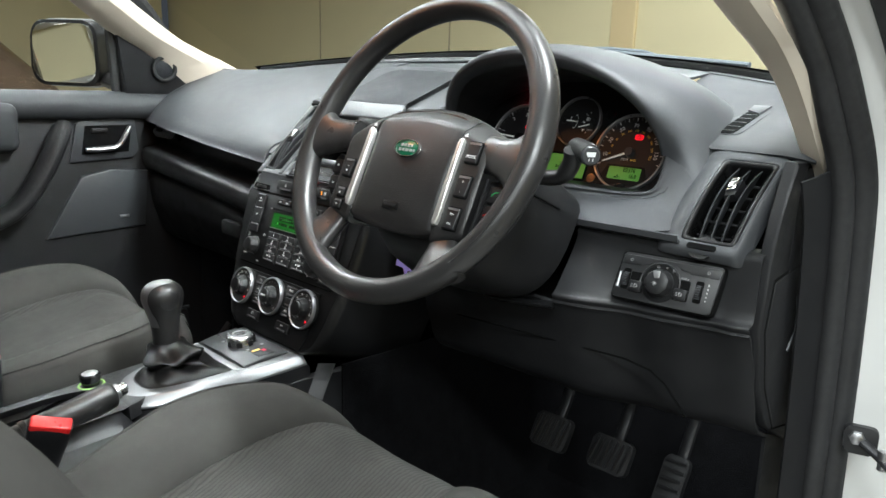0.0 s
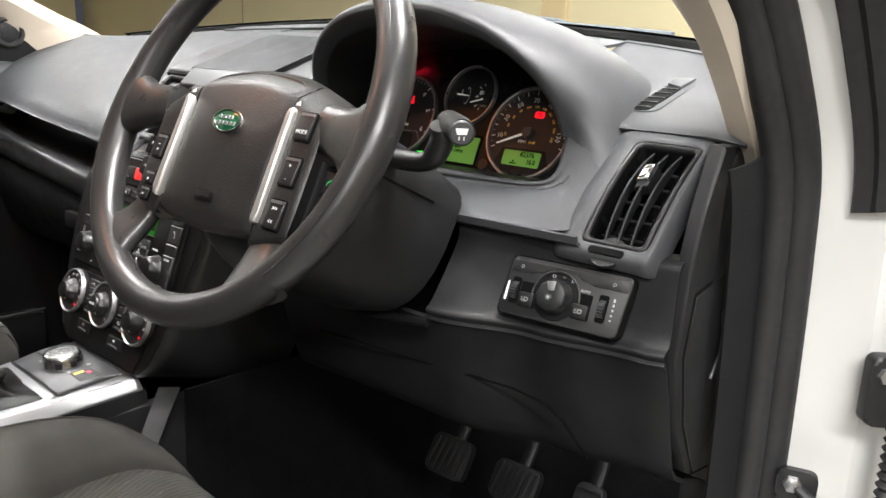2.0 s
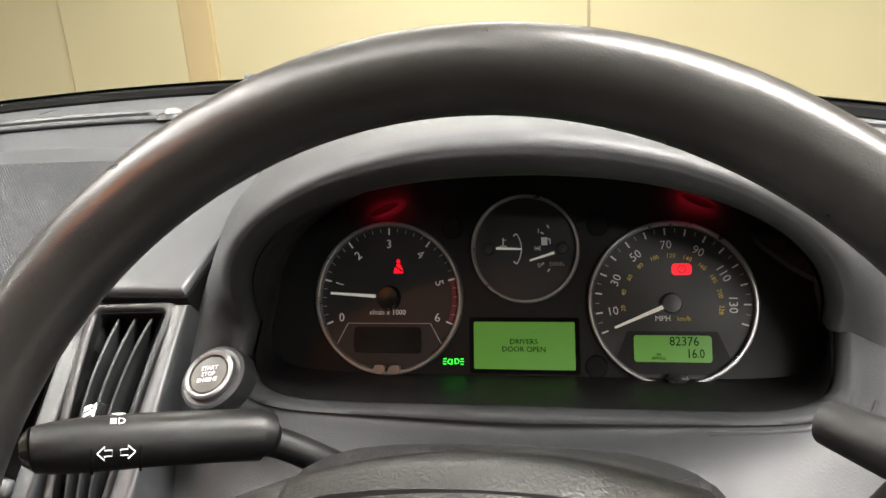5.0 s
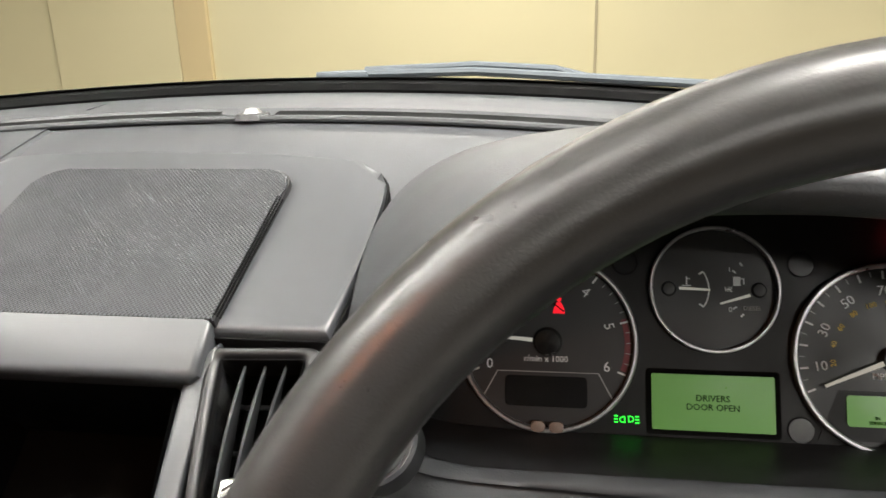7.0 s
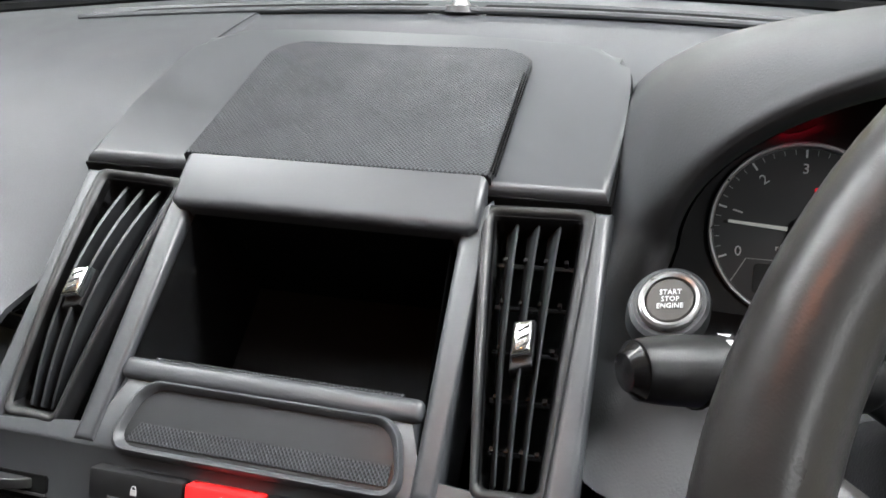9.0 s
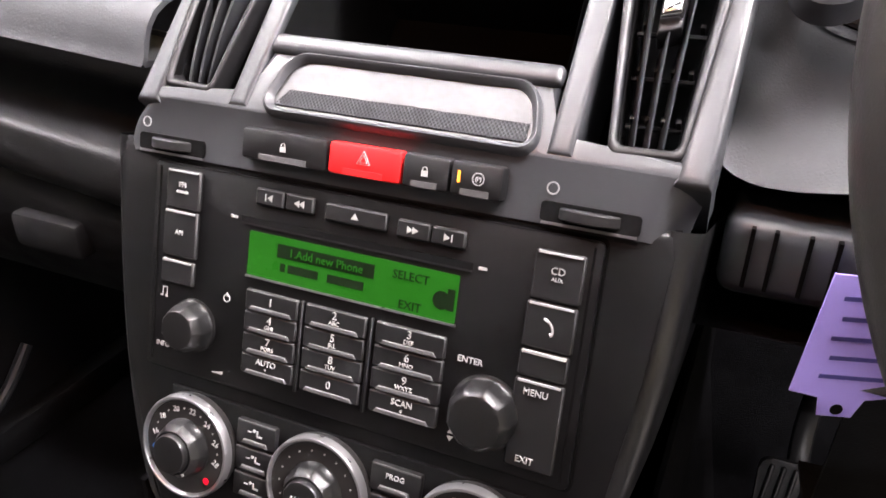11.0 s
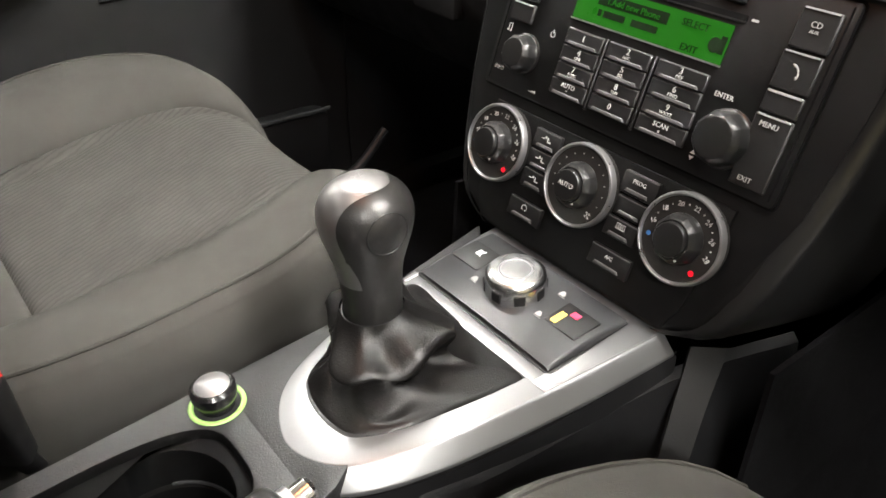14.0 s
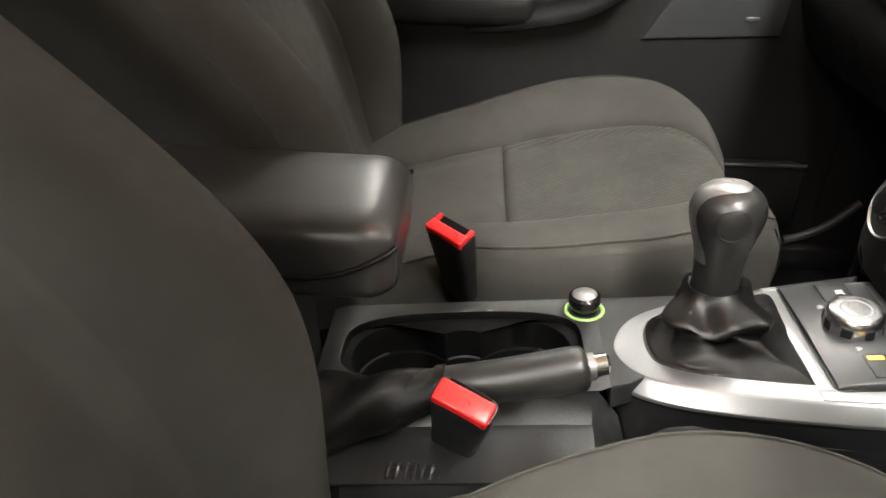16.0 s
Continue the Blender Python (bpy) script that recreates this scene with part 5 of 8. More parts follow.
part("seat", lathe([(0.012, 0.0), (0.0175, 0.0004), (0.0195, -0.0010), (0.0205, -0.006), (0.021, -0.015)], 40, False), SMOOTH, sb, m=bmx)
part("button_ring", lathe([(0.0118, 0.0030), (0.0122, 0.0046), (0.0136, 0.0052), (0.0149, 0.0044), (0.0153, 0.0020), (0.0153, 0.0)], 48, False), SATIN, sb, "bright silver ring", m=bmx)
part("button_cap", lathe([(0.001, 0.0046), (0.0108, 0.0042), (0.0119, 0.0026)], 40), CAPSILVER, sb, m=bmx)
part("button_text", words("START\nSTOP\nENGINE", 0.0036, (0, 0, 0.0048)), PRINT, sb, m=bmx)

# ---- steering column and wheel ----
WU, WN = Vector((0, 0.4351, 0.9004)), Vector((0, -0.9004, 0.4351))
wm = true(plane_frame((0.3937, -0.0750, 1.1975), (1, 0, 0), (0, 0.4695, 0.8829)))
col = thing("steering_column", (0.39, 0.1, 1.02), "black steering column shroud with stalks", "steering column")
rows = []
for f, w, h0, h1 in ((0.032, 0.066, 0.046, -0.088), (0.048, 0.080, 0.054, -0.108), (0.075, 0.090, 0.053, -0.122), (0.11, 0.098, 0.050, -0.128), (0.16, 0.110, 0.046, -0.126), (0.20, 0.112, 0.040, -0.118)):
    o = Vector((0.390, -0.0785, 1.182)) - WN * f
    row = []
    for k in range(32):
        a = 2 * math.pi * k / 32
        c, s = math.cos(a), math.sin(a)
        row.append(tuple(o + Vector((w * math.copysign(abs(c) ** 0.6, c), 0, 0)) + WU * ((h0 if s > 0 else -h1) * math.copysign(abs(s) ** 0.7, s))))
    rows.append(row)
part("shroud", loft(rows, True, True), LOWER, col, "black column shroud", sharp=45)
part("shroud_joint", tube([tuple(Vector((0.390 + s * w_, -0.0785, 1.182)) - WN * f) for s in (1,) for f, w_ in ((0.05, 0.0835), (0.075, 0.0905), (0.11, 0.0985), (0.16, 0.1105))], 0.0012, 6), VOID, col)
# right stalk: wipers
part("stalk_root", lathe([(0.011, 0.0), (0.018, 0.004), (0.021, 0.012), (0.019, 0.016)], 24), BLACK, col, m=plane_frame((0.462, 0.02, 1.160), (0, 0, 1), (0, -1, 0.2)) @ pose(0, 0, 0, 0, 0, 0))
st = part("wiper_stalk", tube(smoothpath([(0.455, 0.02, 1.160), (0.500, 0.018, 1.155), (0.533, 0.020, 1.158), (0.548, 0.018, 1.176), (0.553, 0.012, 1.190)], 18), [0.009] * 10 + [0.0105] * 8, 14), BUTTON, col, "black wiper stalk")
part("stalk_end", tube([(0.528, 0.052, 1.190), (0.545, 0.030, 1.191), (0.575, 0.008, 1.188), (0.583, 0.002, 1.187)], [0.0095, 0.0112, 0.0120, 0.0112], 20), BUTTON, st, m=None)
endm = plane_frame((0.5835, 0.0005, 1.1868), (0.55, 0.75, 0), (0.05, -0.04, 1))
part("stalk_cap", lathe([(0.002, 0.0025), (0.0088, 0.0020), (0.0104, 0.0)], 28), SMOOTH, st, m=endm)
part("stalk_symbol", join(prism([(-0.004, -0.001), (0.004, -0.001), (0.0052, 0.004), (-0.0052, 0.004)], 0, 0.0004), box(0.0008, 0.003, 0.0005, (-0.002, -0.004, 0)), box(0.0008, 0.003, 0.0005, (0.002, -0.004, 0))), PRINT, st, m=endm @ T(0, 0, 0.0024))
for q in (0.25, 0.5, 0.75):
    p = Vector((0.545, 0.030, 1.191)).lerp(Vector((0.575, 0.008, 1.188)), q)
    part("stalk_mark", box(0.003, 0.0015, 0.0005), PRINT, st, m=plane_frame(p + Vector((0.0, -0.0080, 0.0086)), (0.8, -0.6, 0), (0.3, 0.5, 0.7)))
# left stalk: indicators
sl = part("indicator_stalk", tube(smoothpath([(0.275, 0.0515, 1.1745), (0.273, 0.0500, 1.1755), (0.255, 0.0395, 1.180), (0.230, 0.0240, 1.186), (0.2005, 0.0055, 1.192), (0.194, 0.0015, 1.193)], 22), [0.0085, 0.0105, 0.0118] + [0.0122] * 13 + [0.0118, 0.0112, 0.0106, 0.0104, 0.0102, 0.0100], 28), FASCIA, col, "black indicator stalk")
part("stalk_neck", tube(smoothpath([(0.268, 0.048, 1.176), (0.285, 0.058, 1.165), (0.315, 0.072, 1.140)], 10), 0.0075, 14), FASCIA, sl)
for q in (0.235, 0.44):
    p = Vector((0.194, 0.0015, 1.193)).lerp(Vector((0.275, 0.0515, 1.1745)), q)
    part("stalk_groove", ring(0.0117, 0.01235, 0.0010, 36, False), VOID, sl, m=plane_frame(p, (0.525, -0.850, 0), (-0.17, -0.10, -0.98)))
lm = plane_frame((0.198, 0.004, 1.192), (0.5, -0.80, 0.1), (0.1, 0.15, 1))
part("stalk_cap", lathe([(0.002, 0.0055), (0.0065, 0.005), (0.0102, 0.001)], 28), GLOSS, sl, m=plane_frame((0.1945, 0.0018, 1.1930), (0.525, -0.85, 0), (0, 0, 1)))
stalk_a, stalk_b = Vector((0.194, 0.0015, 1.193)), Vector((0.275, 0.0515, 1.1745))
along = (stalk_b - stalk_a).normalized()


def on_stalk(q, turn):
    """A pose on the skin of the indicator stalk; turn lifts it from the driver's side towards the top."""
    p = stalk_a.lerp(stalk_b, q)
    side = Vector((0.37, -0.21, 1.36)) - p
    side = (side - along * side.dot(along)).normalized()
    top = side.cross(along)
    out = side * math.cos(radians(turn)) + top * math.sin(radians(turn))
    return plane_frame(p + out * (0.0137 if turn > 0 else 0.0124), along, out.cross(along))


for q, flip in ((0.300, -1), (0.388, 1)):
    line = [(0.0034, 0), (0.0004, 0.0030), (0.0004, 0.0013), (-0.0026, 0.0013), (-0.0026, -0.0013), (0.0004, -0.0013), (0.0004, -0.0030), (0.0034, 0)]
    part("arrow_symbol", tube([(x * flip, y, 0) for x, y in line], 0.0003, 4), PRINT, sl, m=on_stalk(q, -22))
part("lamp_symbol", join(tube([(0.0004, -0.0018, 0), (0.0004, 0.0018, 0), (0.0022, 0.0014, 0), (0.0030, 0, 0), (0.0022, -0.0014, 0), (0.0004, -0.0018, 0)], 0.00028, 4), *[box(0.0026, 0.0005, 0.0004, (-0.0018, y, 0)) for y in (-0.0014, -0.0005, 0.0005, 0.0014)]), PRINT, sl, m=on_stalk(0.345, 42))
part("pointer_mark", prism([(-0.0028, 0.0012), (0, -0.0012), (0.0028, 0.0012)], 0, 0.0003), PRINT, sl, m=on_stalk(0.345, 66))
part("ignition_sleeve", lathe([(0.004, 0.0), (0.007, 0.002), (0.008, 0.008), (0.008, 0.05)], 24), SATIN, col, m=plane_frame((0.372, 0.080, 0.992), (1, 0, 0), (0, 0.3, 1)) @ pose(0, 0, 0, 0, 180, 0))

wheel = thing("steering_wheel", tuple(wm.translation), "black leather four-spoke steering wheel with green badge", "steering wheel")
R0, R1 = 0.1803, 0.0149
rim_rows = []
for k in range(120):
    a = 2 * math.pi * k / 120
    c, s = math.cos(a), math.sin(a)
    bulge = 0.0012 * max(0, math.cos(2 * (a - radians(12)))) ** 3
    rim_rows.append([((R0 + (R1 + bulge) * math.cos(b)) * c, (R0 + (R1 + bulge) * math.cos(b)) * s, (R1 + bulge) * 1.02 * math.sin(b)) for b in np.linspace(0, 2 * math.pi, 25)[:-1]])
rim_rows.append(rim_rows[0])
part("rim", loft(rim_rows, True), LEATHER, wheel, "worn black leather rim", m=wm)
for b in (1.25,):
    part("stitch", tube([((R0 + (R1 + 0.0002) * math.cos(b)) * math.cos(a), (R0 + (R1 + 0.0002) * math.cos(b)) * math.sin(a), R1 * 1.02 * math.sin(b)) for a in np.linspace(-0.75, 0.75, 50)], 0.0008, 5), BUTTON, wheel, m=wm)


def spoke(keys, name, mat):
    """keys: local middle line with half width and half thickness."""
    pts = smoothpath([k[0] for k in keys], 16)
    rows = []
    for i, p in enumerate(pts):
        f = i / 15 * (len(keys) - 1)
        k = min(int(f), len(keys) - 2)
        g = f - k
        w = keys[k][1] * (1 - g) + keys[k + 1][1] * g
        h = keys[k][2] * (1 - g) + keys[k + 1][2] * g
        d = (pts[min(i + 1, 15)] - pts[max(i - 1, 0)]).normalized()
        side = d.cross(Vector((0, 0, 1))).normalized()
        up = side.cross(d)
        rows.append([tuple(p + side * (w * math.copysign(abs(math.cos(a)) ** 0.7, math.cos(a))) + up * (h * math.copysign(abs(math.sin(a)) ** 0.8, math.sin(a)))) for a in np.linspace(0, 2 * math.pi, 21)[:-1]])
    part(name, loft(rows, True, True), mat, wheel, m=wm)


hubm = wm @ T(0.0080, 0.0, 0.003) @ pose(0, 0, 0, 3.5, 0, 0)
for s in (-1, 1):
    spoke([((s * 0.112, 0.004, -0.012), 0.021, 0.014), ((s * 0.130, 0.002, -0.009), 0.0205, 0.013), ((s * 0.152, -0.002, -0.004), 0.025, 0.013), ((s * 0.178, -0.004, 0.0), 0.044, 0.0135)], "upper_spoke", LEATHER)
    spoke([((s * 0.095, -0.098, -0.016), 0.0185, 0.009), ((s * 0.098, -0.114, -0.012), 0.021, 0.010), ((s * 0.104, -0.132, -0.005), 0.027, 0.011), ((s * 0.111, -0.148, 0.0), 0.042, 0.012)], "lower_spoke", LEATHER)


def hub_skin(us, foot, crease, top, crown, edge=0.0):
    """A hub moulding: each column runs from its foot up the face, over a soft crease and back down the slope to the rear."""
    rows = []
    for u in us:
        f, c, t, z = foot(u), crease(u), top(u), crown(u) - edge * (u in (us[0], us[-1]))
        col_ = [(f + 0.004, -0.040), (f + 0.0005, -0.012), (f, -0.006), (f + 0.0015, -0.0015), (f + 0.006, 0.0005)]
        col_ += [(f + 0.006 + (c - 0.006 - f - 0.006) * q, 0.0005 + z * math.sin(math.pi * q) ** 0.8) for q in (0.12, 0.25, 0.4, 0.55, 0.7, 0.85, 1.0)]
        col_ += [(c - 0.001, -0.0008), (c + 0.002, -0.0030), (c + (t - c) * 0.45, -0.0105), (t - 0.002, -0.0215), (t, -0.027), (t - 0.001, -0.050)]
        rows.append([(u, v, w - edge * (u in (us[0], us[-1]))) for v, w in col_])
    return loft(rows)


part("hub_back", prism([(p.x, p.y) for p in smoothpath([(x, y, 0) for x, y in ((0.085, 0.020), (0.060, 0.040), (0, 0.046), (-0.060, 0.040), (-0.085, 0.020), (-0.092, -0.05), (-0.08, -0.100), (-0.04, -0.090), (0.04, -0.090), (0.08, -0.100), (0.092, -0.05), (0.085, 0.020))], 48)][:-1], -0.052, -0.014, 0.003), BLACK, wheel, "black hub back", m=hubm)
# airbag cover between the silver strips, wings with the switches beside them
part("airbag_cover", hub_skin(list(np.linspace(-0.0695, 0.0695, 33)), lambda u: -0.1065 + 1.6 * u * u, lambda u: 0.0325 - 1.9 * u * u, lambda u: 0.0535 - 2.0 * u * u, lambda u: 0.0055 * (1 - (u / 0.0695) ** 4), 0.0018), HUB, wheel, "grained airbag cover", m=hubm, sharp=55)
for s in (-1, 1):
    us = [s * u for u in np.linspace(0.0712, 0.1150, 14)]
    part("hub_wing", hub_skin(us, lambda u: -0.1080 + 0.30 * (abs(u) - 0.0712), lambda u: 0.0225 - 0.35 * (abs(u) - 0.0712) - 5.0 * (abs(u) - 0.0712) ** 2, lambda u: 0.0432 - 0.30 * (abs(u) - 0.0712) - 3.0 * (abs(u) - 0.0712) ** 2, lambda u: 0.0006, 0.0015), HUB, wheel, "dark switch wing of the hub", m=hubm, sharp=55)
    part("silver_strip", prism([(s * 0.0708, 0.006), (s * 0.0708, -0.084), (s * 0.0730, -0.0885), (s * 0.0785, -0.0870), (s * 0.0795, -0.080), (s * 0.0795, 0.009), (s * 0.0770, 0.0125), (s * 0.0730, 0.0115)][::s], -0.002, 0.0062, 0.0028, 3), STRIP, wheel, "bright silver strip", m=hubm)
    part("horn_mark", join(prism([(-0.0012, -0.0012), (0.0012, -0.0012), (0.0012, 0.0012), (-0.0012, 0.0012)], 0, 0.0004), prism([(0.0012, -0.0012), (0.0032, -0.0024), (0.0032, 0.0024), (0.0012, 0.0012)], 0, 0.0004)), PRINT, wheel, m=hubm @ T(s * 0.0765, 0.0165, 0.0012) @ pose(0, 0, 0, 0, 0, 15))
bm_ = part("badge", lathe([(0.001, 0.0025), (0.80, 0.0022), (0.93, 0.0012)], 40), BADGE, wheel, "oval green and silver badge", m=hubm @ T(0, -0.0085, 0.0062) @ pose(0, 0, 0, 0, 0, 2) @ Matrix.Diagonal((0.0205, 0.0105, 1, 1)))
part("badge_edge", moved(ring(0.90, 1.02, 0.0030, 48), Matrix.Diagonal((0.0205, 0.0105, 1, 1))), CHROME, bm_, m=hubm @ T(0, -0.0085, 0.0062))
for v, widths in ((0.0030, (0.0035, 0.0050, 0.0040, 0.0035)), (-0.0026, (0.0045, 0.0040, 0.0050, 0.0045, 0.0035))):
    u = -(sum(widths) + 0.0014 * (len(widths) - 1)) / 2 + (0.001 if v < 0 else -0.001)
    for w in widths:
        part("badge_bar", box(w, 0.0036, 0.0006, bevel=0.0003, seg=1), SATIN, bm_, m=hubm @ T(u + w / 2, v - 0.0085, 0.0088))
        u += w + 0.0014
part("airbag_mark", prism(rounded(0.0255, 0.0095, 0.0015), 0.0030, 0.0052, 0.0006), FASCIA, wheel, "sunk oblong mark", m=hubm @ T(0.0, -0.0770))
part("airbag_bars", box(0.019, 0.0036, 0.0004), BUTTON, wheel, m=hubm @ T(0.0, -0.0765, 0.0054))
for x, y, w, h, tt in ((0.0965, -0.0020, 0.0175, 0.0235, "MODE"), (0.0970, -0.0405, 0.0175, 0.0240, "+\n\n-"), (0.0965, -0.0770, 0.0175, 0.0245, ">>\n\n<<"), (-0.0965, -0.0425, 0.0150, 0.0225, "~\nv"), (-0.0950, -0.0745, 0.0125, 0.0110, "o"), (-0.0945, -0.0900, 0.0125, 0.0110, "=")):
    part("button_well", prism(rounded(w + 0.0024, h + 0.0024, 0.002), 0.0004, 0.0017), VOID, wheel, m=hubm @ T(x, y))
    b = part("wheel_button", box(w, h, 0.006, bevel=0.0016, seg=3), BUTTON, wheel, m=hubm @ T(x, y, 0.0010) @ pose(0, 0, 0, -4, 0, 0))
    part("button_edge", box(w * 0.90, 0.0024, 0.0010), SATIN, b, m=hubm @ T(x, y + h * 0.43, 0.0036))
    part("symbol", words(tt, 0.0050 if tt == "MODE" else 0.0054, (0, -0.0050 if tt == "MODE" else -0.0008, 0)), PRINT, b, m=hubm @ T(x, y, 0.0043))
# call and cruise buttons on small pods in the spoke gaps
for s, marks in ((1, (("(", -60, "green"), ("(", -90, "red"))), (-1, (("o", 0, ""), ("=", 0, "")))):
    pod_ = part("switch_pod", prism([(s * 0.1175, -0.026), (s * 0.142, -0.022), (s * 0.146, -0.030), (s * 0.1425, -0.072), (s * 0.136, -0.078), (s * 0.117, -0.078)][::s], -0.030, -0.0135, 0.003, 3), FASCIA, wheel, "green and red call buttons" if s > 0 else "black cruise buttons", m=hubm)
    for k, (mark, turn, hue) in enumerate(marks):
        px_, py = s * (0.1335 - 0.001 * k), -0.0405 - 0.0215 * k
        part("pod_button", box(0.0185, 0.0185, 0.005, bevel=0.0018, seg=3), BUTTON, pod_, m=hubm @ T(px_, py, -0.0125))
        part("pod_mark", words(mark, 0.0115 if hue else 0.006, (0, 0, 0), turn), material("green_print", (0.03, 0.4, 0.1), 0.5) if hue == "green" else RED if hue else PRINT, pod_, m=hubm @ T(px_, py + (0.002 if k == 0 else -0.001), -0.0098))
# dark gap wall between wing and pod
for s in (-1, 1):
    part("gap_wall", box(0.004, 0.062, 0.020, bevel=0.0015), BLACK, wheel, m=hubm @ T(s * 0.1165, -0.055, -0.020))

# key with its purple tag, hanging by the column
tag = thing("key_tag", (0.244, 0.065, 0.990), "purple plastic key tag with blue handwriting", "key tag")
tm = true(plane_frame((0.244, 0.068, 1.020), (0.96, 0.28, 0), (0.03, 0.08, 1)))
part("card", prism([(-0.022, -0.030), (-0.008, -0.032), (-0.006, -0.043), (0.010, -0.043), (0.013, -0.032), (0.026, -0.030), (0.026, 0.032), (-0.018, 0.034)], 0, 0.0012, 0.0004), PURPLE, tag, m=tm)
for k in range(5):
    part("writing", box(0.030 - 0.004 * (k % 2), 0.0022, 0.0003), INK, tag, m=tm @ T(0.004, 0.022 - 0.0105 * k, 0.0014))
part("card_hole", lathe([(0.0005, 0.0003), (0.003, 0.0003), (0.003, 0.0)], 16), VOID, tag, m=tm @ T(0.002, -0.0385, 0.0012))
part("tag_ring", tube([tuple(true(T(*p)).translation) for p in ((0.246, 0.071, 1.052), (0.252, 0.072, 1.066), (0.27, 0.072, 1.080), (0.33, 0.070, 1.10))], 0.0012, 6), SATIN, tag)

# ---- centre stack ----
stack = thing("centre_stack", (0, 0.05, 0.82), "dark centre stack with storage bin and vents", "dashboard")
sm_ = plane_frame((0, 0, 0.94), (1, 0, 0), (0, 0.319, 1))
um = true(plane_frame((0.006, 0.1225, 1.1490), (1, 0, 0), (0, 0.125, 0.116)) @ Matrix.Diagonal((0.96, 1.01, 1, 1)))
# lower cheeks: the flat face that carries the radio and the climate panel
edge_r = [(0.090, -0.111), (0.120, -0.095), (0.136, -0.060), (0.150, 0.0), (0.158, 0.06), (0.1625, 0.118), (0.163, 0.131)]
outline = [(-x, y) for x, y in edge_r] [::-1] + edge_r
part("face", prism(outline[::-1], -0.05, -0.002, 0.006, 3), FASCIA, stack, "black stack face", m=sm_)
for s in (-1, 1):
    path = [(s * x, y) for x, y in edge_r]
    rows = []
    for x, y in [(p.x, p.y) for p in smoothpath([(x, y, 0) for x, y in path], 20)]:
        turn = [(0.014 * math.sin(a) - 0.004, 0.014 * (math.cos(a) - 1) - 0.003) for a in np.linspace(0, 1.48, 9)] + [(0.0115, -0.10), (0.0100, -0.20)]
        rows.append([tuple(sm_ @ Vector((x + s * e, y, z))) for e, z in turn])
    part("cheek", loft(rows), CHEEK, stack, "smooth dark side cheek")
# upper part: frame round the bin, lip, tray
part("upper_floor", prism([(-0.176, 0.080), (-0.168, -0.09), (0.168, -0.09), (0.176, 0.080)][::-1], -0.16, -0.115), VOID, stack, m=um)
for s in (-1, 1):
    part("vent_post", prism([(s * 0.088, 0.064), (s * 0.104, 0.082), (s * 0.104, -0.085), (s * 0.090, -0.085)][::s], -0.05, 0.003, 0.004, 3), SMOOTH, stack, "rounded post beside the bin", m=um)
    part("outer_post", prism([(s * 0.161, 0.080), (s * 0.174, 0.080), (s * 0.171, -0.090), (s * 0.153, -0.090)][::-s], -0.05, 0.002, 0.005, 3), SMOOTH, stack, m=um)
    face_vent(um @ T(s * 0.1345, 0.0005, 0.0) @ pose(0, 0, 0, 0, 0, s * 2.2), 0.050, 0.028, 0.146, 0.004, "tall central air vent with three slats", tab=0.42)
part("lower_band", prism([(-0.172, -0.078), (-0.170, -0.0885), (0.170, -0.0885), (0.172, -0.078), (0.09, -0.078), (0.088, -0.046), (-0.088, -0.046), (-0.09, -0.078)][::-1], -0.05, 0.001, 0.004, 3), SMOOTH, stack, "smooth grey band under the bin", m=um)
rows = []
for x in np.linspace(-1, 1, 61):
    a, b = sm_ @ Vector((x * 0.1645, 0.1240, -0.0008)), um @ Vector((x * 0.170, -0.0868, 0.0006))
    c = sm_ @ Vector((x * 0.167, 0.1425, -0.0010))
    dip = Vector((0, 0.86, -0.5)) * (0.016 * (max(0, abs(x) - 0.90) / 0.10) ** 2)
    rows.append([tuple(a * (1 - q) ** 2 + c * (2 * q * (1 - q)) + b * q * q + dip) for q in np.linspace(0, 1, 12)])
part("shoulder", loft(rows), SMOOTH, stack, "rounded grey shoulder above the radio", sharp=70)
tray = [(0.003 + (x - 0.003) * (1 - (y + 0.068) * 3.6), y) for x, y in rounded(0.152, 0.032, 0.011, 6, at=(0.003, -0.068))]
rows = [[(0.002 + (x - 0.002) * sx, -0.068 + (y + 0.068) * sy, z) for x, y in tray] for sx, sy, z in ((1.06, 1.26, 0.0), (1.055, 1.22, 0.0045), (1.035, 1.14, 0.0060), (1.01, 1.04, 0.0050), (0.995, 0.98, 0.0015), (0.99, 0.96, 0.0012))]
part("tray_edge", loft(rows, True), SMOOTH, stack, "raised rim of the coin tray", m=um, sharp=60)
part("tray", prism(tray, 0.0006, 0.0014), TRAY, stack, "shallow grey coin tray", m=um)
part("tray_mat", prism([(-0.066, -0.071), (0.078, -0.071), (0.078, -0.081), (-0.072, -0.081)][::-1], 0.0010, 0.0024), MESHG, stack, m=um)
# bin: lip above, dark box behind
part("bin_lip", prism([(-0.099, 0.097), (0.1005, 0.097), (0.0990, 0.060), (0.094, 0.056), (-0.094, 0.056), (-0.099, 0.060)][::-1], -0.03, 0.010, 0.005, 3), SMOOTH, stack, "smooth lid over the storage bin", m=um)
rows = []
for z in (-0.001, -0.06, -0.11):
    rows.append([(-0.084, 0.055, z), (0.084, 0.055, z), (0.088, -0.040, z), (-0.088, -0.040, z)])
bin_ = loft(rows, True)
bin_.faces.new([v for v in bin_.verts][-4:])
part("bin", bin_, CUPBLACK, stack, "deep storage bin, its shade in the black", m=um)
part("bin_ledge", box(0.178, 0.012, 0.010, bevel=0.004, seg=3), SMOOTH, stack, m=um @ T(0, -0.043, 0.0))
part("bin_mat", box(0.15, 0.004, 0.03), MESHG, stack, m=um @ T(0, -0.0365, -0.018))

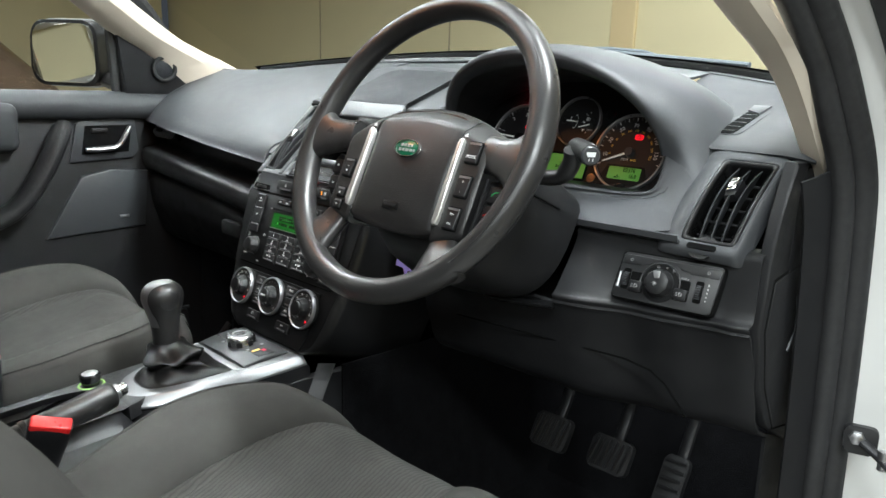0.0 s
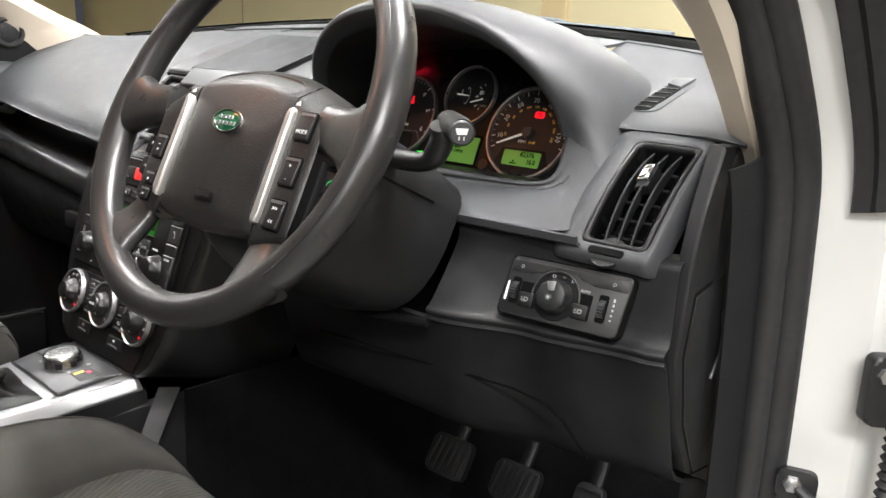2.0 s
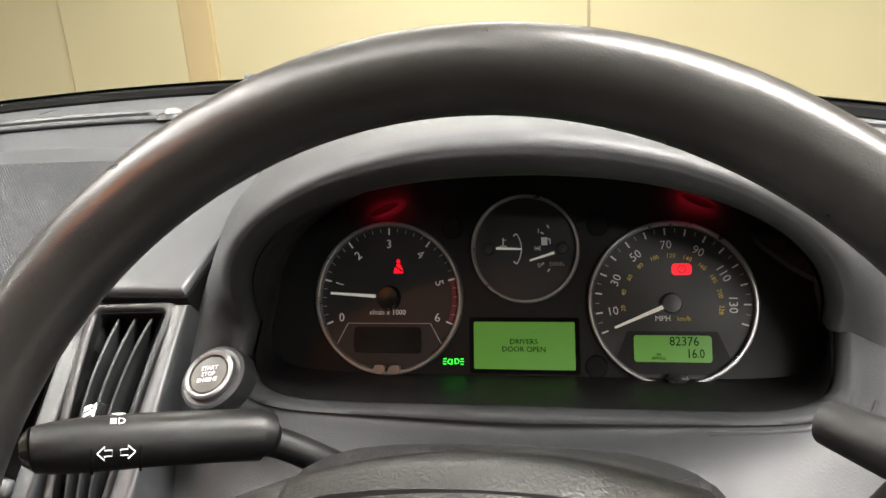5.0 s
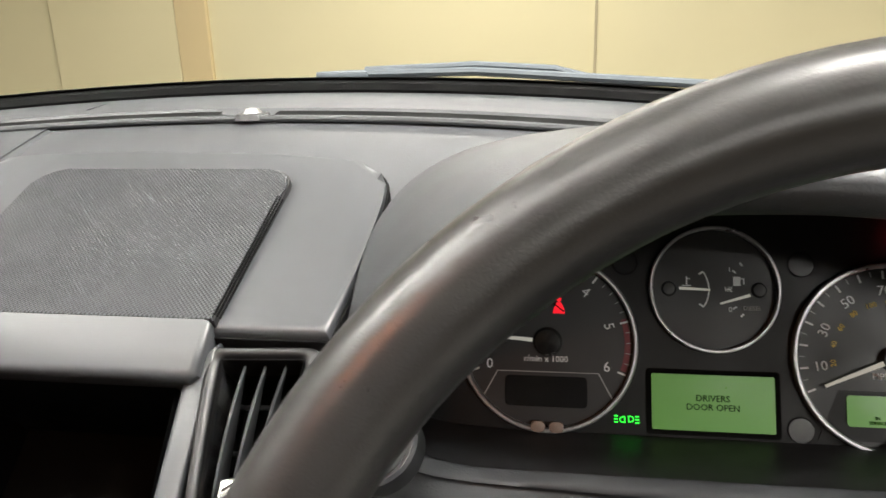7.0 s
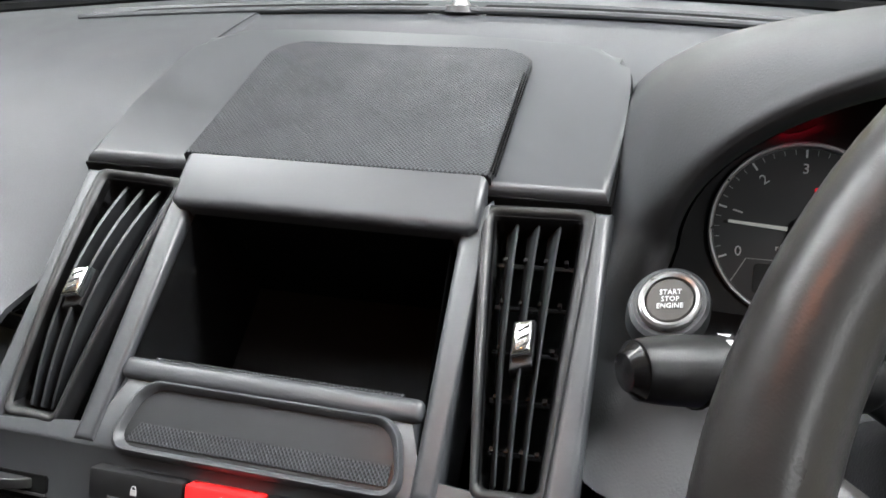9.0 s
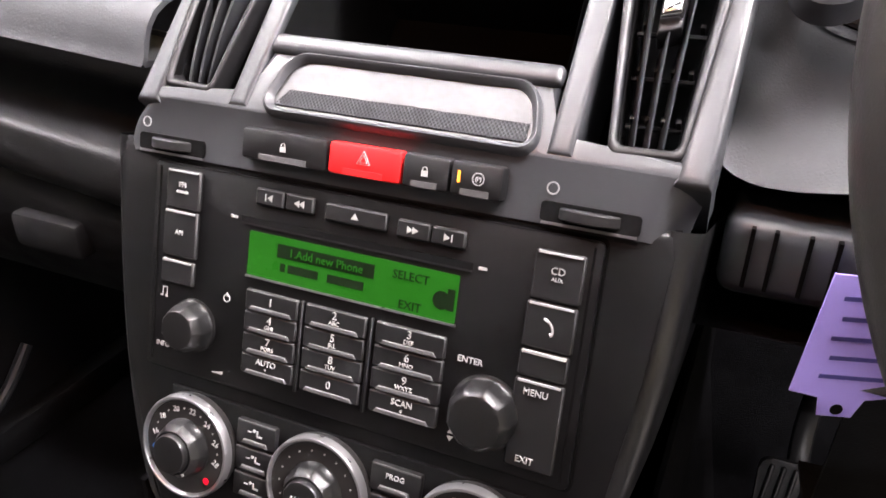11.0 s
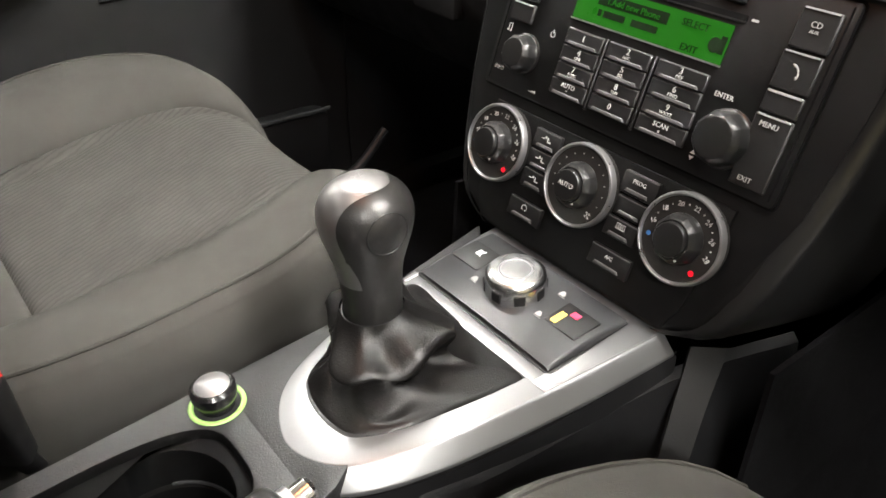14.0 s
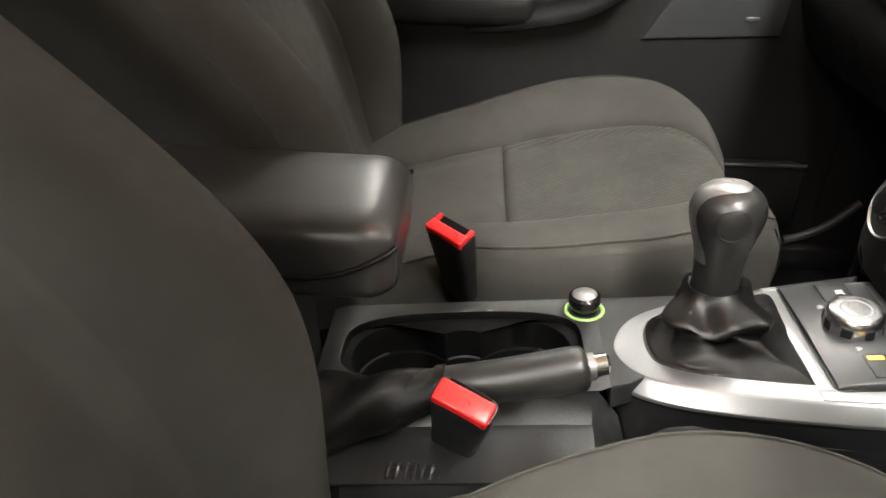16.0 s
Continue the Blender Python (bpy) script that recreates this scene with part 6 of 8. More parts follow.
# pod on the deck with the speaker grille
pod = thing("speaker_pod", (0, 0.25, 1.2), "smooth raised pod with a speaker grille on the dashboard", "speaker")
pm = true(plane_frame((0.006, 0.1855, 1.2125), (1, 0, 0), (0, 0.148, 0.056)) @ Matrix.Diagonal((0.96, 1.0, 1, 1)))


def pod_height(u, v):
    return 0.004 - 0.9 * max(0, v - 0.16) ** 1.5


shape = [(-0.176, -0.002), (0.170, -0.002)] + [(p.x, p.y) for p in smoothpath([(x, y, 0) for x, y in ((0.174, 0.06), (0.175, 0.125), (0.168, 0.160), (0.142, 0.177), (0.07, 0.187), (0, 0.189), (-0.07, 0.190), (-0.146, 0.184), (-0.174, 0.166), (-0.181, 0.130), (-0.180, 0.06))], 40)]
part("pod_body", prism(shape, -0.05, 0.002, 0.006, 4), SMOOTH, pod, "smooth dark pod", m=pm)
# near-black rim at the pod's foot: its shadow gap put into the colour
part("pod_shadow_rim", prism([(x * 1.012, 0.09 + (y - 0.09) * 1.014) for x, y in shape], -0.05, -0.004, 0.001), VOID, pod, m=pm)
gr = [(-0.100, 0.0), (0.1005, 0.0), (0.1025, 0.128)] + [(0.0825 + 0.02 * math.cos(a), 0.136 + 0.02 * math.sin(a)) for a in np.linspace(0, math.pi / 2, 6)] + [(-0.0825 + 0.02 * math.cos(a), 0.136 + 0.02 * math.sin(a)) for a in np.linspace(math.pi / 2, math.pi, 6)] + [(-0.1025, 0.128)]
part("grille_edge", prism([(x * 1.012, y * 1.012) for x, y in gr], 0.001, 0.0065, 0.001), BLACK, pod, m=pm)
grille_ = part("grille", prism(gr, 0.002, 0.0080, 0.002), GRILLE, pod, "black finely woven speaker grille", m=pm)
for k in range(3):
    part("grille_edge", box(0.0008, 0.118, 0.0012), VOID, pod, m=pm @ T(0.1012 + 0.0012 * k, 0.062, 0.0085 - 0.0016 * k))

# ---- switches above the radio ----
hz = thing("hazard_switch_row", (0, 0.04, 1.07), "row of lock buttons round a red hazard switch", "switch row")
for x0, x1, nm, mat in ((-0.0685, -0.0150, "unlock_button", BUTTON), (-0.0142, 0.0277, "hazard_button", RED), (0.0285, 0.0535, "lock_button", BUTTON), (0.0543, 0.0810, "parking_sensor_button", BUTTON)):
    b = part(nm, box(x1 - x0, 0.0165, 0.012, bevel=0.002, seg=2), mat, hz, "bright red hazard button" if mat is RED else "", m=sm_ @ T((x0 + x1) / 2, 0.1395, 0.0015))
    part("button_lip", box((x1 - x0) * 0.55, 0.003, 0.001), KEYRIDGE if mat is BUTTON else RED, b, m=sm_ @ T((x0 + x1) / 2, 0.1335, 0.0076))
hm = sm_ @ T(0.0068, 0.1405, 0.0078)
part("hazard_mark", join(*[tube([(0.0044 * s * math.cos(a), 0.0044 * s * math.sin(a), 0) for a in (math.pi / 2, math.pi * 7 / 6, math.pi * 11 / 6, math.pi / 2)], 0.0003, 4) for s in (1, 0.55)]), KEYPRINT, hz, m=hm)
for ux in (-0.0415, 0.0410):
    part("padlock_mark", join(ring(0.0010, 0.0014, 0.0004, 16, False), box(0.0034, 0.0028, 0.0004, (0, -0.0020, 0.0002))), KEYPRINT, hz, m=sm_ @ T(ux, 0.1410, 0.0078))
part("sensor_mark", join(ring(0.0027, 0.0031, 0.0004, 24, False), words("(P)", 0.0029)), KEYPRINT, hz, m=sm_ @ T(0.0690, 0.1405, 0.0078))
part("sensor_lamp", box(0.0012, 0.0055, 0.0006), AMBER, hz, "lit amber lamp", m=sm_ @ T(0.0590, 0.1405, 0.0078))
for s in (-1, 1):
    v = thing("vent_thumbwheel", tuple(sm_ @ Vector((s * 0.122, 0.13, 0))), "ridged thumbwheel in a black slot", "control", "vent thumbwheels")
    part("slot", prism(rounded(0.047, 0.0095, 0.002), -0.001, 0.0006), VOID, v, m=sm_ @ T(s * 0.1225, 0.1305))
    part("knurl", lathe([(0.004, 0.0030), (0.0175, 0.0028), (0.0182, 0.0022), (0.0182, -0.0022), (0.0175, -0.0028), (0.004, -0.003)], 44), BUTTON, v, m=sm_ @ T(s * 0.1225, 0.1305, -0.0105) @ pose(0, 0, 0, 90, 0, 0))
    part("slot_edge", box(0.045, 0.0012, 0.0012), SATIN, v, m=sm_ @ T(s * 0.1225, 0.1252, 0.0006))
    part("mark", ring(0.0024, 0.0031, 0.0004, 20, False), GREY, v, m=sm_ @ T(s * 0.1225 - 0.019, 0.1415, 0.0))

# ---- radio ----
radio = thing("car_radio", tuple(sm_ @ Vector((0, 0, 0))), "black car radio with a green display and keypad", "radio")


def knob_shape(r, h, capped=True):
    """A grip with nine finger facets; capped adds the raised round cap."""
    def flat(a):
        c = math.pi / 9
        return 0.25 + 0.75 * math.cos(c) / math.cos((a % (2 * c)) - c)

    low = [(0.0, 1.0, 0), (h * 0.10, 1.0, 0), (h * 0.16, 0.99, 0.8), (h * 0.42, 0.96, 1), (h * 0.52, 0.93, 1), (h * 0.70, 0.82, 0.9), (h * 0.77, 0.77, 0.4), (h * 0.78, 0.74, 0.1)]
    top = [(h * 0.76, 0.70, 0), (h * 0.75, 0.68, 0), (h * 0.92, 0.665, 0), (h * 0.98, 0.63, 0), (h, 0.56, 0), (h, 0.03, 0)]
    full = [(0.0, 1.05, 0), (h * 0.10, 1.05, 0), (h * 0.13, 0.98, 0), (h * 0.20, 0.96, 0.7), (h * 0.62, 0.93, 1), (h * 0.72, 0.90, 1), (h * 0.92, 0.79, 0.9), (h * 0.98, 0.72, 0.2), (h, 0.60, 0), (h, 0.03, 0)]
    rows = []
    for z, q, f in (low + top if capped else full):
        rows.append([(r * q * (1 + f * (flat(a) - 1)) * math.cos(a), r * q * (1 + f * (flat(a) - 1)) * math.sin(a), z) for a in np.linspace(0, 2 * math.pi, 127)[:-1]])
    return loft(rows, True, True)


part("gap", prism(rounded(0.2670, 0.1260, 0.004, at=(0, 0.0595)), -0.004, -0.0012), VOID, radio, m=sm_)
part("fascia", prism(rounded(0.2640, 0.1225, 0.003, at=(0, 0.0595)), -0.006, 0.0015, 0.0012), FASCIA, radio, "flat black radio fascia", m=sm_)
for s in (-1, 1):
    part("side_groove", box(0.0012, 0.116, 0.0010), VOID, radio, m=sm_ @ T(s * 0.1278, 0.060, 0.0012))
disp = part("display", prism(rounded(0.1265, 0.0250, 0.0008, at=(0.0005, 0.0792)), 0.0, 0.0021), RADIOLCD, radio, "green radio display", m=sm_)
part("display_edge", box(0.128, 0.0012, 0.0014), SATIN, radio, m=sm_ @ T(0.0005, 0.0662, 0.0020))
part("menu_bar", box(0.0600, 0.0075, 0.0003), LCDTEXT, disp, m=sm_ @ T(-0.0135, 0.0840, 0.0023))
part("menu_text", words("1.Add new Phone", 0.0064, (-0.0130, 0.0838, 0.0026)), RADIOLCD, disp, m=sm_)
for x, w in ((-0.0395, 0.003), (-0.0265, 0.019), (0.0, 0.022)):
    part("entry_bar", box(w, 0.0045, 0.0003), LCDTEXT, disp, m=sm_ @ T(x, 0.0750, 0.0023))
part("menu_text", words("SELECT", 0.0064, (0.0375, 0.0855, 0.0023)), LCDTEXT, disp, m=sm_)
part("menu_text", words("EXIT", 0.0064, (0.0385, 0.0705, 0.0023)), LCDTEXT, disp, m=sm_)
part("menu_mark", lathe([(0.0005, 0.0003), (0.0048, 0.0003), (0.0048, 0.0)], 20), LCDTEXT, disp, m=sm_ @ T(0.0555, 0.0775, 0.0021))
part("menu_mark", box(0.004, 0.011, 0.0003), LCDTEXT, disp, m=sm_ @ T(0.0605, 0.0785, 0.0022))
part("disc_slot", box(0.1380, 0.0034, 0.004), VOID, radio, m=sm_ @ T(0.0005, 0.0975, 0.0006))
part("slot_lip", box(0.1380, 0.0012, 0.0014), BUTTON, radio, m=sm_ @ T(0.0005, 0.0953, 0.0018))
for s in (-1, 1):
    part("slot_mark", box(0.0045, 0.0015, 0.0004), KEYPRINT, radio, m=sm_ @ T(s * 0.0745 + 0.0005, 0.0975, 0.0018))


def key(x0, x1, y0, y1, text="", size=0.0058, sub="", edge=True, mark=None):
    b = part("key", box(x1 - x0, y1 - y0, 0.0040, bevel=0.0010, seg=1), BUTTON, radio, m=sm_ @ T((x0 + x1) / 2, (y0 + y1) / 2, 0.0020))
    if edge:
        part("key_edge", box((x1 - x0) * 0.86, 0.0011, 0.0010), GREY, b, m=sm_ @ T((x0 + x1) / 2, y1 - 0.0009, 0.0040))
    if text:
        part("key_mark", words(text, size, ((x0 + x1) / 2, (y0 + y1) / 2 + (0.0026 if sub else 0.0008), 0.0044)), KEYPRINT, b, m=sm_)
    if sub:
        part("key_mark", words(sub, size * 0.55, ((x0 + x1) / 2, (y0 + y1) / 2 - 0.0014, 0.0044)), KEYPRINT, b, m=sm_)
    if mark is not None:
        part("key_mark", mark, KEYPRINT, b, m=sm_ @ T((x0 + x1) / 2, (y0 + y1) / 2, 0.0041))
    return b


def arrow(dx, flip=1):
    return prism([(dx - 0.0016 * flip, -0.0019), (dx + 0.0016 * flip, 0), (dx - 0.0016 * flip, 0.0019)][::flip], 0, 0.0003)


key(-0.0595, -0.0412, 0.1070, 0.1162, mark=join(arrow(0.0005, -1), box(0.0006, 0.0038, 0.0003, (-0.0022, 0, 0.00015))), edge=False)
key(-0.0402, -0.0222, 0.1070, 0.1162, mark=join(arrow(-0.0014, -1), arrow(0.0016, -1)), edge=False)
key(-0.0155, 0.0215, 0.1060, 0.1152, mark=prism([(-0.0022, -0.0015), (0.0022, -0.0015), (0, 0.0018)], 0, 0.0003), edge=False)
key(0.0272, 0.0458, 0.1050, 0.1142, mark=join(arrow(-0.0016), arrow(0.0014)), edge=False)
key(0.0464, 0.0650, 0.1050, 0.1140, mark=join(arrow(-0.0005), box(0.0006, 0.0038, 0.0003, (0.0022, 0, 0.00015))), edge=False)
rows_y = [(0.0475, 0.0595), (0.0352, 0.0472), (0.0229, 0.0349), (0.0106, 0.0226)]
cols = [(-0.0615, -0.0265), (-0.0222, 0.0158), (0.0212, 0.0612)]
labels = [["1", "2", "3"], ["4", "5", "6"], ["7", "8", "9"], ["AUTO", "0", "SCAN"]]
subs = [["", "ABC", "DEF"], ["GHI", "JKL", "MNO"], ["PQRS", "TUV", "WXYZ"], ["*", "", "#"]]
for (y0, y1), rowl, rows_ in zip(rows_y, labels, subs):
    for (x0, x1), tt, su in zip(cols, rowl, rows_):
        b = key(x0, x1, y0, y1, tt, 0.0062 if len(tt) == 1 else 0.0048, su, edge=False)
        part("key_ridge", prism([(-(x1 - x0) * 0.40, -0.0014), ((x1 - x0) * 0.40, -0.0014), ((x1 - x0) * 0.36, 0.0010), (-(x1 - x0) * 0.36, 0.0010)], 0, 0.0014, 0.0004, 1), KEYRIDGE, b, m=sm_ @ T((x0 + x1) / 2, y0 + 0.0020, 0.0036))
for x in (-0.0243, 0.0185):
    part("key_divider", box(0.0024, 0.052, 0.0046, bevel=0.0008, seg=1), FASCIA, radio, m=sm_ @ T(x, 0.034, 0.0020))
key(-0.1215, -0.0972, 0.0955, 0.1180, "FM", 0.0042, "AM/DAB")
key(-0.1222, -0.0980, 0.0675, 0.0945, "AM", 0.0040)
key(-0.1225, -0.0988, 0.0510, 0.0655)
key(0.1005, 0.1250, 0.0895, 0.1130, "CD", 0.0050, "AUX")
key(0.0995, 0.1245, 0.0655, 0.0880, mark=tube(smoothpath([(-0.0022, 0.0030, 0), (-0.0014, 0.0034, 0), (0.0010, 0.0016, 0), (0.0022, -0.0016, 0), (0.0018, -0.0030, 0), (0.0010, -0.0034, 0)], 12), [0.0011, 0.0012, 0.0010, 0.0007, 0.0006, 0.0006, 0.0006, 0.0006, 0.0007, 0.0010, 0.0012, 0.0011], 6, 0.3))
b = key(0.0995, 0.1240, 0.0510, 0.0640, edge=False)
part("key_edge", box(0.022, 0.0014, 0.0012), KEYPRINT, b, "white edge line", m=sm_ @ T(0.1118, 0.0632, 0.0040))
key(0.0990, 0.1240, 0.0040, 0.0495)
part("label_text", words("MENU", 0.0046, (0.1105, 0.0435, 0.0045)), KEYPRINT, radio, m=sm_)
part("label_text", words("EXIT", 0.0046, (0.1095, 0.0090, 0.0045)), KEYPRINT, radio, m=sm_)
part("label_text", words("ENTER", 0.0046, (0.0745, 0.0505, 0.0019)), KEYPRINT, radio, m=sm_)
part("label_text", words("INFO", 0.0044, (-0.1195, 0.0125, 0.0019)), KEYPRINT, radio, m=sm_)
part("label_mark", join(box(0.0006, 0.005, 0.0003, (0.0015, 0.001, 0)), box(0.0006, 0.005, 0.0003, (-0.0015, 0.001, 0)), box(0.0036, 0.0008, 0.0003, (0, 0.0035, 0)), box(0.0018, 0.0013, 0.0003, (-0.0021, -0.0017, 0)), box(0.0018, 0.0013, 0.0003, (0.0009, -0.0017, 0))), KEYPRINT, radio, m=sm_ @ T(-0.1200, 0.0440, 0.0019))
part("label_mark", join(ring(0.0018, 0.0023, 0.0003, 20, False), box(0.0006, 0.0025, 0.0004, (0, 0.0022, 0))), KEYPRINT, radio, m=sm_ @ T(-0.0755, 0.0500, 0.0016))
part("label_mark", prism([(-0.004, -0.0008), (0.004, -0.0008), (0.004, 0.0012)], 0, 0.0003), KEYPRINT, radio, m=sm_ @ T(-0.079, 0.0050, 0.0016))
part("label_mark", join(prism([(-0.0018, 0.0008), (0.0018, 0.0008), (0, 0.0034)], 0, 0.0003), prism([(-0.0018, -0.0008), (0, -0.0034), (0.0018, -0.0008)], 0, 0.0003)), KEYPRINT, radio, m=sm_ @ T(0.0690, 0.0095, 0.0016))
part("volume_knob", knob_shape(0.0150, 0.0150, False), KNOBBLACK, radio, "glossy black volume knob", m=sm_ @ T(-0.0975, 0.0290, 0.0015))
part("tuning_knob", knob_shape(0.0182, 0.0165, False), KNOBBLACK, radio, "glossy black tuning knob", m=sm_ @ T(0.0860, 0.0265, 0.0015))

# ---- climate panel ----
clim = thing("climate_panel", tuple(sm_ @ Vector((0, -0.1, 0))), "black climate control panel with three silver-ringed knobs", "climate panel")
part("fascia", prism([(-0.094, -0.106), (0.094, -0.106), (0.1035, -0.085), (0.112, -0.0115), (-0.112, -0.0115), (-0.1035, -0.085)], -0.006, 0.0006, 0.001), FASCIA, clim, m=sm_)


def climate_knob(x, y, kind):
    mk = sm_ @ T(x, y, 0.0005)
    k = part("climate_knob", lathe([(0.030, 0.0), (0.0312, 0.003), (0.0312, 0.008), (0.0295, 0.0100), (0.0286, 0.0094), (0.027, 0.009), (0.018, 0.009)], 56), DIALFACE, clim, "round climate knob", m=mk)
    part("knob_ring", lathe([(0.0282, 0.0090), (0.0286, 0.0108), (0.0294, 0.0116), (0.0304, 0.0114), (0.0311, 0.0098), (0.0314, 0.006)], 64, False), SATIN, k, "satin silver ring", m=mk)
    part("knob_grip", knob_shape(0.0172, 0.0150), KNOBBLACK, k, m=mk @ T(0, 0, 0.0085))
    if kind == "temp":
        for i, tt in enumerate(("16", "18", "20", "22", "24", "26", "28")):
            a = 172 - 30.5 * i
            part("scale_number", words(tt, 0.0048, (0.0228 * math.cos(radians(a)), 0.0228 * math.sin(radians(a)), 0.0094), (a - 90) * 0.35), KEYPRINT, k, m=mk)
            if i < 6:
                c = radians(a - 15)
                part("scale_dot", lathe([(0.0002, 0.0003), (0.0006, 0.0003), (0.0006, 0)], 8), KEYPRINT, k, m=mk @ T(0.0232 * math.cos(c), 0.0232 * math.sin(c), 0.0091))
        part("hot_dot", lathe([(0.0002, 0.0004), (0.0019, 0.0004), (0.0019, 0)], 14), REDGLOW, k, "red dot", m=mk @ T(0.0165, -0.0168, 0.0092))
        part("cold_dot", lathe([(0.0002, 0.0004), (0.0017, 0.0004), (0.0017, 0)], 14), BLUE, k, m=mk @ T(-0.0225, -0.0060, 0.0092))
    else:
        part("knob_text", words("AUTO", 0.0050, (0, 0.0005, 0.0238)), KEYPRINT, k, m=mk)
        for a in range(200, -60, -20):
            part("scale_dot", lathe([(0.0002, 0.0003), (0.0006, 0.0003), (0.0006, 0)], 8), GREY, k, m=mk @ T(0.0232 * math.cos(radians(a)), 0.0232 * math.sin(radians(a)), 0.0091))
        part("fan_mark", join(*[prism([(0.0004, 0), (0.0026, 0.0008), (0.0020, 0.0022)], 0, 0.0003) if q == 0 else moved(prism([(0.0004, 0), (0.0026, 0.0008), (0.0020, 0.0022)], 0, 0.0003), pose(0, 0, 0, 0, 0, 90 * q)) for q in range(4)]), KEYPRINT, k, m=mk @ T(0.0165, -0.0165, 0.0092))
    part("knob_mark", box(0.0034, 0.0016, 0.0005), KEYPRINT, k, m=mk @ T(0.0074, -0.0107, 0.0196) @ pose(0, 0, 0, 0, 0, -35))


climate_knob(-0.0915, -0.0420, "temp")
climate_knob(-0.0020, -0.0415, "fan")
climate_knob(0.0880, -0.0415, "temp")


def climate_key(x, y, w, h, text="", mark=True):
    b = part("climate_key", box(w, h, 0.006, bevel=0.0012, seg=2), BUTTON, clim, m=sm_ @ T(x, y, 0.0010))
    part("key_ridge", prism([(-w * 0.32, -0.0012), (w * 0.32, -0.0012), (w * 0.28, 0.0012), (-w * 0.28, 0.0012)], 0, 0.0018, 0.0005, 1), KEYRIDGE, b, m=sm_ @ T(x, y - h * 0.30, 0.0036))
    # pale strip painted on for the lit top edge of the key
    part("key_edge", box(w * 0.94, 0.0009, 0.0008), KEYRIDGE, b, m=sm_ @ T(x, y + h * 0.455, 0.0037))
    if text:
        part("key_mark", words(text, 0.0042, (x, y + h * 0.15, 0.0044)), KEYPRINT, b, m=sm_)
    elif mark:
        part("key_mark", join(lathe([(0.0002, 0.0003), (0.0010, 0.0003), (0.0010, 0)], 10), box(0.0010, 0.0035, 0.0003, (0.0022, -0.0012, 0.0002)), box(0.0034, 0.0010, 0.0003, (0.0038, -0.0028, 0.0002)), box(0.0026, 0.0007, 0.0003, (-0.0030, -0.0012, 0.0002))), KEYPRINT, b, m=sm_ @ T(x - 0.001, y + h * 0.18, 0.0041))


for yy in (-0.0245, -0.0405, -0.0565):
    climate_key(-0.0470, yy, 0.027, 0.0150)
climate_key(0.0425, -0.0245, 0.030, 0.0160, "PROG")
climate_key(0.0425, -0.0415, 0.028, 0.0140, mark=False)
climate_key(0.0405, -0.0580, 0.028, 0.0145, mark=False)
part("demist_mark", join(*[tube([(x0, -0.0016, 0), (x0 + 0.0005, -0.0004, 0), (x0 - 0.0002, 0.0008, 0), (x0 + 0.0004, 0.0020, 0)], 0.0003, 4) for x0 in (-0.0018, 0.0, 0.0018)], tube([(-0.0036, -0.0012, 0), (-0.0036, 0.0026, 0), (0.0036, 0.0026, 0), (0.0036, -0.0012, 0), (-0.0036, -0.0012, 0)], 0.0003, 4)), KEYPRINT, clim, m=sm_ @ T(0.0405, -0.0560, 0.0043))
climate_key(-0.0470, -0.0820, 0.035, 0.0155, mark=False)
part("recirculate_mark", tube([(0.0024 * math.cos(radians(a)), 0.0024 * math.sin(radians(a)), 0) for a in range(-60, 241, 20)], 0.00035, 4), KEYPRINT, clim, m=sm_ @ T(-0.0470, -0.0795, 0.0043))
climate_key(0.0405, -0.0820, 0.036, 0.0155, "A/C")

# ---- centre console ----
con = thing("centre_console", (0, -0.3, 0.50), "black grained centre console between the seats", "console")
km = plane_frame((0, -0.2, 0.815), (1, 0, 0), (0, 1, 0.09))
# body walls
side_keys = [(-0.82, 0.072), (-0.56, 0.074), (-0.30, 0.072), (-0.26, 0.070), (-0.16, 0.090), (-0.02, 0.108), (0.08, 0.143)]
for s in (-1, 1):
    rows = []
    for p in smoothpath([(w, y, 0) for y, w in side_keys], 30):
        z = 0.815 + 0.09 * (p.y + 0.2)
        top = z - 0.030 if p.y > -0.27 else z - (0.001 if s < 0 else 0.034)
        if p.y < -0.535:
            top = min(top, z - 0.110)
        ease = min(1.0, max(0.0, (-0.215 - p.y) / 0.09))
        w = p.x + (0.052 * ease * ease * (3 - 2 * ease) if s > 0 else 0.0)
        rows.append([(s * (w - 0.006), p.y, top), (s * w, p.y, top - 0.006), (s * (w + 0.012), p.y, 0.70), (s * (w + 0.03), p.y, 0.48)])
    part("side_wall", shell(rows, 0.003), LOWER, con, "black console side")


def cup_edge(a):
    """The rim of the cup holder seen from above: two large cups and a small one between."""
    best = 0.0
    d = Vector((math.cos(a), math.sin(a)))
    for cy, r in ((0.052, 0.0455), (-0.054, 0.0455), (0.0, 0.033)):
        b = d.y * cy
        disc = b * b - (cy * cy - r * r)
        if disc >= 0:
            best = max(best, b + math.sqrt(disc))
    return (-0.002 + best * d.x, -0.204 + best * d.y)


angles = np.linspace(0, 2 * math.pi, 97)[:-1]
hole = [cup_edge(a) for a in angles]


def stadium(a, w, h):
    c, s = math.cos(a), math.sin(a)
    k = min(w / max(abs(c), 1e-6), h / max(abs(s), 1e-6))
    return (-0.002 + k * c, -0.204 + k * s)


soft = [(-0.002 + 0.0505 * math.copysign(abs(math.cos(a)) ** 0.55, math.cos(a)), -0.204 + 0.108 * math.copysign(abs(math.sin(a)) ** 0.75, math.sin(a))) for a in angles]
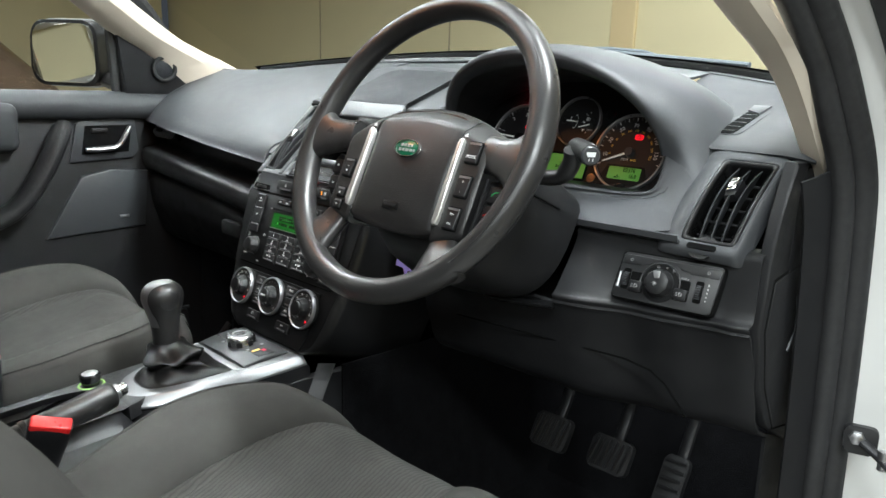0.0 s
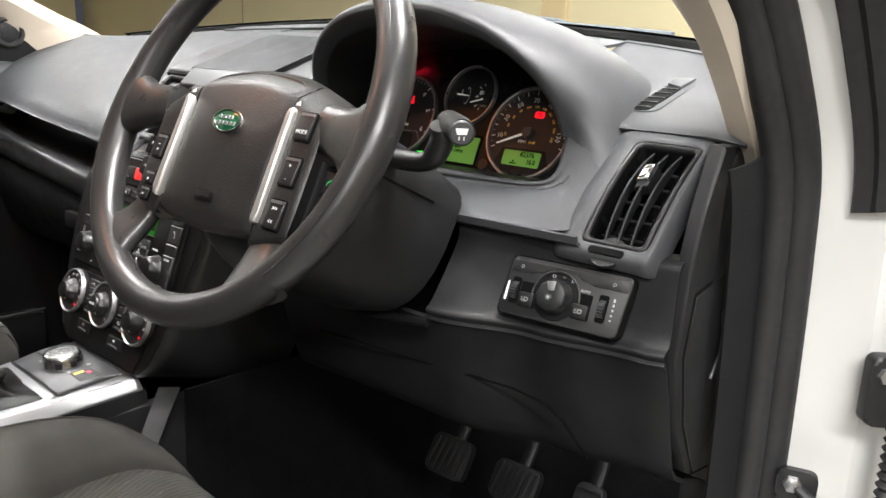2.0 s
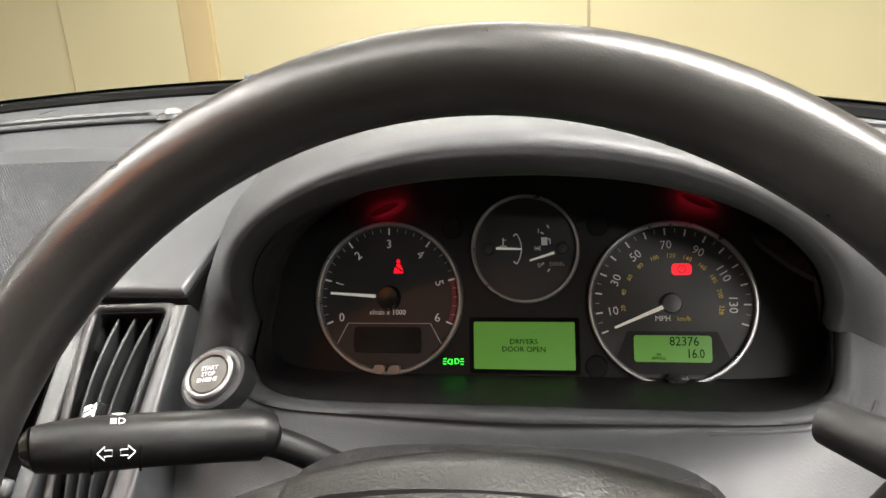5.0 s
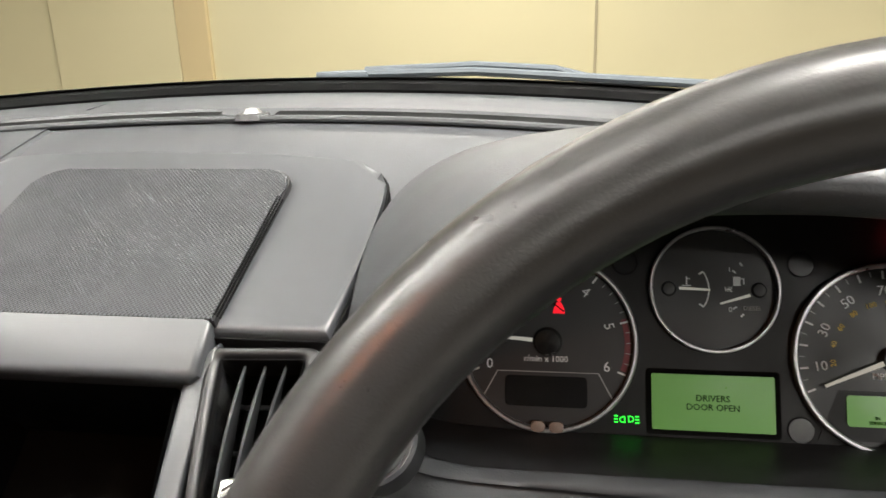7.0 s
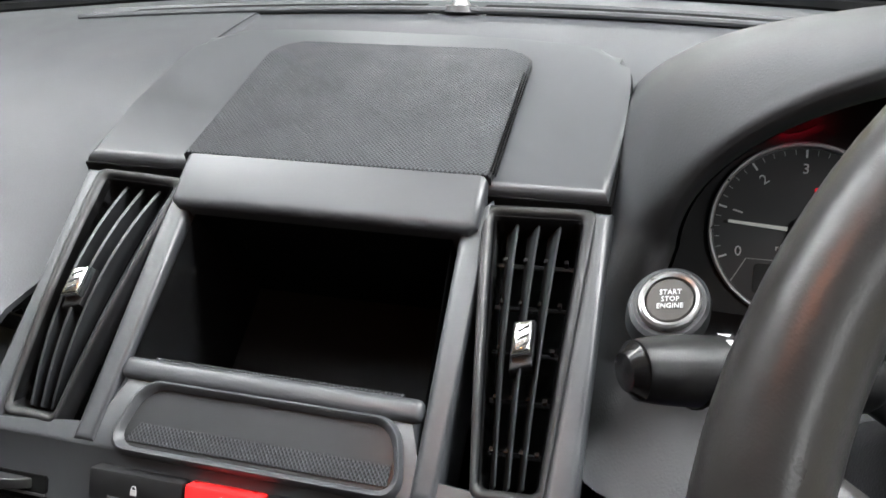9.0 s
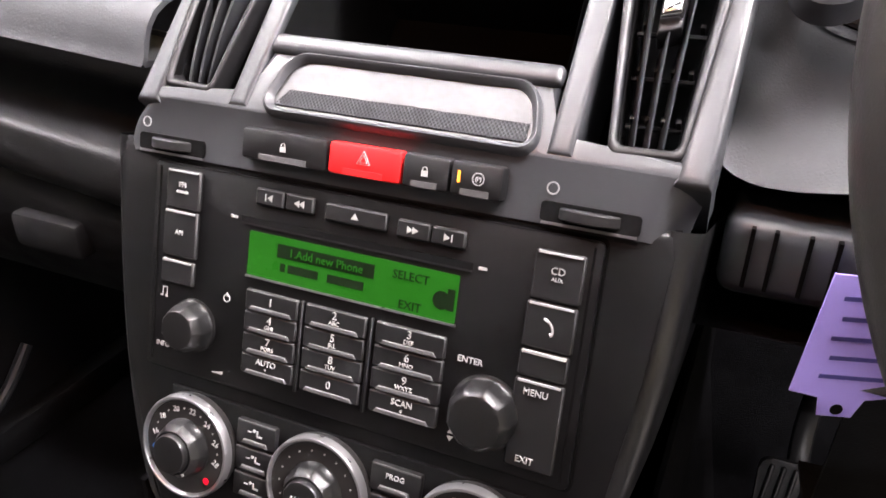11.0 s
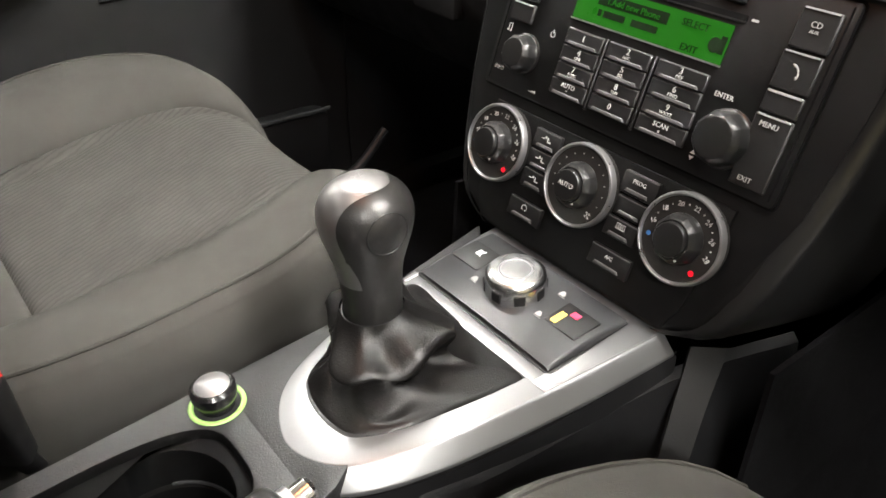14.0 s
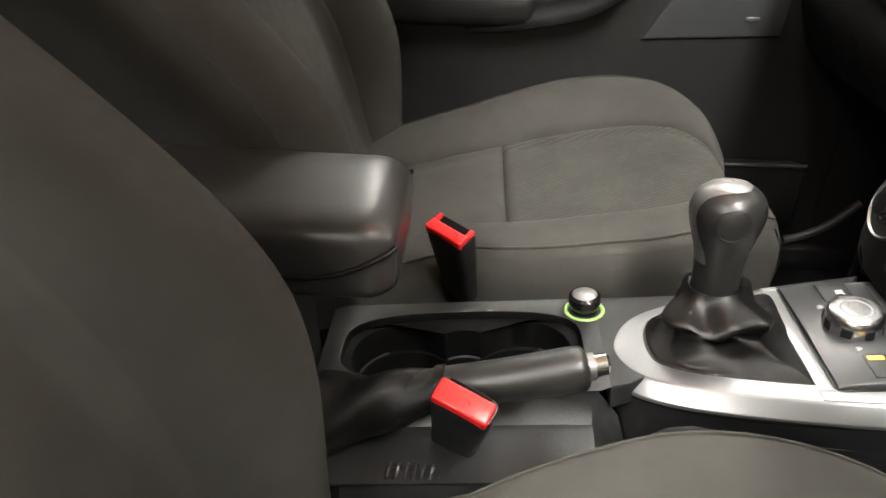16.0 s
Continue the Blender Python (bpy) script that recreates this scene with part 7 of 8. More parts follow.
rows = [[(x, y, 0.0) for x, y in [stadium(a, 0.066, 0.124) for a in angles]], [(x, y, 0.001) for x, y in soft], [(-0.002 + (x + 0.002) * 0.975, -0.204 + (y + 0.204) * 0.985, 0.0002) for x, y in soft]]
part("cup_surround", loft(rows, True), CONSOLE, con, "grained top round the cup holder", m=km, sharp=60)
cup = thing("cup_holder", tuple(km @ Vector((0, -0.204, -0.08))), "black twin cup holder sunk in the console", "cup holder")
inner_soft = [(-0.002 + (x + 0.002) * 0.955, -0.204 + (y + 0.204) * 0.975) for x, y in soft]
rows = [[(-0.002 + (x + 0.002) * 0.975, -0.204 + (y + 0.204) * 0.985, 0.0002) for x, y in soft], [(x, y, -0.003) for x, y in inner_soft], [(x, y, -0.0075) for x, y in inner_soft], [(x, y, -0.0095) for x, y in hole], [(x, y, -0.040) for x, y in hole]]
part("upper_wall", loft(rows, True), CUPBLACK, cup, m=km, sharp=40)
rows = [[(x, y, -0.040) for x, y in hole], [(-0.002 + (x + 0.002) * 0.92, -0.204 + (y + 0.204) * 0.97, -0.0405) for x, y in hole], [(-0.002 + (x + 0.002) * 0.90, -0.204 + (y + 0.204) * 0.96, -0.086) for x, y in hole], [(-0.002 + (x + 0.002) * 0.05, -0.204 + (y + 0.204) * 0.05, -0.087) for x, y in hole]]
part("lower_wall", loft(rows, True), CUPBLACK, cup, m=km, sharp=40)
step_lines = ((-0.152, 0.0448, 25, 155), (-0.258, 0.0448, 205, 335), (-0.204, 0.0325, -28, 28), (-0.204, 0.0325, 152, 208))
for cy, r, a0, a1 in step_lines:
    # paler plastic than the walls: the light on the step put into colour
    part("step", tube([(r * math.cos(radians(a)), r * math.sin(radians(a)), 0) for a in np.linspace(a0, a1, 24)], 0.0011, 6), RAIL, cup, m=km @ T(-0.002, cy, -0.0395))
# grained top between cups and gear lever, with the lighter
part("front_top", prism([(-0.068, -0.082), (0.062, -0.082), (0.056, -0.066), (0.03, -0.02), (-0.068, 0.02)], -0.02, 0.0005, 0.002), CONSOLE, con, m=km)
part("front_edge", prism([(-0.070, 0.02), (-0.03, 0.0), (-0.03, 0.12), (-0.095, 0.17)][::1], -0.03, -0.002, 0.002), CONSOLE, con, m=km)
part("brake_shelf", shell([[(x, y, z + 0.09 * (y + 0.4) - 40 * max(0, y + 0.30) ** 2) for x, z in ((0.058, 0.798), (0.066, 0.782), (0.075, 0.772), (0.128, 0.764))] for y in np.linspace(-0.62, -0.225, 18)], 0.003), CONSOLE, con, "grained shelf under the hand brake")
part("rear_top", prism([(-0.068, -0.330), (-0.068, -0.60), (0.062, -0.60), (0.062, -0.330)], -0.14, -0.110, 0.003), BLACK, con, m=km)
part("nose", prism([(p.x, p.y) for p in smoothpath([(x, y, 0) for x, y in ((-0.088, 0.17), (-0.078, 0.05), (-0.060, -0.02), (-0.036, -0.062), (0.0, -0.082), (0.030, -0.080), (0.058, -0.058), (0.078, 0.0), (0.096, 0.09), (0.105, 0.18))], 40)], -0.12, -0.0140, 0.003), BLACK, con, "black console nose under the silver trim", m=km)
lean = [(0.0, 0.105, -0.003, 0.815, 0.122, 0.018), (1.0, 0.116, -0.027, 0.780, 0.130, -0.006), (2.2, 0.128, -0.052, 0.738, 0.140, -0.032), (3.6, 0.136, -0.075, 0.690, 0.147, -0.056)]
part("strut", shell([[(x0 + (x1 - x0) * q, y0 + (y1 - y0) * q, z) for q in (0, 0.33, 0.67, 1)] for k, x0, y0, z, x1, y1 in lean], 0.004), LOWER, con, "dark slanted strip beside the console")

trim = thing("console_trim", tuple(km @ Vector((0, 0, -0.02))), "silver console surround round the gear lever", "trim")
outer = smoothpath([(x, y, 0) for x, y in ((-0.085, 0.172), (-0.074, 0.05), (-0.057, -0.018), (-0.034, -0.058), (0.0, -0.077), (0.028, -0.075), (0.054, -0.054), (0.074, 0.0), (0.090, 0.09), (0.099, 0.176))], 60)
inner_keys = [(-0.066, 0.078), (-0.060, 0.045), (-0.048, 0.0), (-0.032, -0.032), (-0.018, -0.042), (0.0, -0.046), (0.020, -0.045), (0.034, -0.038), (0.047, -0.012), (0.058, 0.035), (0.064, 0.072)]
inner = smoothpath([(x, y, 0) for x, y in inner_keys], 60)
rows = []
for k, (o, i) in enumerate(zip(outer, inner)):
    run = outer[min(k + 1, len(outer) - 1)] - outer[max(k - 1, 0)]
    d = Vector((run.y, -run.x, 0)).normalized()
    if d.dot(o - Vector((0.005, 0.06, 0))) < 0:
        d = -d
    i2 = Vector((i.x, i.y, 0)) if i.y < 0.07 else Vector((i.x, min(o.y, 0.076), 0))
    rows.append([tuple(o + d * 0.0062 + Vector((0, 0, -0.0135))), tuple(o + d * 0.0064 + Vector((0, 0, -0.0112))), tuple(o + d * 0.0056 + Vector((0, 0, -0.0098))), tuple(o - d * 0.0040 + Vector((0, 0, -0.0012))), tuple(o - d * 0.0053 + Vector((0, 0, 0.0002))), tuple(o - d * 0.0072 + Vector((0, 0, 0.0008))), tuple(i2 + Vector((0, 0, 0.0012))), tuple(i2 + Vector((0, 0, -0.006)))])
part("surround", loft(rows), SILVER, trim, "brushed silver surround", m=km, sharp=50)
for s, e in ((-1, (-0.0792, -0.0718)), (1, (0.0932, 0.0815))):
    part("side_bar", prism([(e[0], 0.172), (s * 0.072, 0.172), (s * 0.0685, 0.074), (e[1], 0.074)][::s], -0.003, 0.0014, 0.0008), SILVER, trim, m=km)
part("cross_bar", prism([(-0.074, 0.074), (0.080, 0.074), (0.080, 0.088), (-0.076, 0.088)], -0.003, 0.0012, 0.0008), SILVER, trim, m=km)
part("front_bar", prism([(-0.079, 0.164), (0.0925, 0.164), (0.0932, 0.176), (-0.0792, 0.176)], -0.003, 0.0012, 0.0008), SILVER, trim, m=km)
part("trim_gap", tube([tuple(o + (o - Vector((0.005, 0.05, 0))).normalized() * 0.0060 + Vector((0, 0, -0.0142))) for o in outer], 0.0016, 6), VOID, trim, m=km)

# terrain panel
ter = thing("terrain_panel", tuple(km @ Vector((0, 0.125, 0))), "dark terrain control panel with chrome dial", "control panel")
rows = []
for v in np.linspace(0.0885, 0.1635, 8):
    h = 0.004 + 0.0035 * math.sin(math.pi * (v - 0.0885) / 0.075)
    w = 0.0700 + 0.003 * (v - 0.0885) / 0.075
    rows.append([(-w, v, -0.002), (-w, v, h * 0.6), (-w * 0.96, v, h), (0, v, h + 0.0015), (w * 0.96, v, h), (w, v, h * 0.6), (w, v, -0.002)])
part("plate", loft(rows), RAIL, ter, "dark grey plate", m=km, sharp=50)
part("plate_edge", prism(rounded(0.146, 0.080, 0.006, at=(0, 0.126)), -0.003, 0.0018), BLACK, ter, m=km)
dm_ = km @ T(-0.003, 0.1265, 0.006)
part("dial_seat", lathe([(0.018, 0.001), (0.0255, 0.0012), (0.0265, -0.002)], 40), BLACK, ter, m=dm_)
rows = []
for z, q in ((0.0, 1.0), (0.013, 0.97), (0.0165, 0.93), (0.0185, 0.84), (0.0190, 0.70), (0.0190, 0.03)):
    rows.append([(0.0235 * q * math.cos(a), 0.0235 * q * math.sin(a), z) for a in np.linspace(0, 2 * math.pi, 81)[:-1]])
dial_ = part("terrain_dial", loft(rows, True, True), DIAL, ter, "satin chrome dial", m=dm_)
for k in range(8):
    a = 45 * k
    part("dial_pad", box(0.0022, 0.0088, 0.0095, bevel=0.0009, seg=1), BUTTON, dial_, m=dm_ @ pose(0, 0, 0, 0, 0, a + 10) @ T(0.0224, 0, 0.0070))
part("dial_groove", ring(0.0115, 0.0123, 0.0004, 36, False), SATIN, dial_, m=dm_ @ T(0, 0, 0.0190))
b = part("traction_button", box(0.030, 0.027, 0.007, bevel=0.0015), BUTTON, ter, m=km @ T(-0.0520, 0.131, 0.0055))
part("symbol", join(box(0.004, 0.006, 0.0004), tube([(0.004, -0.004, 0), (0.002, 0, 0), (0.004, 0.004, 0)], 0.0004, 5)), PRINT, b, m=km @ T(-0.0520, 0.134, 0.0093))
b = part("descent_button", box(0.030, 0.027, 0.007, bevel=0.0015), BUTTON, ter, m=km @ T(0.0500, 0.131, 0.0050))
part("yellow_mark", prism(rounded(0.0055, 0.013, 0.001), 0, 0.0004), YELLOW, b, m=km @ T(0.0420, 0.126, 0.0088) @ pose(0, 0, 0, 0, 0, 0))
part("red_mark", box(0.007, 0.0055, 0.0004), material("pink_print", (0.75, 0.03, 0.10), 0.5), b, m=km @ T(0.0490, 0.136, 0.0088))
for ux, uy in ((0.026, 0.146), (0.030, 0.118), (-0.030, 0.110), (-0.031, 0.143)):
    part("symbol", join(box(0.0050, 0.0028, 0.0004), box(0.0030, 0.0018, 0.0004, (-0.0005, 0.0022, 0)), box(0.0065, 0.0005, 0.0004, (0.001, -0.0024, 0))), GREY, ter, m=km @ T(ux, uy, 0.0086))

# gear lever
gear = thing("gear_lever", tuple(km @ Vector((-0.016, 0.01, 0))), "black and silver gear knob on a leather gaiter", "gear lever")
axis = Vector((-0.0165, -0.1915, 0.862))
hole_loop = [Vector((p.x, p.y, 0)) for p in smoothpath([(x, y, 0) for x, y in inner_keys + [(0.055, 0.078), (0.0, 0.080), (-0.055, 0.082), (-0.066, 0.078)]], 72)][:-1]
rows = []
N = len(hole_loop)
neck = km.inverted() @ axis
for k in range(26):
    f = k / 25
    row = []
    for i, p in enumerate(hole_loop):
        a = math.atan2(p.y - neck.y, p.x - neck.x)
        ringp = Vector((neck.x + 0.0212 * math.cos(a), neck.y + 0.0212 * math.sin(a), neck.z - 0.002))
        g = f ** 0.85
        q = p.lerp(ringp, g)
        sag = math.sin(math.pi * f)
        fold = 0.0068 * sag * math.sin(3 * a + 5.0 * f + 1.2) + 0.0030 * sag * math.sin(6 * a - 7 * f + 0.4)
        belly = 0.0130 * math.exp(-((f - 0.72) / 0.13) ** 2) * (1 + 0.6 * math.sin(2 * a + 2.0)) - 0.010 * math.exp(-((f - 0.45) / 0.12) ** 2)
        out = Vector((math.cos(a), math.sin(a), 0))
        crease = abs(math.sin(2.0 * a + 4.0 * f + 0.6)) - 0.6
        z = neck.z * (0.25 * f + 0.75 * f ** 1.7) + 0.0085 * sag * crease + 0.0016 * sag * math.sin(9 * a + 10 * f)
        row.append((q.x + out.x * (fold + belly), q.y + out.y * (fold + belly), z - (0.003 if k == 0 else 0)))
    rows.append(row)
part("gaiter", loft(rows, True), BOOT, gear, "creased black leather gaiter", m=km, sharp=70)
part("gaiter_seam", tube([tuple(Vector(rows[k][14]) + Vector((0.0006, 0.0003, 0.0010))) for k in range(1, 22)], 0.0008, 5), BUTTON, gear, m=km)
part("gaiter_seam", tube([tuple(Vector(rows[k][16]) + Vector((0.0006, 0.0003, 0.0010))) for k in range(1, 22)], 0.0008, 5), BUTTON, gear, m=km)
gm = Matrix.Translation(axis) @ pose(0, 0, 0, 2, -2, 0)


def knob_rows(sections, a0, a1, n, grow=0.0):
    out = []
    for z, rx, ry, oy in sections:
        out.append([((rx + grow) * math.cos(a), oy + (ry + grow) * math.sin(a), z) for a in np.linspace(a0, a1, n)])
    return out


SECT = [(-0.006, 0.0196, 0.0196, 0), (0.006, 0.0194, 0.0194, 0), (0.022, 0.0195, 0.0200, 0.0), (0.036, 0.0205, 0.0215, 0.0), (0.050, 0.0238, 0.0250, 0.001), (0.064, 0.0275, 0.0285, 0.002), (0.075, 0.0288, 0.0298, 0.002), (0.085, 0.0270, 0.0282, 0.002), (0.093, 0.0220, 0.0230, 0.0015), (0.0985, 0.0142, 0.0150, 0.001), (0.1006, 0.0060, 0.0064, 0.001), (0.1010, 0.0006, 0.0006, 0.001)]
SECT = [(z * 0.905, a, b, c) for z, a, b, c in SECT]
fine = [(p.z, p.x, p.y, 0.001) for p in smoothpath([(a, b, z) for z, a, b, c in SECT], 86)]
part("knob", loft(knob_rows(fine, 0, 2 * math.pi * 47 / 48, 48), True, True), KNOBHIDE, gear, "black leather gear knob", m=gm)
# silver cover: a tongue up the back of the neck that widens over the top
strip = []
ball = 0.0293
for z, rx, ry, oy in fine:
    if z < 0.024:
        continue
    q = min(1, max(0, (z - 0.024) / 0.030))
    wide = math.asin(min(1.0, 0.54 * ball / max(rx, 1e-4)))
    half = 0.26 + (min(wide, 0.72) - 0.26) * q * q * (3 - 2 * q) if wide < 0.72 else wide
    if rx < 0.54 * ball:
        half = min(3.14, math.pi / 2 + (0.54 * ball - rx) * 900)
    strip.append([((rx + 0.0006) * math.cos(a), oy + (ry + 0.0006) * math.sin(a), z + 0.0005) for a in np.linspace(radians(260) - half, radians(260) + half, 32)])
strip.append([(1e-5 * math.cos(a), 0.001 + 1e-5 * math.sin(a), strip[-1][0][2]) for a in np.linspace(0, 6.28, 32)])
part("knob_face", loft(strip), KNOBSILVER, gear, "satin silver knob face", m=gm)
disc = []
for th in np.linspace(0, 2 * math.pi, 49):
    z = 0.0655 + 0.0135 * math.sin(th)
    rx = np.interp(z, [f[0] for f in fine], [f[1] for f in fine])
    a = radians(356) + 0.0135 * math.cos(th) / rx
    disc.append((rx * math.cos(a), 0.001 + rx * 1.035 * math.sin(a), z))
part("knob_ring", tube(disc, 0.0005, 6), BLACK, gear, m=gm)
for k in range(6):
    part("gear_mark", words(str(k + 1), 0.0042, (0, 0, 0)), GREY, gear, m=gm @ T(-0.0085 + 0.005 * (k // 2), -0.004 + 0.006 * (1 - k % 2), 0.0923 - 0.0012 * abs(k // 2 - 1) - 0.0004 * (k % 2)))
part("collar", ring(0.0190, 0.0215, 0.004, 36), BLACK, gear, m=gm @ T(0, 0, -0.006))

# lighter
lig = thing("cigar_lighter", tuple(km @ Vector((-0.0565, -0.083, 0))), "silver-topped lighter in a glowing green ring", "lighter")
lgm = km @ T(-0.0475, -0.091, 0.0005)
part("light_ring", ring(0.0150, 0.0185, 0.0014, 40), RING, lig, "pale green ring", m=lgm)
part("lighter_body", lathe([(0.0115, 0.0), (0.0125, 0.003), (0.0145, 0.010), (0.0145, 0.016), (0.0125, 0.018)], 36), GLOSS, lig, m=lgm)
part("lighter_cap", lathe([(0.001, 0.0195), (0.0095, 0.0192), (0.0118, 0.0176)], 36), SATIN, lig, m=lgm)

# hand brake
hb = thing("hand_brake", (0.08, -0.47, 0.79), "black leather hand brake lever with silver button", "hand brake")
part("grip", tube(smoothpath([(0.083, -0.46, 0.806), (0.082, -0.41, 0.818), (0.080, -0.36, 0.828), (0.077, -0.32, 0.836), (0.0755, -0.305, 0.839)], 20), [0.013, 0.0150, 0.0160, 0.0165, 0.0168, 0.0170, 0.0170, 0.0170, 0.0170, 0.0172, 0.0174, 0.0176, 0.0178, 0.0180, 0.0180, 0.0180, 0.0178, 0.0172, 0.0155, 0.0120], 20), KNOBHIDE, hb, "black leather grip")
part("button_collar", tube([(0.0757, -0.308, 0.8385), (0.0750, -0.300, 0.8400)], 0.0105, 18), SATIN, hb)
part("release_button", tube([(0.0752, -0.302, 0.8395), (0.0740, -0.291, 0.8420), (0.0739, -0.289, 0.8423)], [0.0088, 0.0085, 0.0065], 18), CHROME, hb, "silver release button")
rows = []
for k in range(14):
    f = k / 13
    c = Vector((0.083, -0.415, 0.817)).lerp(Vector((0.082, -0.53, 0.775)), f)
    rows.append([tuple(c + Vector(((0.017 + 0.022 * f ** 1.5) * math.cos(a) * (1 + 0.10 * math.sin(3 * a + 9 * f)), 0, (0.017 + 0.020 * f) * math.sin(a) * (1 + 0.12 * math.sin(2 * a + 12 * f))))) for a in np.linspace(0, 2 * math.pi, 29)[:-1]])
part("gaiter", loft(rows, True, True), BOOT, hb, "creased leather gaiter", sharp=70)
part("gaiter_band", moved(ring(0.0165, 0.0195, 0.008, 30), plane_frame((0.083, -0.418, 0.8155), (1, 0, 0), (0, 0.25, -0.97))), BOOT, hb)


# seat belt buckles
def facing(o, x, n):
    """A pose with local x along x and local z as near to n as it goes."""
    x, n = Vector(x).normalized(), Vector(n).normalized()
    return plane_frame(o, x, n.cross(x))


def buckle(m, label, notch=False):
    b = thing("seat_belt_buckle", tuple(m.translation), label, "buckle", "seat belt buckles")
    rows = []
    for z, w, d in ((-0.095, 0.018, 0.009), (-0.06, 0.0205, 0.0105), (-0.02, 0.0235, 0.012), (-0.003, 0.0245, 0.0125), (0.0, 0.0235, 0.0115)):
        rows.append([(w * math.copysign(abs(math.cos(a)) ** 0.4, math.cos(a)), d * math.copysign(abs(math.sin(a)) ** 0.5, math.sin(a)), z) for a in np.linspace(0, 2 * math.pi, 33)[:-1]])
    part("casing", loft(rows, True, True), BLACK, b, "black casing", m=m)
    part("press_button", box(0.0445, 0.0125 if notch else 0.0185, 0.010, bevel=0.0022, seg=3), RED, b, "bright red release button", m=m @ T(0, -0.0055 if notch else -0.0025, 0.0008))
    for e in (-1, 1) if notch else ():
        part("button_arm", box(0.0050, 0.0110, 0.008, bevel=0.0015), RED, b, m=m @ T(e * 0.0195, 0.0050, 0.0004))
    part("tongue_slot", box(0.034, 0.0100, 0.004), VOID, b, m=m @ T(0, 0.0057, -0.0012))
    part("webbing", tube([tuple(m @ Vector(p)) for p in ((0, 0, -0.07), (0, 0.004, -0.11), (0, 0.01, -0.16))], 0.012, 10, 0.4), SEAL, b)
    return b


buckle(facing((-0.090, -0.418, 0.862), (0.62, 0.78, -0.12), (0.28, -0.20, 0.94)), "black seat belt buckle with red button beside the armrest", True)
buckle(facing((0.124, -0.398, 0.842), (0.35, 0.88, -0.24), (0.42, 0.05, 0.90)), "black seat belt buckle with red button beside the driver's cushion")
part("cable", tube([(0.118 + 0.006 * math.cos(q * 1.9), -0.455 + 0.012 * q / 6, 0.762 + 0.006 * math.sin(q * 1.9)) for q in np.linspace(0, 20, 60)], 0.0015, 5), RAIL, con, "coiled wire by the buckle")

# armrest
arm = thing("armrest", (0.0, -0.6, 0.88), "black vinyl armrest with piped edge", "armrest")
rows = []
for f in np.linspace(0, 1, 30) ** 1.9:
    y = -0.452 - 0.34 * f
    e = math.sqrt(max(0.0, 1 - (1 - min(1.0, f * 0.34 / 0.030)) ** 2))
    row = []
    for a in np.linspace(0, 2 * math.pi, 41)[:-1]:
        c, s = math.cos(a), math.sin(a)
        row.append((0.003 + 0.074 * math.copysign(abs(c) ** 0.35, c) * (0.80 + 0.20 * e), y, 0.917 + (0.036 if s > 0 else 0.034) * math.copysign(abs(s) ** 0.45, s) * (0.55 + 0.45 * e) + 0.006 * f))
    rows.append(row)
part("pad", loft(rows, True, True), ARM, arm, "smooth black vinyl pad", sharp=60)
for s in (-1, 1):
    part("piping", tube(smoothpath([(0.003 + s * 0.0765, -0.76, 0.925), (0.003 + s * 0.0765, -0.56, 0.912), (0.003 + s * 0.076, -0.50, 0.914), (0.003 + s * 0.074, -0.465, 0.928), (0.003 + s * 0.066, -0.4525, 0.934)], 24), 0.0022, 8), BOOT, arm)
part("hinge_post", box(0.06, 0.08, 0.14, bevel=0.015), BLACK, arm, m=T(0.0, -0.72, 0.84))

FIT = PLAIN


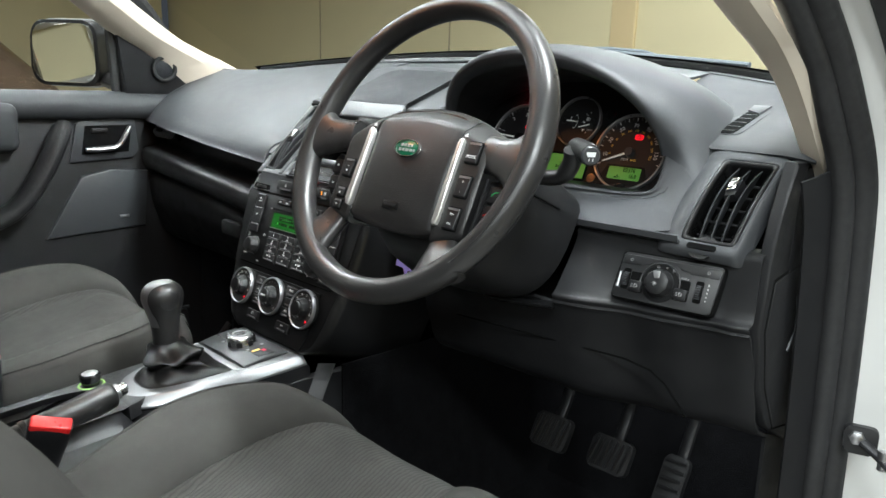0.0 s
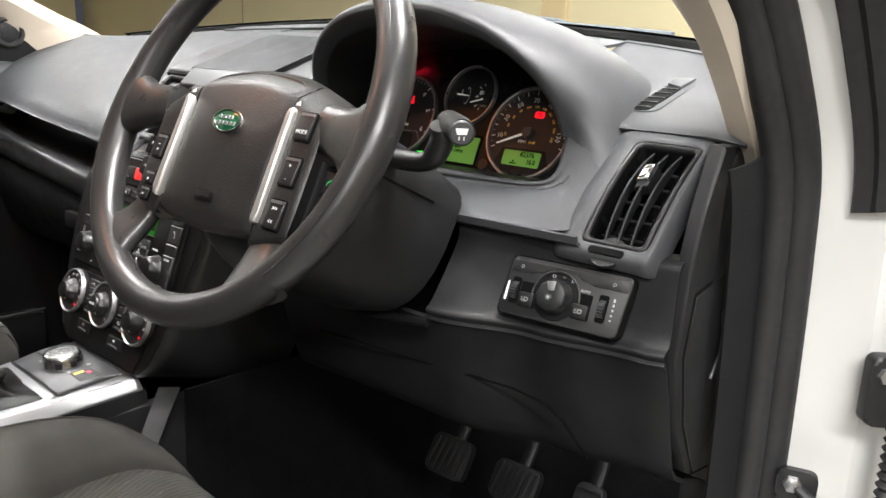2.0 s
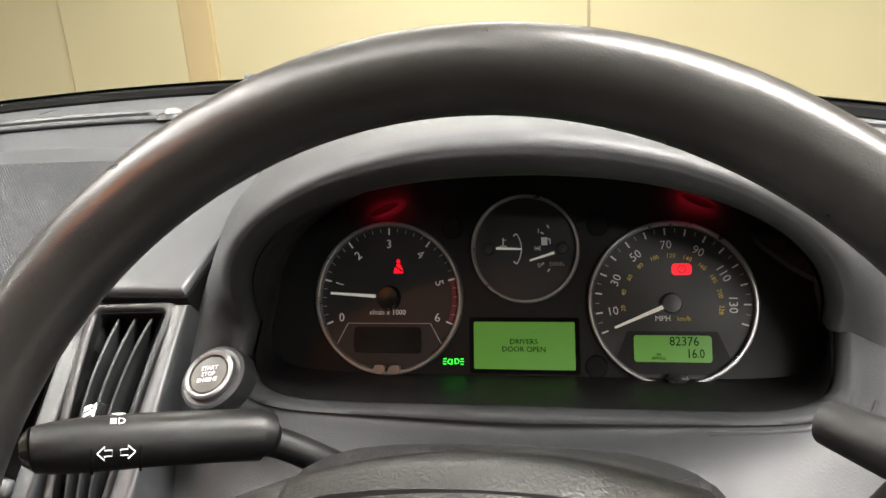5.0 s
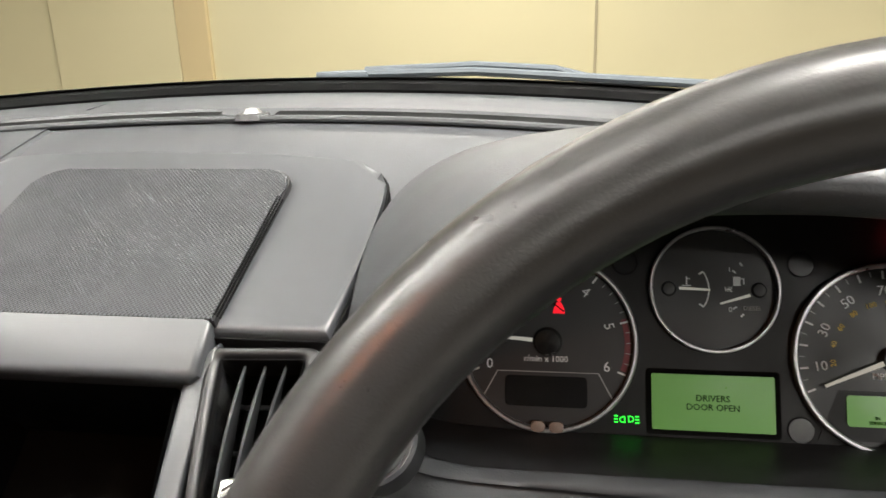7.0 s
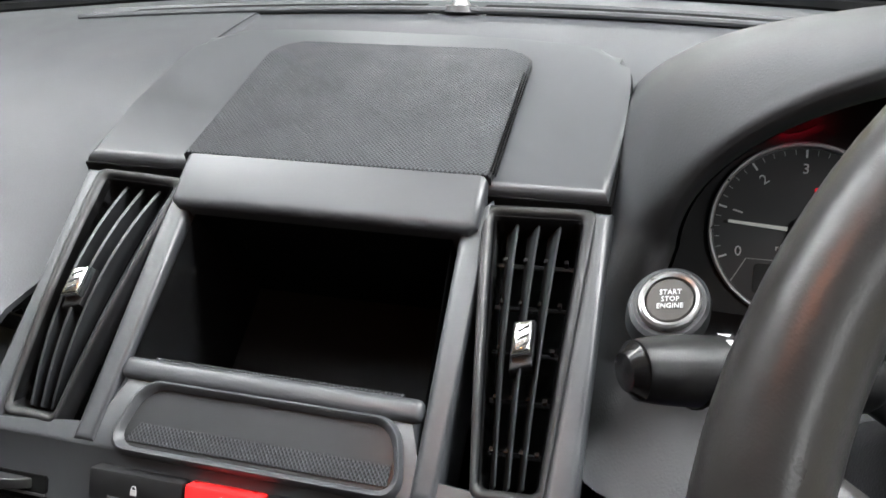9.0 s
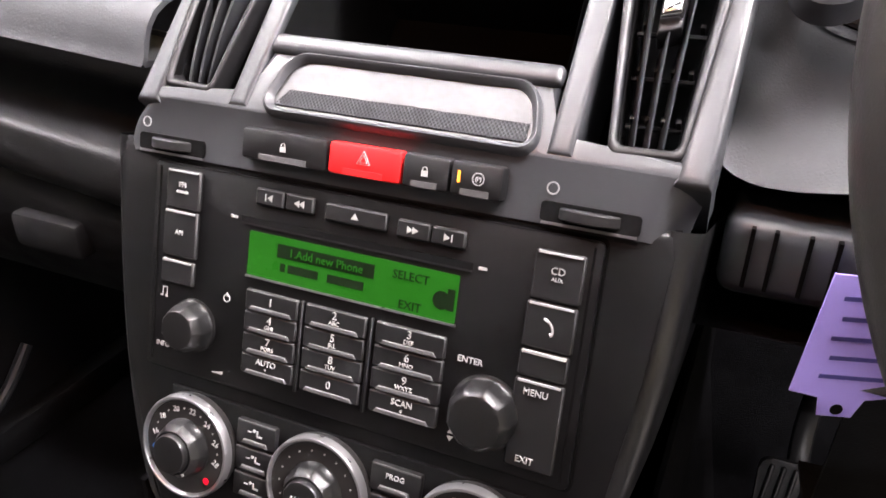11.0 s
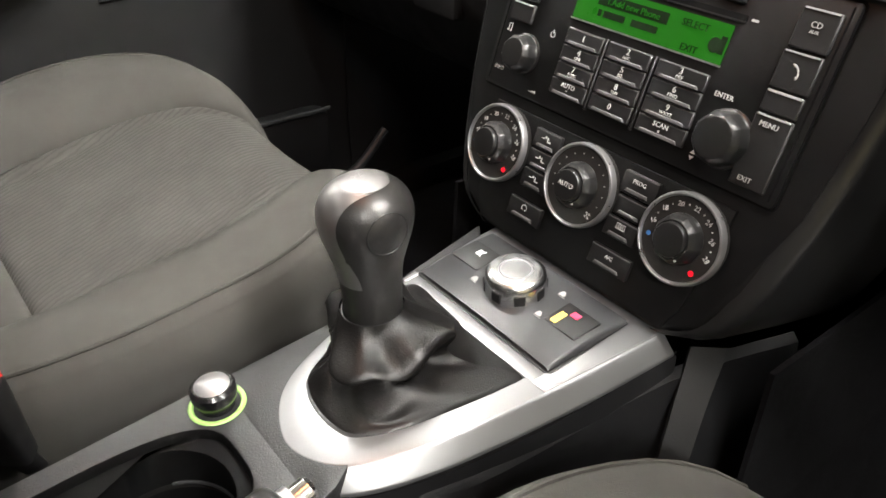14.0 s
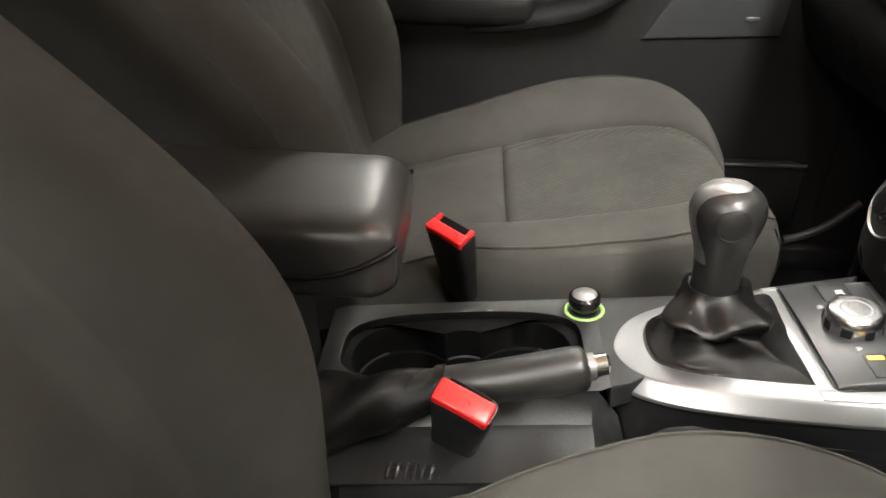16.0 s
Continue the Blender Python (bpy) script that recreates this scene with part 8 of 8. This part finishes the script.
# ---- front seats ----
def seat(cx, label, by, up=0.0, sink=0.72, taper=0.20, outer=0.0):
    """A front seat with its middle at cx; the cushion's seams fall in grooves between the panels."""
    st = thing("front_seat", (cx, -0.35, 0.52), label, "seat", "front seats")

    def top(u, y):
        base = up + 0.764 + 0.135 * (y + 0.40) - 0.10 * max(0, -0.42 - y)
        base += 0.006 * math.exp(-((y + 0.16) / 0.08) ** 2)
        front = max(0.0, y + 0.130)
        base -= 3.2 * front ** 1.7 + 6.0 * max(0, front - 0.055) ** 1.5
        wing = max(0, abs(u) - 0.125)
        ramp = 0.68 + 0.32 * min(1.0, max(0.0, (y + 0.52) / 0.24))
        lift = 0.054 * ramp * math.sin(min(1, wing / 0.085) * math.pi / 2) * (1 - sink * min(1, max(0, (y + 0.27) / 0.20)) ** 1.3)
        fall = 6.0 * max(0, abs(u) - 0.225) ** 2 + (200 * max(0, abs(u) - 0.240) ** 2.6)
        return base + lift - fall - 0.004 * math.exp(-(u / 0.09) ** 2)

    def narrow_at(y):
        if y > -0.24:
            return 1.02 - taper * ((y + 0.24) / 0.14) ** 2 * (1 if y < -0.10 else 0.96)
        return 1.02 - 0.15 * min(1.0, ((-0.24 - y) / 0.17) ** 2)

    def panel(name, us, ys, mat, lab=""):
        rows = []
        for y in ys:
            row = []
            for u in us:
                groove = 0.0
                for e in (us[0], us[-1]):
                    if abs(abs(e) - 0.140) < 0.01:
                        groove = max(groove, 0.0085 * math.exp(-(abs(u - e) / 0.006)))
                for e in (ys[0], ys[-1]):
                    if abs(e + 0.366) < 0.01:
                        groove = max(groove, 0.0085 * math.exp(-(abs(y - e) / 0.006)))
                row.append((cx + u * narrow_at(y), y, top(u, y) - groove))
            rows.append(row)
        part(name, loft(rows), mat, st, lab, sharp=70)

    def spread(a, b, n):
        t = np.linspace(0, 1, n)
        t = t * t * (3 - 2 * t)
        return list(a + (b - a) * t)

    yf = spread(-0.366, -0.050, 40)
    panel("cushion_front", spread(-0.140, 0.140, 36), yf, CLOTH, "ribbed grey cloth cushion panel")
    panel("cushion_rear", spread(-0.140, 0.140, 36), spread(-0.66, -0.366, 26), FABRIC)
    for s in (-1, 1):
        us = spread(0.140, 0.258, 26)
        panel("cushion_bolster", [s * u for u in us], spread(-0.66, -0.050, 60), FABRIC, "plain grey cloth bolster")
        rows = []
        for y in np.linspace(-0.66, -0.055, 30):
            x = cx + s * 0.258 * narrow_at(y)
            z = top(0.258, y)
            rows.append([(x - s * 0.004, y, z + 0.002), (x + s * 0.004, y, z - 0.006), (x + s * 0.006, y, z - 0.03), (x - s * 0.004, y, z - 0.10), (x - s * 0.02, y, 0.60)])
        part("cushion_side", loft(rows), FABRIC, st, "grey cloth cushion side", sharp=60)
        part("piping", tube([(cx + s * 0.2480 * narrow_at(y), y, top(0.2480, y) + 0.001) for y in np.linspace(-0.64, -0.075, 30)], 0.0018, 6), FABRIC, st, "stitched edge")
    rows = []
    for u in np.linspace(-0.258, 0.258, 26):
        x = cx + u * narrow_at(-0.050)
        z = top(u, -0.050)
        rows.append([(x, -0.050, z), (x, -0.046, z - 0.02), (x, -0.058, z - 0.09), (x, -0.10, 0.60)])
    part("cushion_nose", loft(rows), FABRIC, st, "front of the cushion", sharp=60)

    # backrest, leaning back
    def back(u, h):
        lean = 0.30
        y0 = by - lean * h - 0.55 * max(0.0, h - 0.17) ** 1.5
        wing = max(0, abs(u) - 0.15)
        lift = (0.020 + 0.075 * math.exp(-((h - 0.18) / 0.19) ** 2)) * math.sin(min(1, wing / 0.07) * math.pi / 2)
        high = min(1.0, max(0.0, (h - 0.14) / 0.22))
        lift += outer * high * high * (3 - 2 * high) * math.sin(min(1, max(0, u - 0.15) / 0.09) * math.pi / 2)
        fall = 0.7 * max(0, abs(u) - 0.235) ** 1.3 + 40 * max(0, abs(u) - 0.255) ** 2.2
        return y0 + lift - fall

    for name, u0, u1, mat in (("backrest_panel", -0.165, 0.165, FABRIC), ("backrest_bolster", 0.165, 0.290, FABRIC), ("backrest_bolster", -0.290, -0.165, FABRIC)):
        us = spread(u0, u1, 26)
        rows = []
        for h in np.linspace(-0.02, 0.60, 36):
            narrow = 1 - 0.12 * max(0, (h - 0.40) / 0.2) ** 2
            row = []
            for u in us:
                g = sum(0.008 * math.exp(-(abs(u - e) / 0.006)) for e in (u0, u1) if abs(abs(e) - 0.165) < 0.01)
                row.append((cx + u * narrow, back(u, h) - g, 0.775 + h))
            rows.append(row)
        part(name, loft(rows), mat, st, "grey cloth backrest panel" if name == "backrest_panel" else "raised grey backrest bolster", sharp=70)
    for s in (-1, 1):
        rows = []
        for h in np.linspace(-0.06, 0.60, 26):
            narrow = 1 - 0.12 * max(0, (h - 0.40) / 0.2) ** 2
            y = back(s * 0.290, h)
            rows.append([(cx + s * 0.290 * narrow, y, 0.775 + h), (cx + s * 0.296 * narrow, y - 0.02, 0.775 + h), (cx + s * 0.294 * narrow, y - 0.09, 0.775 + h), (cx + s * 0.280 * narrow, y - 0.17, 0.775 + h), (cx + s * 0.24 * narrow, y - 0.19, 0.775 + h)])
        part("backrest_side", loft(rows), FABRIC, st, sharp=60)
    rows = []
    for h in np.linspace(-0.1, 0.61, 8):
        rows.append([(cx + u, by - 0.15 - 0.30 * h, 0.775 + h) for u in np.linspace(-0.26, 0.26, 9)])
    part("backrest_shell", shell(rows, 0.01), LOWER, st, "black seat back")
    part("backrest_top", tube([(cx + u, by - 0.16 - 0.02 * abs(u), 1.375 - 0.25 * max(0, abs(u) - 0.15)) for u in np.linspace(-0.23, 0.23, 13)], 0.045, 14), FABRIC, st)
    part("headrest", box(0.26, 0.10, 0.17, bevel=0.04, seg=4), FABRIC, st, m=T(cx, by - 0.225, 1.52))
    for s in (-1, 1):
        part("headrest_post", tube([(cx + s * 0.06, by - 0.195, 1.36), (cx + s * 0.06, by - 0.225, 1.47)], 0.006, 10), CHROME, st)
        part("seat_rail", box(0.04, 0.50, 0.05, bevel=0.008), BLACK, st, m=T(cx + s * 0.2, -0.32, 0.52))
    part("seat_pan", box(0.44, 0.48, 0.08, bevel=0.02), BLACK, st, m=T(cx, -0.33, 0.585))
    return st


seat(-0.375, "grey cloth passenger seat with ribbed centre panel", -0.576, 0.010, 0.42, 0.26)
seat(0.388, "grey cloth driver's seat with ribbed centre panel", -0.562, 0.002, outer=0.054)


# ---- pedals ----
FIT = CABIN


def pedal(name, at, w, h, ribs, label, lean=(0, 0.55, 1.0), arm_to=None):
    p = thing(name, at, label, "pedal", "foot pedals")
    m = plane_frame(at, (1, 0.04, 0), lean)
    part("pad", prism(rounded(w, h, 0.012), -0.012, 0.002, 0.003), SEAL, p, "ribbed black rubber pad", m=m)
    for k in range(ribs):
        if w > h * 0.6:
            part("rib", box(0.0045, h * 0.84, 0.006, bevel=0.0015, seg=1), BLACK, p, m=m @ T(-w * 0.38 + w * 0.76 * k / (ribs - 1), 0, 0.003) @ pose(0, 0, 0, 0, 0, -8))
        else:
            part("rib", box(w * 0.82, 0.004, 0.005), BLACK, p, m=m @ T(0, -h * 0.42 + h * 0.84 * k / (ribs - 1), 0.002))
    if arm_to:
        part("pedal_arm", tube(smoothpath([tuple(m @ Vector((0, 0, -0.012))), tuple(Vector(at) + Vector((0.0, 0.05, 0.06))), arm_to], 10), 0.011, 10, 0.6), BLACK, p)


pedal("clutch_pedal", (0.276, 0.385, 0.641), 0.075, 0.062, 6, "black clutch pedal with ribbed rubber pad", arm_to=(0.290, 0.44, 0.82))
pedal("brake_pedal", (0.386, 0.410, 0.630), 0.078, 0.060, 6, "black brake pedal with ribbed rubber pad", arm_to=(0.400, 0.47, 0.82))
pedal("accelerator_pedal", (0.482, 0.445, 0.585), 0.045, 0.130, 8, "long black ribbed accelerator pedal", arm_to=(0.49, 0.54, 0.78))

# floor mats
for cx, label in ((-0.40, "black carpet mat in the passenger footwell"), (0.40, "black carpet mat in the driver's footwell")):
    solo("floor_mat", prism(rounded(0.50, 0.62, 0.06), 0, 0.012, 0.004), CARPET, (cx, 0.22, 0.49), label, "floor mat", m=T(cx, 0.22, 0.49), group="floor mats")
rest = thing("footwell_trim", (0.0, 0.4, 0.6), "dark carpeted footwell walls", "trim")
for s in (-1, 1):
    part("tunnel_side", shell([[(s * 0.165, y, 0.83), (s * 0.17, y, 0.65), (s * 0.21, y, 0.49)] for y in np.linspace(0.0, 0.62, 6)], 0.004), CARPET, rest)
    part("kick_panel", shell([[(s * 0.715, y, 0.85), (s * 0.715, y, 0.65), (s * 0.70, y, 0.49)] for y in np.linspace(0.22, 0.62, 6)], 0.004), LOWER, rest)
part("toe_board", shell([[(x, 0.62, 0.80), (x, 0.58, 0.66), (x, 0.48, 0.50)] for x in np.linspace(-0.71, 0.71, 10)], 0.004), CARPET, rest)
part("sill_lip", tube(smoothpath([(-0.690, 0.165, 0.540), (-0.694, 0.200, 0.548), (-0.696, 0.240, 0.570), (-0.698, 0.285, 0.615)], 14), 0.008, 10), SMOOTH, rest, "smooth curved end of the door sill")
